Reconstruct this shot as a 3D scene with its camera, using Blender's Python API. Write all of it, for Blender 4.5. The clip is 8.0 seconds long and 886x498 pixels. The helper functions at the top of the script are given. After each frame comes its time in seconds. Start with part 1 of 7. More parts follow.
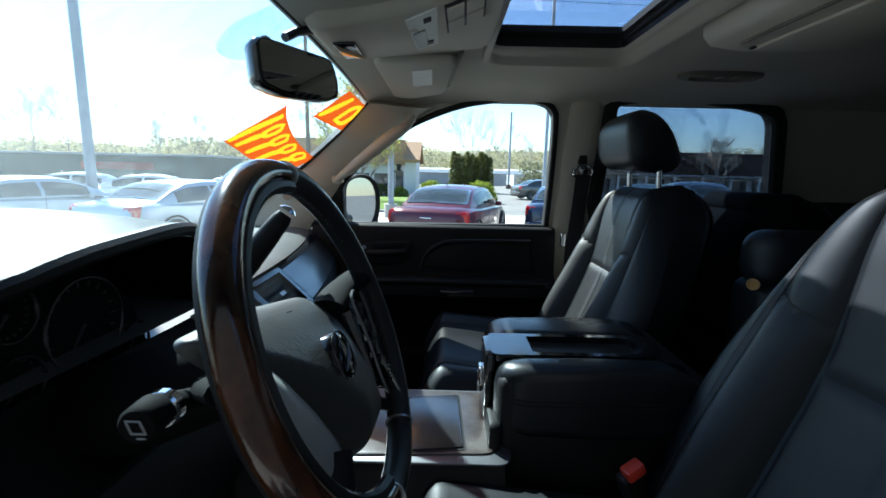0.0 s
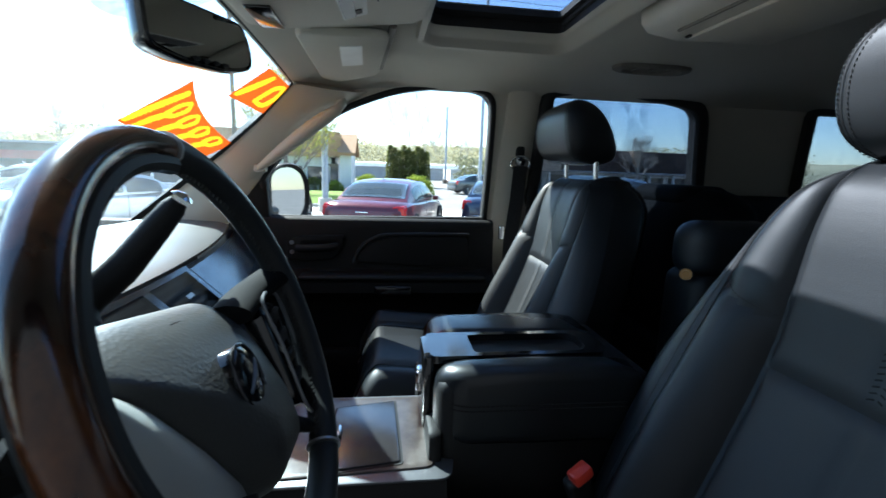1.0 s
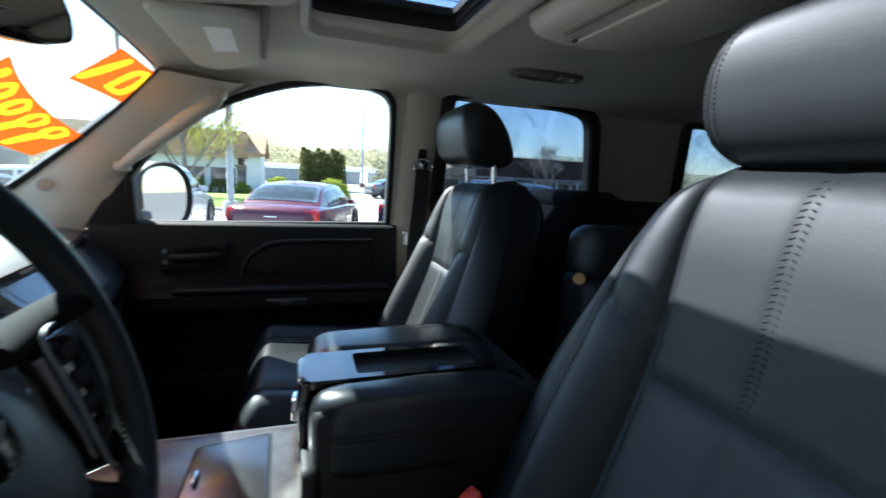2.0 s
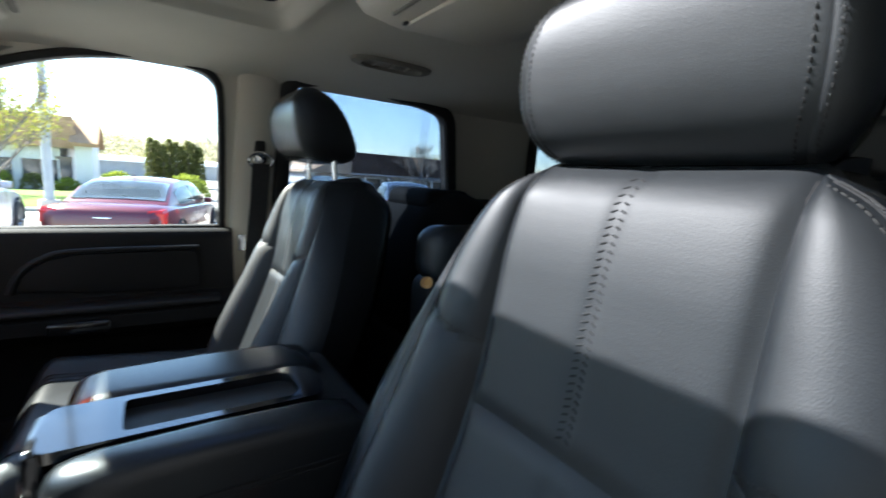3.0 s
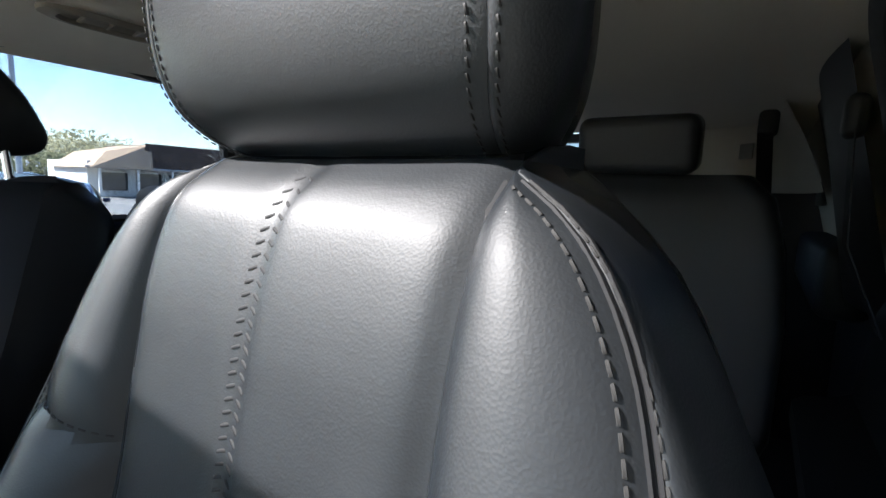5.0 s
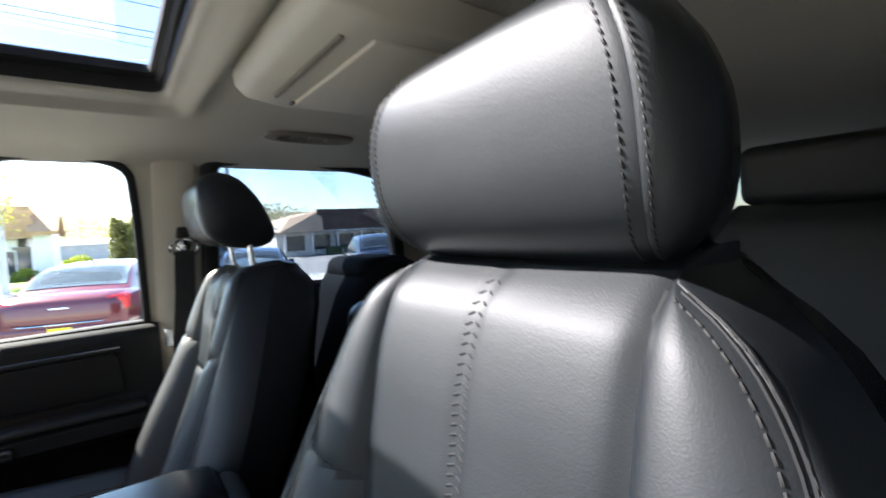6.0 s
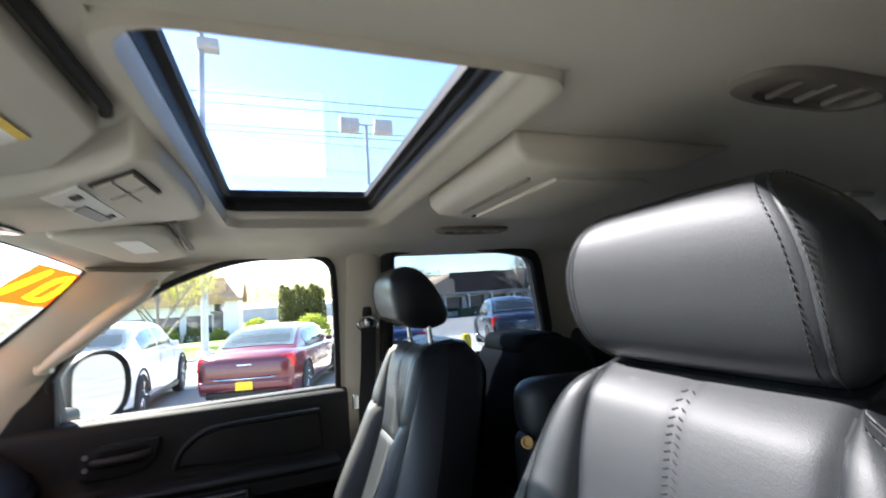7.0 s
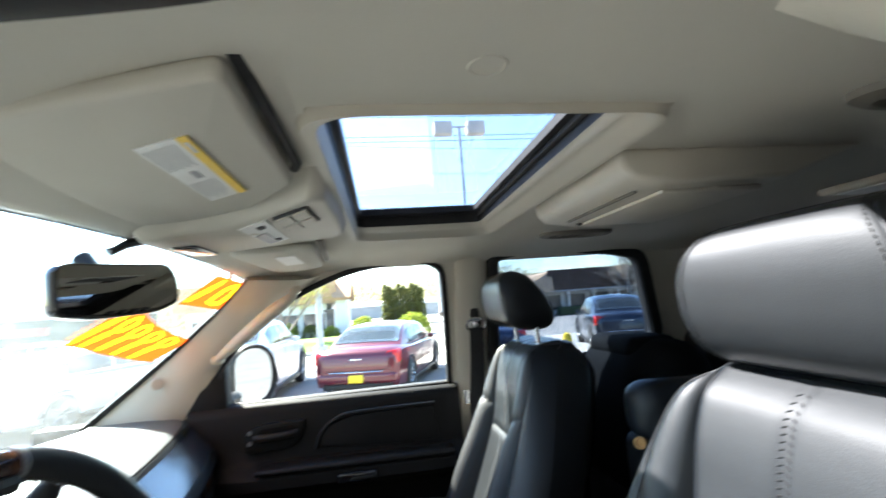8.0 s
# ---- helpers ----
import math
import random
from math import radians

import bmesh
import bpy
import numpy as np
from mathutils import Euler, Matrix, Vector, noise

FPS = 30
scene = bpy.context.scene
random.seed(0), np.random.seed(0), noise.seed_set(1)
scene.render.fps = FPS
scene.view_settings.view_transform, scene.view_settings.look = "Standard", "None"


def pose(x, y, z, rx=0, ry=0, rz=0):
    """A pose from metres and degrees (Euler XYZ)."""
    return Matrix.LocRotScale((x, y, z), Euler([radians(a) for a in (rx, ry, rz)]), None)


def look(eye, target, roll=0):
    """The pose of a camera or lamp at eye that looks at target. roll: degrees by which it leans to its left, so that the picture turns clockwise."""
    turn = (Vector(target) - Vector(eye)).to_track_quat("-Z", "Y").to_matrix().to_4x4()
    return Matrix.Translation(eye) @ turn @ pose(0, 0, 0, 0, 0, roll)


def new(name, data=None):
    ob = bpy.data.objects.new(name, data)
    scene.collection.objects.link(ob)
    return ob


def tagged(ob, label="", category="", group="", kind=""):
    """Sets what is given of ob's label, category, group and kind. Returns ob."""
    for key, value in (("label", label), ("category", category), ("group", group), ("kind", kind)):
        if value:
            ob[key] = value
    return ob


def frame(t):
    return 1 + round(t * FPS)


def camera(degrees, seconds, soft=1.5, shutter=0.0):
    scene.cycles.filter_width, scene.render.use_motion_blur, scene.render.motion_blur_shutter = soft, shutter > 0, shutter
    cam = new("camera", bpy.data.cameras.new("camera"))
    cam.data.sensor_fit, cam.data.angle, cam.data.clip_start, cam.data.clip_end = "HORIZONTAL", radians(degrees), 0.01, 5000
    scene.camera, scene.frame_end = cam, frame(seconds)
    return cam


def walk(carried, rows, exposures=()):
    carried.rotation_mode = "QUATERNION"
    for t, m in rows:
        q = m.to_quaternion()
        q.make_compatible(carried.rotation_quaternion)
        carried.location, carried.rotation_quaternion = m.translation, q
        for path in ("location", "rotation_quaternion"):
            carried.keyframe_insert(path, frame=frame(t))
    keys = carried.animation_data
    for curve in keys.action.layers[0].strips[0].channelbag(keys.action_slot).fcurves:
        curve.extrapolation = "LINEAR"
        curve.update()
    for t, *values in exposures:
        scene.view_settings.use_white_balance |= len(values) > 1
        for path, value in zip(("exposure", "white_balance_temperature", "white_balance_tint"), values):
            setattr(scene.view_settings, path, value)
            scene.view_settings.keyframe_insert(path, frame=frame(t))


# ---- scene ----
cam = camera(89.8, 8.0, soft=1.5, shutter=0.5)
PATH = [
    (0, (0.191, 0.168, 1.506), (0.175, 2.140, 1.173), 1.3),
    (0.5, (0.188, 0.199, 1.499), (0.293, 2.165, 1.147), 1.9),
    (1, (0.198, 0.233, 1.493), (0.461, 2.185, 1.144), 2.0),
    (1.2, (0.197, 0.243, 1.489), (0.534, 2.187, 1.160), 2.4),
    (2.3, (0.290, 0.299, 1.493), (1.070, 2.114, 1.178), 3.3),
    (2.5, (0.305, 0.310, 1.494), (1.213, 2.065, 1.183), 3.7),
    (3, (0.365, 0.334, 1.493), (1.467, 1.977, 1.199), 3.5),
    (3.5, (0.428, 0.348, 1.497), (1.795, 1.790, 1.269), 3.9),
    (4, (0.480, 0.355, 1.498), (2.023, 1.606, 1.263), 4.5),
    (4.2, (0.498, 0.358, 1.501), (2.101, 1.530, 1.268), 4.5),
    (5.3, (0.532, 0.351, 1.504), (2.130, 1.518, 1.212), 1.9),
    (5.5, (0.518, 0.350, 1.513), (1.978, 1.699, 1.288), -0.6),
    (6, (0.478, 0.329, 1.539), (1.668, 1.933, 1.442), -3.0),
    (6.5, (0.427, 0.299, 1.566), (1.362, 2.067, 1.601), -3.6),
    (7, (0.371, 0.263, 1.590), (1.070, 2.125, 1.802), -4.0),
    (7.5, (0.359, 0.225, 1.608), (0.943, 2.116, 1.899), -4.4),
    (8, (0.326, 0.195, 1.603), (0.612, 2.160, 1.839), -4.3),
]
EXPOSURES = [(0.0, 1.80, 5700, 1), (0.5, 1.94, 5700, 2), (1.2, 2.36, 5750, 3), (2.5, 2.70, 6050, 5), (4.0, 3.48, 6650, 7), (5.5, 3.48, 6700, 9), (6.5, 3.45, 6600, 10), (7.2, 3.44, 6600, 9), (8.0, 3.50, 6450, 6)]
walk(cam, [(t, look(eye, target, roll)) for t, eye, target, roll in PATH], EXPOSURES)

# ---- world and sun ----
SUN = Vector((-0.722, 0.84, 0.95)).normalized()
world = bpy.data.worlds.new("sky")
scene.world = world
world.use_nodes = True
wn = world.node_tree.nodes
sky = wn.new("ShaderNodeTexSky")
sky.sky_type = "NISHITA"
sky.sun_disc = False
sky.sun_elevation = math.asin(SUN.z)
sky.sun_rotation = math.atan2(SUN.x, SUN.y)
sky.air_density, sky.dust_density, sky.ozone_density = 1.1, 0.25, 3.4
wn["Background"].inputs["Strength"].default_value = 0.082
world.node_tree.links.new(sky.outputs[0], wn["Background"].inputs["Color"])
sun_data = bpy.data.lights.new("sun", "SUN")
sun_data.energy, sun_data.angle, sun_data.color = 4.8, radians(0.53), (1.0, 0.945, 0.855)
sun = new("sun", sun_data)
sun.matrix_world = look(SUN * 40, (0, 0, 0))

# ---- materials ----
def material(name, colour, rough=0.5, metal=0.0, spec=0.5, colour2=None, scale=8.0, mix=(0.35, 0.65), grain=0.0, grain_scale=300.0,
             bump=0.0, bump_scale=60.0, coat=0.0, rough2=None, vary=0.0, stretch=(1, 1, 1), pebble=False, wrinkle=0.0, coat_rough=0.06, graze=1.0):
    """A surface with stains or wear at one scale, grain at another, and a fine relief."""
    m = bpy.data.materials.new(name)
    m.use_nodes = True
    nt = m.node_tree
    n, l = nt.nodes, nt.links
    b = n["Principled BSDF"]
    b.inputs["Roughness"].default_value, b.inputs["Metallic"].default_value = rough, metal
    b.inputs["Specular IOR Level"].default_value, b.inputs["Coat Weight"].default_value = spec, coat
    b.inputs["Coat Roughness"].default_value = coat_rough
    co = n.new("ShaderNodeTexCoord")
    mp = n.new("ShaderNodeMapping")
    mp.inputs["Scale"].default_value = stretch
    l.new(co.outputs["Object"], mp.inputs["Vector"])
    c1 = (*colour, 1)
    c2 = (*(colour2 or tuple(c * 0.8 for c in colour)), 1)
    tex = n.new("ShaderNodeTexNoise")
    tex.inputs["Scale"].default_value, tex.inputs["Detail"].default_value, tex.inputs["Roughness"].default_value = scale, 5, 0.6
    l.new(mp.outputs[0], tex.inputs["Vector"])
    ramp = n.new("ShaderNodeMapRange")
    ramp.inputs["From Min"].default_value, ramp.inputs["From Max"].default_value = mix
    l.new(tex.outputs["Fac"], ramp.inputs["Value"])
    mx = n.new("ShaderNodeMix")
    mx.data_type = "RGBA"
    mx.inputs[6].default_value, mx.inputs[7].default_value = c1, c2
    l.new(ramp.outputs[0], mx.inputs[0])
    out = mx.outputs[2]
    if grain:
        g = n.new("ShaderNodeTexNoise")
        g.inputs["Scale"].default_value, g.inputs["Detail"].default_value = grain_scale, 2
        l.new(mp.outputs[0], g.inputs["Vector"])
        gm = n.new("ShaderNodeMapRange")
        gm.inputs["To Min"].default_value, gm.inputs["To Max"].default_value = 1 - grain, 1 + grain
        l.new(g.outputs["Fac"], gm.inputs["Value"])
        hsv = n.new("ShaderNodeHueSaturation")
        l.new(out, hsv.inputs["Color"])
        l.new(gm.outputs[0], hsv.inputs["Value"])
        out = hsv.outputs[0]
    if vary:
        oi = n.new("ShaderNodeObjectInfo")
        vm = n.new("ShaderNodeMapRange")
        vm.inputs["To Min"].default_value, vm.inputs["To Max"].default_value = 1 - vary, 1 + vary
        l.new(oi.outputs["Random"], vm.inputs["Value"])
        hv = n.new("ShaderNodeHueSaturation")
        l.new(out, hv.inputs["Color"])
        l.new(vm.outputs[0], hv.inputs["Value"])
        out = hv.outputs[0]
    l.new(out, b.inputs["Base Color"])
    if rough2 is not None:
        rm = n.new("ShaderNodeMapRange")
        rm.inputs["To Min"].default_value, rm.inputs["To Max"].default_value = rough, rough2
        l.new(tex.outputs["Fac"], rm.inputs["Value"])
        gloss = rm.outputs[0]
        if graze < 1.0:
            lw, gr, mu = n.new("ShaderNodeLayerWeight"), n.new("ShaderNodeMapRange"), n.new("ShaderNodeMath")
            lw.inputs["Blend"].default_value = 0.5
            gr.inputs["From Min"].default_value, gr.inputs["From Max"].default_value = 0.35, 0.85
            gr.inputs["To Min"].default_value, gr.inputs["To Max"].default_value = 1.0, graze
            mu.operation = "MULTIPLY"
            l.new(lw.outputs["Facing"], gr.inputs["Value"])
            l.new(gloss, mu.inputs[0])
            l.new(gr.outputs[0], mu.inputs[1])
            gloss = mu.outputs[0]
        l.new(gloss, b.inputs["Roughness"])
    if bump:
        if pebble:
            bt = n.new("ShaderNodeTexVoronoi")
            bt.feature = "SMOOTH_F1"
            h = bt.outputs["Distance"]
        else:
            bt = n.new("ShaderNodeTexNoise")
            bt.inputs["Detail"].default_value = 3
            h = bt.outputs["Fac"]
        bt.inputs["Scale"].default_value = bump_scale
        l.new(mp.outputs[0], bt.inputs["Vector"])
        bp = n.new("ShaderNodeBump")
        bp.inputs["Strength"].default_value, bp.inputs["Distance"].default_value = bump, 0.002
        l.new(h, bp.inputs["Height"])
        l.new(bp.outputs[0], b.inputs["Normal"])
        if wrinkle:
            wm, wt, wb = n.new("ShaderNodeMapping"), n.new("ShaderNodeTexNoise"), n.new("ShaderNodeBump")
            wm.inputs["Scale"].default_value = (1.0, 0.45, 1.6)
            wt.inputs["Scale"].default_value, wt.inputs["Detail"].default_value, wt.inputs["Roughness"].default_value = 55, 4, 0.62
            wb.inputs["Strength"].default_value, wb.inputs["Distance"].default_value = wrinkle, 0.002
            l.new(co.outputs["Object"], wm.inputs["Vector"])
            l.new(wm.outputs[0], wt.inputs["Vector"])
            l.new(wt.outputs["Fac"], wb.inputs["Height"])
            l.new(wb.outputs[0], bp.inputs["Normal"])
    return m


def pane_material(name, tint, gloss=1.0, rough=0.0):
    """Thin window glass: what is behind it, tinted, with a reflection that grows at grazing angles."""
    m = bpy.data.materials.new(name)
    m.use_nodes = True
    n, l = m.node_tree.nodes, m.node_tree.links
    n.remove(n["Principled BSDF"])
    tr, gl, mx, lw = (n.new("ShaderNodeBsdfTransparent"), n.new("ShaderNodeBsdfGlossy"), n.new("ShaderNodeMixShader"), n.new("ShaderNodeLayerWeight"))
    tr.inputs["Color"].default_value = (*tint, 1)
    gl.inputs["Roughness"].default_value, gl.inputs["Color"].default_value = rough, (gloss, gloss, gloss, 1)
    lw.inputs["Blend"].default_value = 0.5
    pw, mr = n.new("ShaderNodeMath"), n.new("ShaderNodeMapRange")
    pw.operation = "POWER"
    pw.inputs[1].default_value = 5.0
    mr.inputs["To Min"].default_value, mr.inputs["To Max"].default_value = 0.02, 0.6
    l.new(lw.outputs["Facing"], pw.inputs[0])
    l.new(pw.outputs[0], mr.inputs["Value"])
    l.new(mr.outputs[0], mx.inputs[0])
    l.new(tr.outputs[0], mx.inputs[1])
    l.new(gl.outputs[0], mx.inputs[2])
    l.new(mx.outputs[0], n["Material Output"].inputs[0])
    return m


def film_material(name, colour, through_share, glow=0.5):
    """A printed film on glass: part of the light goes straight through, coloured, part spreads."""
    m = bpy.data.materials.new(name)
    m.use_nodes = True
    n, l = m.node_tree.nodes, m.node_tree.links
    n.remove(n["Principled BSDF"])
    tr, tl, df, m1, m2 = (n.new("ShaderNodeBsdfTransparent"), n.new("ShaderNodeBsdfTranslucent"), n.new("ShaderNodeBsdfDiffuse"),
                          n.new("ShaderNodeMixShader"), n.new("ShaderNodeMixShader"))
    for k in (tr, tl, df):
        k.inputs["Color"].default_value = (*colour, 1)
    m1.inputs[0].default_value, m2.inputs[0].default_value = glow, through_share
    l.new(df.outputs[0], m1.inputs[1])
    l.new(tl.outputs[0], m1.inputs[2])
    l.new(m1.outputs[0], m2.inputs[1])
    l.new(tr.outputs[0], m2.inputs[2])
    l.new(m2.outputs[0], n["Material Output"].inputs[0])
    return m


LEATHER = material("black leather", (0.0076, 0.0093, 0.0112), 0.54, spec=0.52, colour2=(0.0094, 0.0115, 0.0138), scale=11, bump=0.06, bump_scale=1000, rough2=0.64, pebble=True, wrinkle=0.07, graze=0.45)
PLASTIC = material("black grained plastic", (0.008, 0.008, 0.0085), 0.5, spec=0.35, colour2=(0.012, 0.012, 0.012), scale=6, bump=0.15, bump_scale=700, rough2=0.6)
ARMVINYL = material("smooth black armrest leather", (0.0085, 0.0100, 0.0118), 0.36, spec=0.55, colour2=(0.0105, 0.0122, 0.0142), scale=12, bump=0.05, bump_scale=900, rough2=0.44, pebble=True, wrinkle=0.05, graze=0.6)
SOFT = material("soft black vinyl", (0.0085, 0.0085, 0.0089), 0.48, spec=0.26, colour2=(0.012, 0.012, 0.0124), scale=5, bump=0.12, bump_scale=500, pebble=True, rough2=0.6)
DOORTRIM = material("black moulded door trim", (0.0085, 0.0085, 0.0088), 0.55, spec=0.16, colour2=(0.0115, 0.0115, 0.0118), scale=6, bump=0.15, bump_scale=700, rough2=0.66)
MATTEBLACK = material("matte black instrument plastic", (0.004, 0.004, 0.0042), 0.8, spec=0.10, colour2=(0.006, 0.006, 0.006), scale=12, bump=0.1, bump_scale=600)
DASH = material("charcoal dash vinyl", (0.075, 0.077, 0.077), 0.36, spec=0.6, colour2=(0.095, 0.096, 0.095), scale=7, bump=0.12, bump_scale=450, pebble=True, rough2=0.42)
HUBGREY = material("charcoal airbag vinyl", (0.034, 0.0345, 0.0335), 0.37, spec=0.75, colour2=(0.042, 0.042, 0.040), scale=9, bump=0.15, bump_scale=330, pebble=True, rough2=0.5)
GLOSSBLACK = material("gloss black plastic", (0.006, 0.006, 0.007), 0.08, spec=0.6, colour2=(0.009, 0.009, 0.01), scale=20, rough2=0.16, coat=0.5)
RUBBER = material("black rubber seal", (0.012, 0.012, 0.013), 0.65, spec=0.3, colour2=(0.02, 0.02, 0.02), scale=30, bump=0.1, bump_scale=200)
HEADLINER = material("beige headliner cloth", (0.56, 0.53, 0.455), 0.92, spec=0.15, colour2=(0.53, 0.50, 0.43), scale=3.0, grain=0.05, grain_scale=900, bump=0.25, bump_scale=1400)
BEIGE = material("beige moulded plastic", (0.54, 0.50, 0.42), 0.55, spec=0.4, colour2=(0.51, 0.475, 0.40), scale=4, bump=0.12, bump_scale=900)
# own tone of vents and covers, and painted shade in gaps
BEIGEDARK = material("dark beige of vents and gap shade", (0.20, 0.185, 0.155), 0.7, scale=10)
CARPET = material("black carpet", (0.018, 0.018, 0.018), 0.95, spec=0.1, colour2=(0.028, 0.027, 0.026), scale=25, grain=0.3, grain_scale=900, bump=0.6, bump_scale=900)
SILVER = material("satin silver trim", (0.50, 0.51, 0.53), 0.28, metal=0.85, colour2=(0.46, 0.47, 0.49), scale=5, rough2=0.36)
BANDSILVER = material("polished silver dash band", (0.26, 0.28, 0.31), 0.16, metal=0.9, colour2=(0.23, 0.25, 0.28), scale=5, rough2=0.22)
CHROME = material("chrome", (0.78, 0.78, 0.79), 0.06, metal=1.0, colour2=(0.72, 0.72, 0.74), scale=15, rough2=0.14)
STEEL = material("bright steel post", (0.70, 0.70, 0.71), 0.16, metal=1.0, colour2=(0.62, 0.62, 0.63), scale=25, rough2=0.25)
THREAD = material("grey stitching thread", (0.030, 0.0295, 0.029), 0.75, spec=0.15, colour2=(0.024, 0.0235, 0.023), scale=120)
STITCHDARK = material("dark grey stitching thread", (0.017, 0.0168, 0.0165), 0.6, spec=0.25, colour2=(0.015, 0.0148, 0.0145), scale=120)
SEAM = material("dark seam piping", (0.013, 0.013, 0.014), 0.7, spec=0.18, scale=40)
BRASS = material("brass tube", (0.34, 0.22, 0.10), 0.3, metal=0.9, colour2=(0.4, 0.26, 0.12), scale=40)
REDPLASTIC = material("red buckle button", (0.72, 0.06, 0.035), 0.35, colour2=(0.62, 0.05, 0.03), scale=30)
DULLSILVER = material("dull silver trim", (0.20, 0.205, 0.215), 0.34, metal=0.7, colour2=(0.17, 0.175, 0.185), scale=5, rough2=0.44)
WEB = material("black belt webbing", (0.018, 0.018, 0.019), 0.75, spec=0.25, colour2=(0.026, 0.026, 0.027), scale=60, bump=0.4, bump_scale=900, stretch=(1, 1, 4))
LABELWHITE = material("white printed label", (0.74, 0.74, 0.71), 0.5, colour2=(0.68, 0.68, 0.65), scale=20)
LABELYELLOW = material("yellow label band", (0.80, 0.56, 0.05), 0.5, colour2=(0.74, 0.5, 0.04), scale=20)
PRINT = material("grey print", (0.25, 0.25, 0.26), 0.6, colour2=(0.33, 0.33, 0.33), scale=60)
GREYPRINT = material("pale printed line", (0.55, 0.55, 0.54), 0.6, colour2=(0.6, 0.6, 0.59), scale=60)
MIRROR = material("mirror glass", (0.42, 0.44, 0.46), 0.0, metal=1.0, colour2=(0.41, 0.43, 0.45), scale=5)
DIMMIRROR = material("dimmed mirror glass", (0.36, 0.36, 0.34), 0.02, metal=1.0, colour2=(0.35, 0.35, 0.33), scale=5)
CLEAR = pane_material("clear window glass", (0.965, 0.98, 0.97))
TINT = pane_material("dark tinted glass", (0.33, 0.37, 0.43))
PRIVACY = pane_material("privacy glass", (0.13, 0.15, 0.18))
ROOFGLASS = pane_material("grey sunroof glass", (0.680, 0.690, 0.735))
BAND = pane_material("blue shade patch", (0.80, 0.86, 0.91), 0.5, 0.2)
DIMCHROME = material("dark bright-edged ring", (0.045, 0.045, 0.05), 0.15, metal=0.9, colour2=(0.07, 0.07, 0.08), scale=30, rough2=0.3)
SPOKEGREY = material("satin grey spoke cover", (0.48, 0.49, 0.47), 0.34, spec=0.5, metal=0.2, colour2=(0.42, 0.43, 0.41), scale=6, rough2=0.42)
GAUGEINK = material("unlit gauge print", (0.035, 0.035, 0.037), 0.6, colour2=(0.05, 0.05, 0.05), scale=60)


def dusty_glass(name, tint, dust):
    """Clear glass with a thin film of dust that spreads a little of the sunlight."""
    m = pane_material(name, tint)
    n, l = m.node_tree.nodes, m.node_tree.links
    out = n["Material Output"]
    clean = out.inputs[0].links[0].from_socket
    tl, mx, tex, mr, co = (n.new("ShaderNodeBsdfTranslucent"), n.new("ShaderNodeMixShader"), n.new("ShaderNodeTexNoise"), n.new("ShaderNodeMapRange"), n.new("ShaderNodeTexCoord"))
    tl.inputs["Color"].default_value = (0.86, 0.90, 0.88, 1)
    tex.inputs["Scale"].default_value, tex.inputs["Detail"].default_value = 3.5, 4
    l.new(co.outputs["Object"], tex.inputs["Vector"])
    mr.inputs["To Min"].default_value, mr.inputs["To Max"].default_value = dust * 0.6, dust * 1.4
    l.new(tex.outputs["Fac"], mr.inputs["Value"])
    l.new(mr.outputs[0], mx.inputs[0])
    l.new(clean, mx.inputs[1])
    l.new(tl.outputs[0], mx.inputs[2])
    l.new(mx.outputs[0], out.inputs[0])
    return m


SCREENGLASS = dusty_glass("dusty windscreen glass", (0.91, 0.97, 0.985), 0.03)
STICKER = film_material("red price film", (0.55, 0.075, 0.008), 0.10, 0.42)
STICKERY = film_material("yellow price film", (0.86, 0.40, 0.010), 0.12, 0.50)

wood = material("burl wood", (0.085, 0.030, 0.011), 0.16, spec=0.4, colour2=(0.010, 0.005, 0.004), scale=26, mix=(0.36, 0.62), coat=0.45, grain=0.3, grain_scale=160, stretch=(1, 1, 0.5))
WOOD = wood
GREYWOOD = material("grey brown burl veneer", (0.095, 0.080, 0.072), 0.30, spec=0.6, colour2=(0.045, 0.034, 0.030), scale=45, mix=(0.3, 0.7), coat=0.3, coat_rough=0.25, grain=0.25, grain_scale=220)
DARKVENEER = material("glossy dark veneer", (0.026, 0.023, 0.024), 0.24, spec=0.7, colour2=(0.013, 0.012, 0.013), scale=45, mix=(0.3, 0.7), coat=0.6, coat_rough=0.22, grain=0.25, grain_scale=220)
ASPHALT = material("worn asphalt", (0.17, 0.167, 0.16), 0.85, spec=0.25, colour2=(0.235, 0.228, 0.215), scale=0.35, grain=0.3, grain_scale=60, bump=0.5, bump_scale=120)
CONCRETE = material("pale concrete", (0.46, 0.445, 0.41), 0.85, colour2=(0.38, 0.365, 0.335), scale=1.2, grain=0.12, grain_scale=60, bump=0.2, bump_scale=80)
GRASS = material("mown grass", (0.12, 0.19, 0.035), 0.9, spec=0.15, colour2=(0.19, 0.25, 0.06), scale=2.5, grain=0.4, grain_scale=40, bump=0.6, bump_scale=60)
PAINTWHITE = material("white road paint", (0.62, 0.61, 0.58), 0.8, colour2=(0.45, 0.44, 0.42), scale=4)
GALV = material("grey painted pole", (0.34, 0.37, 0.41), 0.5, metal=0.2, colour2=(0.29, 0.32, 0.36), scale=4)
LAMPGREY = material("grey lamp housing", (0.45, 0.44, 0.41), 0.5, colour2=(0.40, 0.39, 0.37), scale=5)
WIRE = material("black cable", (0.02, 0.02, 0.02), 0.6, scale=9)

# ---- tools for shapes ----
CY = 0.934
GROUND = -0.27
def thing(name, loc, label, category, group="", kind=""):
    ob = new(name)
    ob.location = loc
    ob.empty_display_size = 0.1
    return tagged(ob, label, category, group, kind)


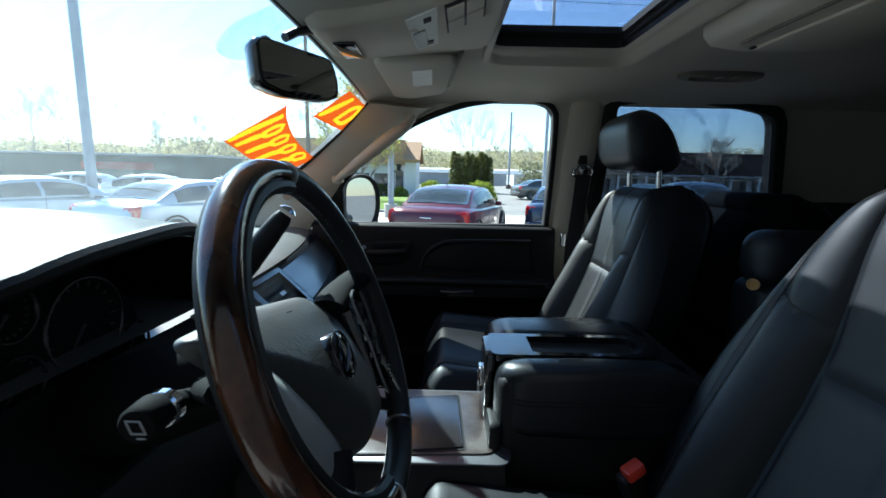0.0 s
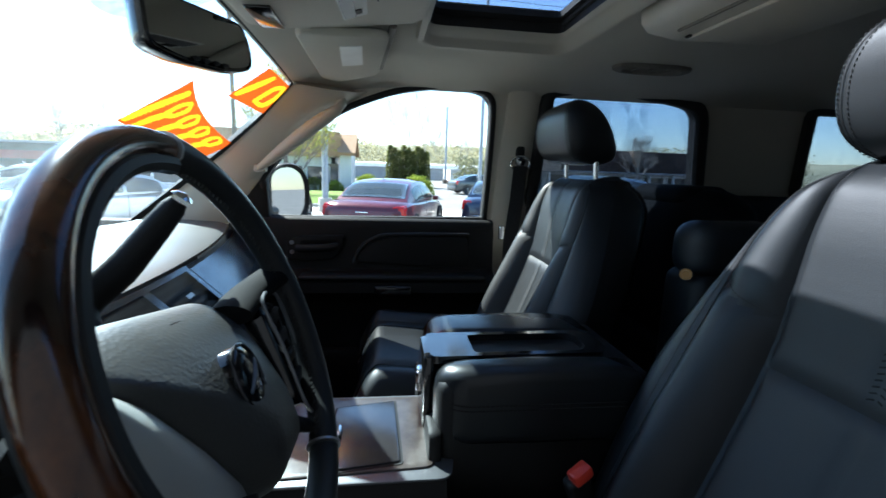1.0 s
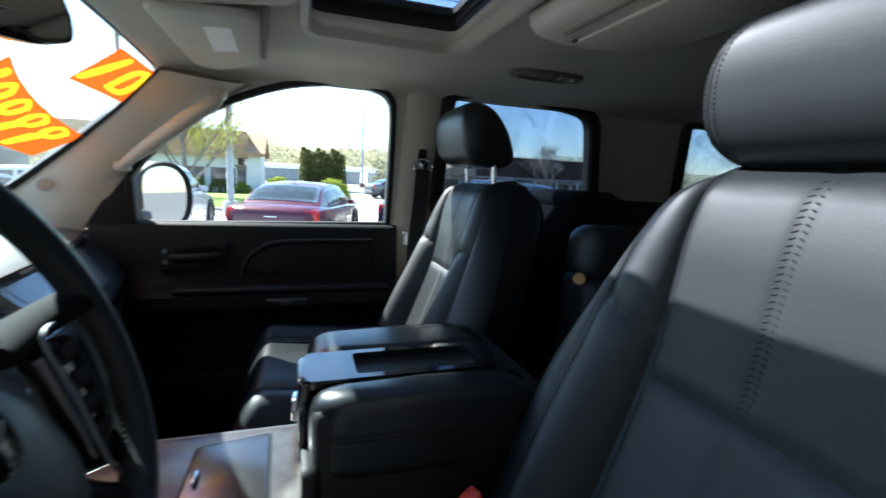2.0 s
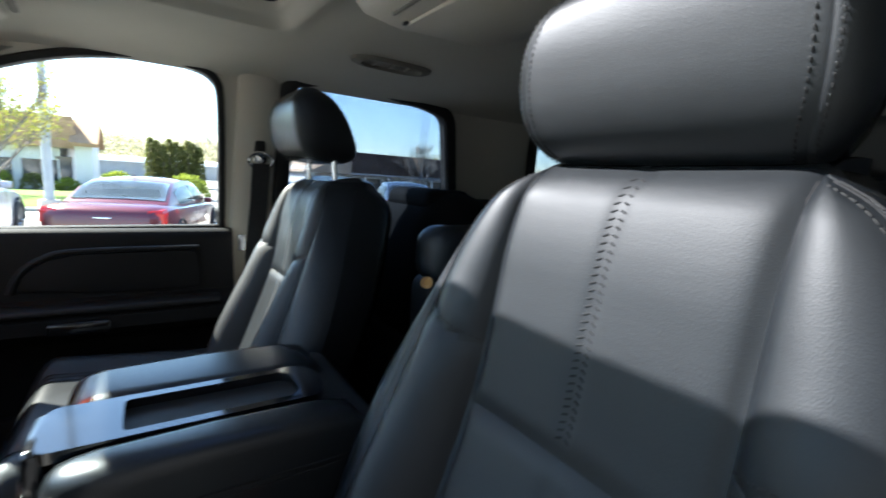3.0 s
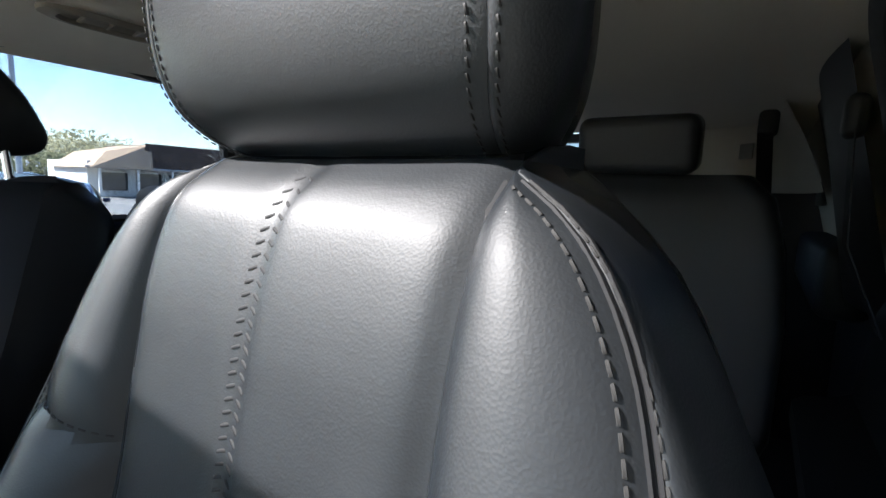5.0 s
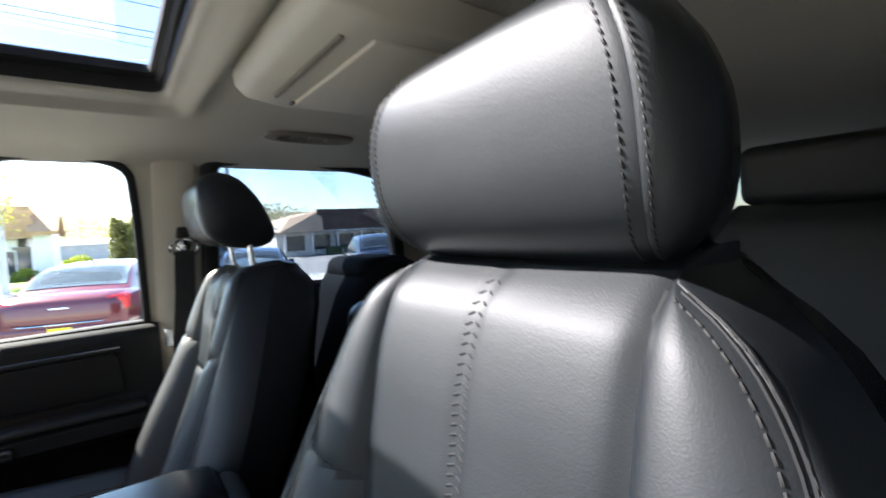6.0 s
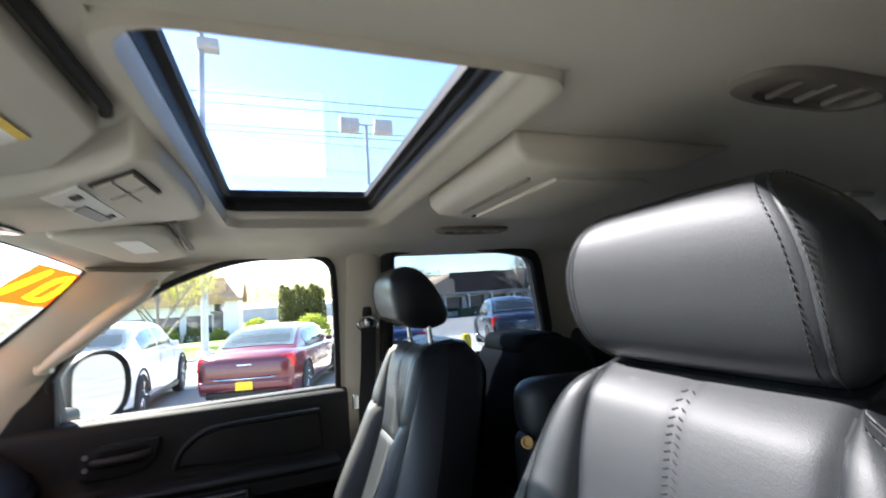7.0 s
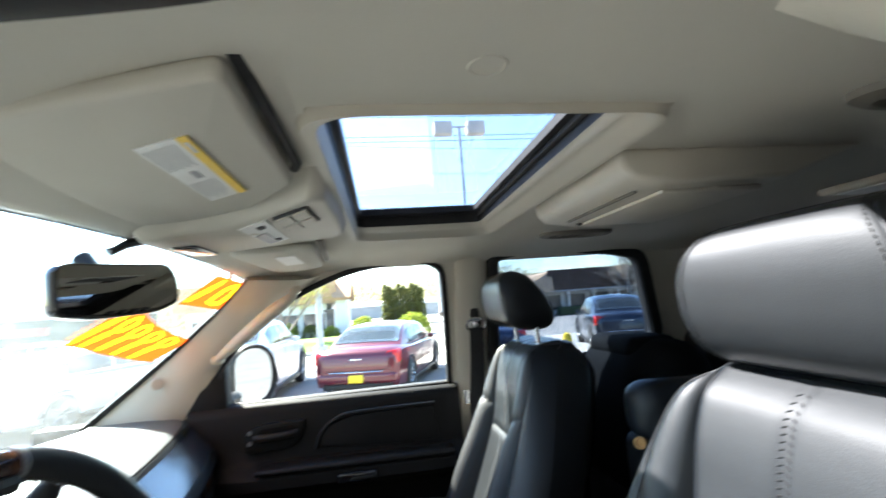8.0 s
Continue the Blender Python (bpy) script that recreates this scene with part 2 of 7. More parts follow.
def base_of(ob):
    p = Vector(ob.location)
    while ob.parent:
        ob = ob.parent
        p = p + Vector(ob.location)
    return p


def part(name, bm, mat, parent=None, label="", smooth=40, local=False):
    """Links a bmesh in world coordinates as one mesh object, under a thing or under a part."""
    if parent and not local:
        bmesh.ops.translate(bm, verts=bm.verts, vec=-base_of(parent))
    me = bpy.data.meshes.new(name)
    bm.to_mesh(me)
    bm.free()
    me.materials.append(mat)
    if smooth:
        me.polygons.foreach_set("use_smooth", [True] * len(me.polygons))
        me.set_sharp_from_angle(angle=radians(smooth))
    ob = new(name, me)
    ob.parent = parent
    if label:
        tagged(ob, label)
    return ob


def structure(name, bm, mat, label, category, smooth=40):
    return tagged(part(name, bm, mat, None, "", smooth), label, category, "", "structure")


def rbox(c, s, r=0.0, seg=3, m=None):
    """A box with rounded edges: centre, size, radius."""
    bm = bmesh.new()
    bmesh.ops.create_cube(bm, size=1)
    bmesh.ops.scale(bm, vec=s, verts=bm.verts)
    if r:
        bmesh.ops.bevel(bm, geom=bm.edges[:], offset=min(r, min(s) * 0.49), segments=seg, profile=0.5, affect="EDGES")
    if m is not None:
        bmesh.ops.transform(bm, matrix=m, verts=bm.verts)
    bmesh.ops.translate(bm, verts=bm.verts, vec=c)
    return bm


def join(*bms):
    out = bms[0]
    for b in bms[1:]:
        me = bpy.data.meshes.new("tmp")
        b.to_mesh(me)
        b.free()
        out.from_mesh(me)
        bpy.data.meshes.remove(me)
    return out


def prism(poly, along, a, b, r=0.0, seg=2):
    """A plate from an outline: along 'x' the outline is (y, z), along 'y' (x, z), along 'z' (x, y)."""
    def at(p, k):
        return {"x": (k, p[0], p[1]), "y": (p[0], k, p[1]), "z": (p[0], p[1], k)}[along]
    bm = bmesh.new()
    lo = [bm.verts.new(at(p, a)) for p in poly]
    hi = [bm.verts.new(at(p, b)) for p in poly]
    n = len(poly)
    bm.faces.new(lo)
    bm.faces.new(hi[::-1])
    for i in range(n):
        bm.faces.new((lo[i], hi[i], hi[(i + 1) % n], lo[(i + 1) % n]))
    bmesh.ops.recalc_face_normals(bm, faces=bm.faces)
    if r:
        es = [e for e in bm.edges if len(e.link_faces) == 2 and e.calc_face_angle(0) > 0.9]
        bmesh.ops.bevel(bm, geom=es, offset=r, segments=seg, profile=0.5, affect="EDGES")
    return bm


def tube(pts, r, n=10, closed=False, flat=1.0, caps=True):
    """A rod along points; r is a radius or one radius for each point."""
    pts = [Vector(p) for p in pts]
    rs = r if isinstance(r, (list, tuple)) else [r] * len(pts)
    bm = bmesh.new()
    rings = []
    k = len(pts)
    prev = None
    for i, p in enumerate(pts):
        d = (pts[(i + 1) % k] - pts[i - 1]) if closed else (pts[min(i + 1, k - 1)] - pts[max(i - 1, 0)])
        d.normalize()
        if prev is None:
            up = Vector((0, 0, 1)) if abs(d.z) < 0.9 else Vector((1, 0, 0))
            side = d.cross(up).normalized()
        else:
            side = (prev - d * prev.dot(d)).normalized()
        prev = side
        nor = side.cross(d).normalized()
        rings.append([bm.verts.new(p + rs[i] * (math.cos(t) * side + flat * math.sin(t) * nor)) for t in (2 * math.pi * j / n for j in range(n))])
    for i in range(k if closed else k - 1):
        a, b = rings[i], rings[(i + 1) % k]
        for j in range(n):
            bm.faces.new((a[j], a[(j + 1) % n], b[(j + 1) % n], b[j]))
    if caps and not closed:
        bm.faces.new(rings[0][::-1])
        bm.faces.new(rings[-1])
    bmesh.ops.recalc_face_normals(bm, faces=bm.faces)
    return bm


def curve_pts(ctrl, n=8, closed=False):
    """Catmull-Rom through control points."""
    c = [Vector(p) for p in ctrl]
    k = len(c)
    out = []
    for i in range(k if closed else k - 1):
        if closed:
            p0, p1, p2, p3 = c[i - 1], c[i], c[(i + 1) % k], c[(i + 2) % k]
        else:
            p0, p1, p2, p3 = c[max(i - 1, 0)], c[i], c[i + 1], c[min(i + 2, k - 1)]
        for j in range(n):
            t = j / n
            out.append(0.5 * ((2 * p1) + (p2 - p0) * t + (2 * p0 - 5 * p1 + 4 * p2 - p3) * t * t + (3 * p1 - p0 - 3 * p2 + p3) * t ** 3))
    if not closed:
        out.append(c[-1].copy())
    return out


def sheet(f, nu, nv, thick=0.0, u0=0.0, u1=1.0, v0=0.0, v1=1.0):
    """A curved sheet f(u, v) -> point, with thickness along its normal."""
    bm = bmesh.new()
    g = [[bm.verts.new(f(u0 + (u1 - u0) * i / nu, v0 + (v1 - v0) * j / nv)) for j in range(nv + 1)] for i in range(nu + 1)]
    for i in range(nu):
        for j in range(nv):
            bm.faces.new((g[i][j], g[i + 1][j], g[i + 1][j + 1], g[i][j + 1]))
    if thick:
        bmesh.ops.solidify(bm, geom=bm.faces[:], thickness=thick)
    bmesh.ops.recalc_face_normals(bm, faces=bm.faces)
    return bm


def loft(rings, caps=True, closed=True):
    bm = bmesh.new()
    vs = [[bm.verts.new(p) for p in r] for r in rings]
    n = len(rings[0])
    for a, b in zip(vs, vs[1:]):
        for j in range(n if closed else n - 1):
            bm.faces.new((a[j], a[(j + 1) % n], b[(j + 1) % n], b[j]))
    if caps:
        bm.faces.new(vs[0][::-1])
        bm.faces.new(vs[-1])
    bmesh.ops.recalc_face_normals(bm, faces=bm.faces)
    return bm


def interp(x, tab):
    if x <= tab[0][0]:
        return tab[0][1]
    for (a, va), (b, vb) in zip(tab, tab[1:]):
        if x <= b:
            return va + (vb - va) * (x - a) / (b - a)
    return tab[-1][1]


def smooth_at(x, tab):
    """A table read with a smooth curve through its entries."""
    if x <= tab[0][0] or x >= tab[-1][0]:
        return interp(x, tab)
    i = next(k for k in range(len(tab) - 1) if x <= tab[k + 1][0])
    (a, va), (b, vb) = tab[i], tab[i + 1]
    def slope(k):
        lo, hi = tab[max(0, k - 1)], tab[min(len(tab) - 1, k + 1)]
        return (hi[1] - lo[1]) / (hi[0] - lo[0])
    h, t = b - a, (x - a) / (b - a)
    return ((2 * t ** 3 - 3 * t * t + 1) * va + (t ** 3 - 2 * t * t + t) * h * slope(i) + (3 * t * t - 2 * t ** 3) * vb + (t ** 3 - t * t) * h * slope(i + 1))


def lathe(prof, n=24, m=None):
    """Turned about z: profile of (radius, z)."""
    rings = [[(r * math.cos(2 * math.pi * j / n), r * math.sin(2 * math.pi * j / n), z) for j in range(n)] for r, z in prof]
    bm = loft(rings)
    if m is not None:
        bmesh.ops.transform(bm, matrix=m, verts=bm.verts)
    return bm


def wall_with_holes(outer, holes, place, thick):
    """A plate with openings: outlines in (a, b), place(a, b, d) puts them into the world at depth d."""
    bm = bmesh.new()
    def ring(poly, d):
        return [bm.verts.new(place(a, b, d)) for a, b in poly]
    loops = []
    for d in (0.0, thick):
        rr = [ring(p, d) for p in (outer, *holes)]
        edges = []
        for r in rr:
            edges += [bm.edges.new((r[i], r[(i + 1) % len(r)])) for i in range(len(r))]
        bmesh.ops.triangle_fill(bm, edges=edges, use_beauty=True)
        loops.append(rr)
    for a, b in zip(*loops):
        for i in range(len(a)):
            k = (i + 1) % len(a)
            bm.faces.new((a[i], a[k], b[k], b[i]))
    bmesh.ops.recalc_face_normals(bm, faces=bm.faces)
    return bm

# ---- the shell of the vehicle ----
def side_y(z, s=1):
    """The inner face of the side, which leans in above the belt; s = 1 passenger side, -1 driver side."""
    y = 1.726 - 0.308 * (z - 1.328) if z > 1.328 else 1.726 + 0.03 * (1.328 - z)
    return CY + s * (y - CY)


def ceil_z(x, y):
    d = abs(y - CY)
    z = 1.778 - 0.07 * d * d
    if d > 0.56:
        z -= ((d - 0.56) / 0.10) ** 2 * 0.018
    if x < 0.2:
        z -= 0.038 * ((0.2 - x) / 0.25) ** 1.5
    if x > 1.9:
        z -= 0.02 * ((x - 1.9) / 0.55) ** 2
    return z


def rounded(poly, r, n=5):
    """Rounds the corners of an outline."""
    out, k = [], len(poly)
    for i in range(k):
        p0, p, p1 = (Vector((*poly[j % k], 0)) for j in (i - 1, i, i + 1))
        a, b = (p0 - p), (p1 - p)
        q = min(r, a.length * 0.45, b.length * 0.45)
        a, b = p + a.normalized() * q, p + b.normalized() * q
        for j in range(n + 1):
            t = j / n
            v = (1 - t) ** 2 * a + 2 * t * (1 - t) * p + t * t * b
            out.append((v.x, v.y))
    return out


FRONT_WIN = [(-0.175, 1.322), (0.20, 1.326), (0.537, 1.330), (0.532, 1.50), (0.524, 1.66), (0.512, 1.712), (0.480, 1.728), (0.371, 1.736), (0.246, 1.720),
             (0.135, 1.684), (0.043, 1.640), (-0.014, 1.602), (-0.060, 1.572), (-0.122, 1.514), (-0.161, 1.471), (-0.180, 1.44)]
FRONT_WIN = FRONT_WIN[:3] + [(p.x, p.y) for p in curve_pts([(a, b, 0) for a, b in [(0.537, 1.334), (0.533, 1.50), (0.526, 1.66), (0.514, 1.710), (0.470, 1.733), (0.371, 1.738), (0.246, 1.721), (0.135, 1.685), (0.043, 1.641), (-0.060, 1.572), (-0.122, 1.514), (-0.161, 1.471), (-0.180, 1.44)]], 5)]
REAR_WIN = rounded([(0.690, 1.372), (1.262, 1.372), (1.293, 1.44), (1.212, 1.716), (1.10, 1.742), (0.90, 1.757), (0.76, 1.752), (0.690, 1.742)], 0.045)
QUARTER_WIN = rounded([(1.675, 1.44), (2.30, 1.44), (2.22, 1.735), (1.600, 1.735)], 0.04)

# floor and lower body
bm = rbox((0.85, CY, 0.60), (3.7, 1.66, 0.06), 0.0)
floor = structure("floor", bm, CARPET, "black carpeted floor of the vehicle cabin", "floor")
bm = loft([[(x, CY - 0.14, 0.62), (x, CY - 0.11, 0.86), (x, CY + 0.11, 0.86), (x, CY + 0.14, 0.62)] for x in (-0.5, 0.0, 1.0)])
structure("floor_tunnel", bm, CARPET, "black carpeted tunnel between the front seats", "floor")

# upper sides with window openings
for s, nm in ((1, "wall_passenger"), (-1, "wall_driver")):
    holes = [REAR_WIN]
    outer = [(0.552, 1.30), (2.52, 1.30), (2.42, 1.775), (0.552, 1.775)]
    if s > 0:
        outer = [(-0.26, 1.30), (2.52, 1.30), (2.42, 1.775), (0.10, 1.775), (0.02, 1.685), (-0.06, 1.622), (-0.15, 1.54), (-0.23, 1.43)]
        holes = [FRONT_WIN, REAR_WIN, QUARTER_WIN]
    bm = wall_with_holes(outer, holes, lambda a, b, d: (a, side_y(b, s) + s * d, b), 0.05)
    structure(nm, bm, BEIGE, "beige moulded side trim with window openings and pillars", "wall", smooth=25)
    outer_skin = [(a + (0.003 if a < 1 else -0.003), b + (0.003 if b < 1.5 else -0.003)) for a, b in outer]
    bm = wall_with_holes(outer_skin, holes, lambda a, b, d: (a, side_y(b, s) + s * (0.053 + d), b), 0.006)
    structure(nm + "_outside", bm, GLOSSBLACK, "black painted upper body side of the vehicle", "wall", smooth=25)
    # lower sides
    bm = wall_with_holes([(0.60 if s < 0 else -0.75, 0.60), (2.558, 0.60), (2.558, 1.30), (0.60 if s < 0 else -0.75, 1.30)], [],
                         lambda a, b, d: (a, side_y(b, s) + s * (0.04 + d), b), 0.06)
    structure(nm + "_lower", bm, PLASTIC, "black lower body side of the vehicle", "wall")

# rear end with a window
bm = wall_with_holes([(0.03, 0.60), (1.84, 0.60), (1.84, 1.33), (1.66, 1.76), (0.21, 1.76), (0.03, 1.33)], [rounded([(0.62, 1.42), (1.53, 1.42), (1.46, 1.725), (0.64, 1.725)], 0.05)],
                     lambda a, b, d: (2.56 - 0.25 * max(0, b - 1.33) + d, a, b), 0.05)
structure("wall_rear", bm, PLASTIC, "black inner panel of the tailgate with its window", "wall")
bm = sheet(lambda u, v: (2.575 - 0.25 * (0.09 + 0.305 * v), 0.60 + 0.93 * u, 1.42 + 0.305 * v), 6, 4, 0.004)
glass = structure("window_rear", bm, PRIVACY, "dark tinted rear window glass", "window")

# front bulkhead below the windscreen
bm = wall_with_holes([(0.12, 0.60), (1.75, 0.60), (1.75, 1.28), (0.12, 1.28)], [], lambda a, b, d: (-1.10 - d, a, b), 0.05)
structure("wall_front", bm, PLASTIC, "black bulkhead under the windscreen", "wall")

# headliner, with the sunroof opening left free
def grid_with_hole(xs, ys, hole, zf, thick):
    bm = bmesh.new()
    g = [[bm.verts.new((x, y, zf(x, y))) for y in ys] for x in xs]
    for i in range(len(xs) - 1):
        for j in range(len(ys) - 1):
            cx, cy = (xs[i] + xs[i + 1]) / 2, (ys[j] + ys[j + 1]) / 2
            if hole[0] < cx < hole[1] and hole[2] < cy < hole[3]:
                continue
            bm.faces.new((g[i][j], g[i + 1][j], g[i + 1][j + 1], g[i][j + 1]))
    under = bm.faces[:]
    top = bmesh.ops.extrude_face_region(bm, geom=under, use_keep_orig=True)["geom"]
    for v in top:
        if isinstance(v, bmesh.types.BMVert):
            v.co.z += abs(thick)
    bmesh.ops.recalc_face_normals(bm, faces=bm.faces)
    return bm


HOLE = (0.272, 0.602, 0.549, 1.268)
xs = [-0.062 + 0.334 * i / 8 for i in range(9)] + [HOLE[0] + 0.33 * i / 6 for i in range(1, 7)] + [0.602 + 1.83 * i / 24 for i in range(1, 25)]
ys = [0.262 + 0.287 * i / 12 for i in range(13)] + [0.549 + 0.719 * i / 12 for i in range(1, 13)] + [1.268 + 0.338 * i / 12 for i in range(1, 13)]
ceiling = structure("ceiling", grid_with_hole(xs, ys, HOLE, ceil_z, -0.006), HEADLINER, "beige cloth headliner with a sunroof opening", "ceiling", smooth=60)
roof = structure("roof", grid_with_hole(xs, [0.23] + ys + [1.638], (0.272, 0.602, 0.53, 1.268), lambda x, y: ceil_z(x, y) + 0.055, 0.01), GLOSSBLACK, "black painted roof skin of the vehicle", "roof", smooth=60)

# sunroof: moulded lip, black seal and glass
def rect_ring(x0, x1, y0, y1, z, r, zf=None, n=6):
    pts = rounded([(x0, y0), (x1, y0), (x1, y1), (x0, y1)], r, n)
    return [(a, b, zf(a, b) + z if zf else z) for a, b in pts]


sunroof = thing("sunroof", (0.43, 0.90, 1.77), "grey glass sunroof in a beige moulded surround", "sunroof")
bm = loft([rect_ring(0.258, 0.616, 0.5455, 1.282, 0.004, 0.05, ceil_z), rect_ring(0.263, 0.611, 0.5457, 1.277, -0.010, 0.05, ceil_z), rect_ring(0.276, 0.598, 0.546, 1.264, -0.010, 0.05, ceil_z),
           rect_ring(0.281, 0.586, 0.548, 1.250, 0.002, 0.045, ceil_z), rect_ring(0.281, 0.575, 0.550, 1.236, 0.004, 0.04, ceil_z), rect_ring(0.2815, 0.566, 0.552, 1.200, 0.006, 0.03, ceil_z),
           rect_ring(0.2820, 0.560, 0.553, 1.186, 0.018, 0.025, ceil_z)], caps=False)
part("surround", bm, BEIGE, sunroof, "beige moulded sunroof surround", smooth=60)
bm = loft([rect_ring(0.2825, 0.5595, 0.5535, 1.1855, 1.780, 0.025), rect_ring(0.283, 0.559, 0.554, 1.185, 1.800, 0.025), rect_ring(0.291, 0.543, 0.560, 1.158, 1.802, 0.02),
           rect_ring(0.292, 0.542, 0.561, 1.157, 1.812, 0.02)], caps=False)
part("seal", bm, RUBBER, sunroof, "black rubber sunroof seal")
bm = tube([(0.556, 0.56, 1.797), (0.556, 1.17, 1.797)], 0.005, 8)
part("guide_rail", bm, RUBBER, sunroof, "black guide rail")
part("roof_frame", wall_with_holes([(0.22, 0.48), (0.66, 0.48), (0.66, 1.34), (0.22, 1.34)], [[(0.2905, 0.5595), (0.5435, 0.5595), (0.5435, 1.1585), (0.2905, 1.1585)]], lambda a, b, d: (a, b, 1.8115 + d), 0.004), GLOSSBLACK, sunroof, "black roof frame round the glass")
bm = rbox((0.420, 0.860, 1.818), (0.30, 0.66, 0.004), 0.0)
pane = part("pane", bm, ROOFGLASS, sunroof, "grey tinted sunroof glass", smooth=0)

# windscreen
A_EDGE = [(-0.048, 1.515, 1.709), (-0.15, 1.572, 1.617), (-0.25, 1.627, 1.542), (-0.378, 1.682, 1.449), (-0.50, 1.722, 1.360), (-0.60, 1.750, 1.285)]
A_CENTRE = [(-0.050, CY, 1.737), (-0.24, CY, 1.650), (-0.42, CY, 1.571), (-0.65, CY, 1.470), (-0.86, CY, 1.378), (-1.06, CY, 1.290)]
def poly_at(tab, v):
    k = v * (len(tab) - 1)
    i = min(int(k), len(tab) - 2)
    return Vector(tab[i]).lerp(Vector(tab[i + 1]), k - i)


def screen(u, v, lift=0.0):
    """The windscreen: u from -1 (driver) to 1 (passenger), v from header to cowl; lift moves off the glass to the inside."""
    e, c = poly_at(A_EDGE, v), poly_at(A_CENTRE, v)
    w = u * u
    return Vector((c.x + (e.x - c.x) * w + lift * 0.55, CY + u * (e.y - CY), c.z + (e.z - c.z) * w - lift * 0.83))


windscreen = thing("windscreen", (-0.6, CY, 1.29), "clear curved windscreen with a sticker and a dotted mirror patch", "windscreen", kind="structure")
part("pane", sheet(lambda u, v: screen(2 * u - 1, v), 24, 16, 0.004), SCREENGLASS, windscreen, "clear windscreen glass", smooth=60)
bm = join(sheet(lambda u, v: screen(0.975 + 0.03 * u, v, 0.004), 1, 16, 0.003), sheet(lambda u, v: screen(-0.975 - 0.03 * u, v, 0.004), 1, 16, 0.003),
          sheet(lambda u, v: screen(2 * u - 1, 0.004 * v, 0.004), 24, 1, 0.003))
part("black_border", bm, RUBBER, windscreen, "black enamel border")
bm = sheet(lambda u, v: screen(-0.20 + 0.28 * u, 0.008 + (0.115 - 0.06 * abs(2 * u - 1) ** 2.5) * v, 0.005), 16, 8, 0.002)
part("shade_patch", bm, BAND, windscreen, "blue dotted shade patch round the mirror mount")

# price stickers on the windscreen, lettering left as plain bars
def screen_uv(y, z):
    best = min(((abs(p.y - y) + abs(p.z - z)), u, v) for u in (0.3 + 0.7 * i / 70 for i in range(71)) for v in (0.5 * j / 80 for j in range(81)) for p in (screen(u, v),))
    return best[1], best[2]


def on_sticker(c, a, b, lift):
    """Point a, b (0..1) of the sticker with corners c, lying on the glass."""
    u = (c[0][0] * (1 - a) + c[1][0] * a) * (1 - b) + (c[3][0] * (1 - a) + c[2][0] * a) * b
    v = (c[0][1] * (1 - a) + c[1][1] * a) * (1 - b) + (c[3][1] * (1 - a) + c[2][1] * a) * b
    return screen(u, v, lift)


def sticker(name, corners, glyphs, label):
    """A printed film on the glass: a fine grid whose cells belong to the backing or to one of the bars."""
    uv = [screen_uv(y, z) for y, z in corners]
    st = thing(name, on_sticker(uv, 0.5, 0.5, 0.0), label, "sticker")
    lines = [(curve_pts([(p[0], p[1], 0) for p in pts], 8), w) for pts, w in glyphs]
    n, cells = 110, {}
    for i in range(n):
        for j in range(n):
            c = Vector(((i + 0.5) / n, (j + 0.5) / n, 0))
            key = -1
            for g, (line, w) in enumerate(lines):
                for k, p in enumerate(line):
                    if (p - c).length < w * (0.72 + 0.28 * math.sin(math.pi * k / (len(line) - 1))):
                        key = g
            cells.setdefault(key, []).append((i, j))
    for key, cl in sorted(cells.items()):
        bm, vs = bmesh.new(), {}
        for i, j in cl:
            f = []
            for a, b in ((i, j), (i + 1, j), (i + 1, j + 1), (i, j + 1)):
                if (a, b) not in vs:
                    vs[a, b] = bm.verts.new(on_sticker(uv, a / n, b / n, 0.006))
                f.append(vs[a, b])
            bm.faces.new(f)
        part("backing" if key < 0 else "bar", bm, STICKER if key < 0 else STICKERY, st, "red film backing" if key < 0 else "", smooth=0)
    return st


def nine(a):
    """Two yellow bars, a tail and a loop, standing for a figure."""
    return [([(a + 0.005, 0.93), (a + 0.045, 0.62), (a + 0.085, 0.44)], 0.042), ([(a + 0.10, 0.08), (a + 0.155, 0.20), (a + 0.125, 0.45), (a + 0.060, 0.48), (a + 0.055, 0.24), (a + 0.10, 0.08)], 0.030)]


sticker("price_sticker", [(1.227, 1.658), (1.611, 1.552), (1.607, 1.467), (1.262, 1.575)],
        [([(0.035, 0.93), (0.075, 0.50), (0.125, 0.08)], 0.045)] + [g for k in range(4) for g in nine(0.165 + 0.195 * k)],
        "red and yellow price sticker on the windscreen")
sticker("year_sticker", [(1.342, 1.713), (1.515, 1.700), (1.552, 1.634), (1.368, 1.652)],
        [([(0.10, 0.85), (0.22, 0.5), (0.36, 0.12)], 0.085), ([(0.55, 0.80), (0.66, 0.30), (0.88, 0.12)], 0.07), ([(0.55, 0.80), (0.80, 0.80), (0.92, 0.40), (0.88, 0.12)], 0.07)],
        "red and yellow year sticker in the windscreen corner")

# pillars beside the windscreen
WIN_EDGE = [(0.150, 1.618, 1.712), (0.060, 1.632, 1.662), (-0.020, 1.645, 1.613), (-0.130, 1.667, 1.520), (-0.185, 1.690, 1.445), (-0.300, 1.720, 1.300)]
def mirrored(p, s):
    return Vector((p[0], CY + s * (p[1] - CY), p[2]))


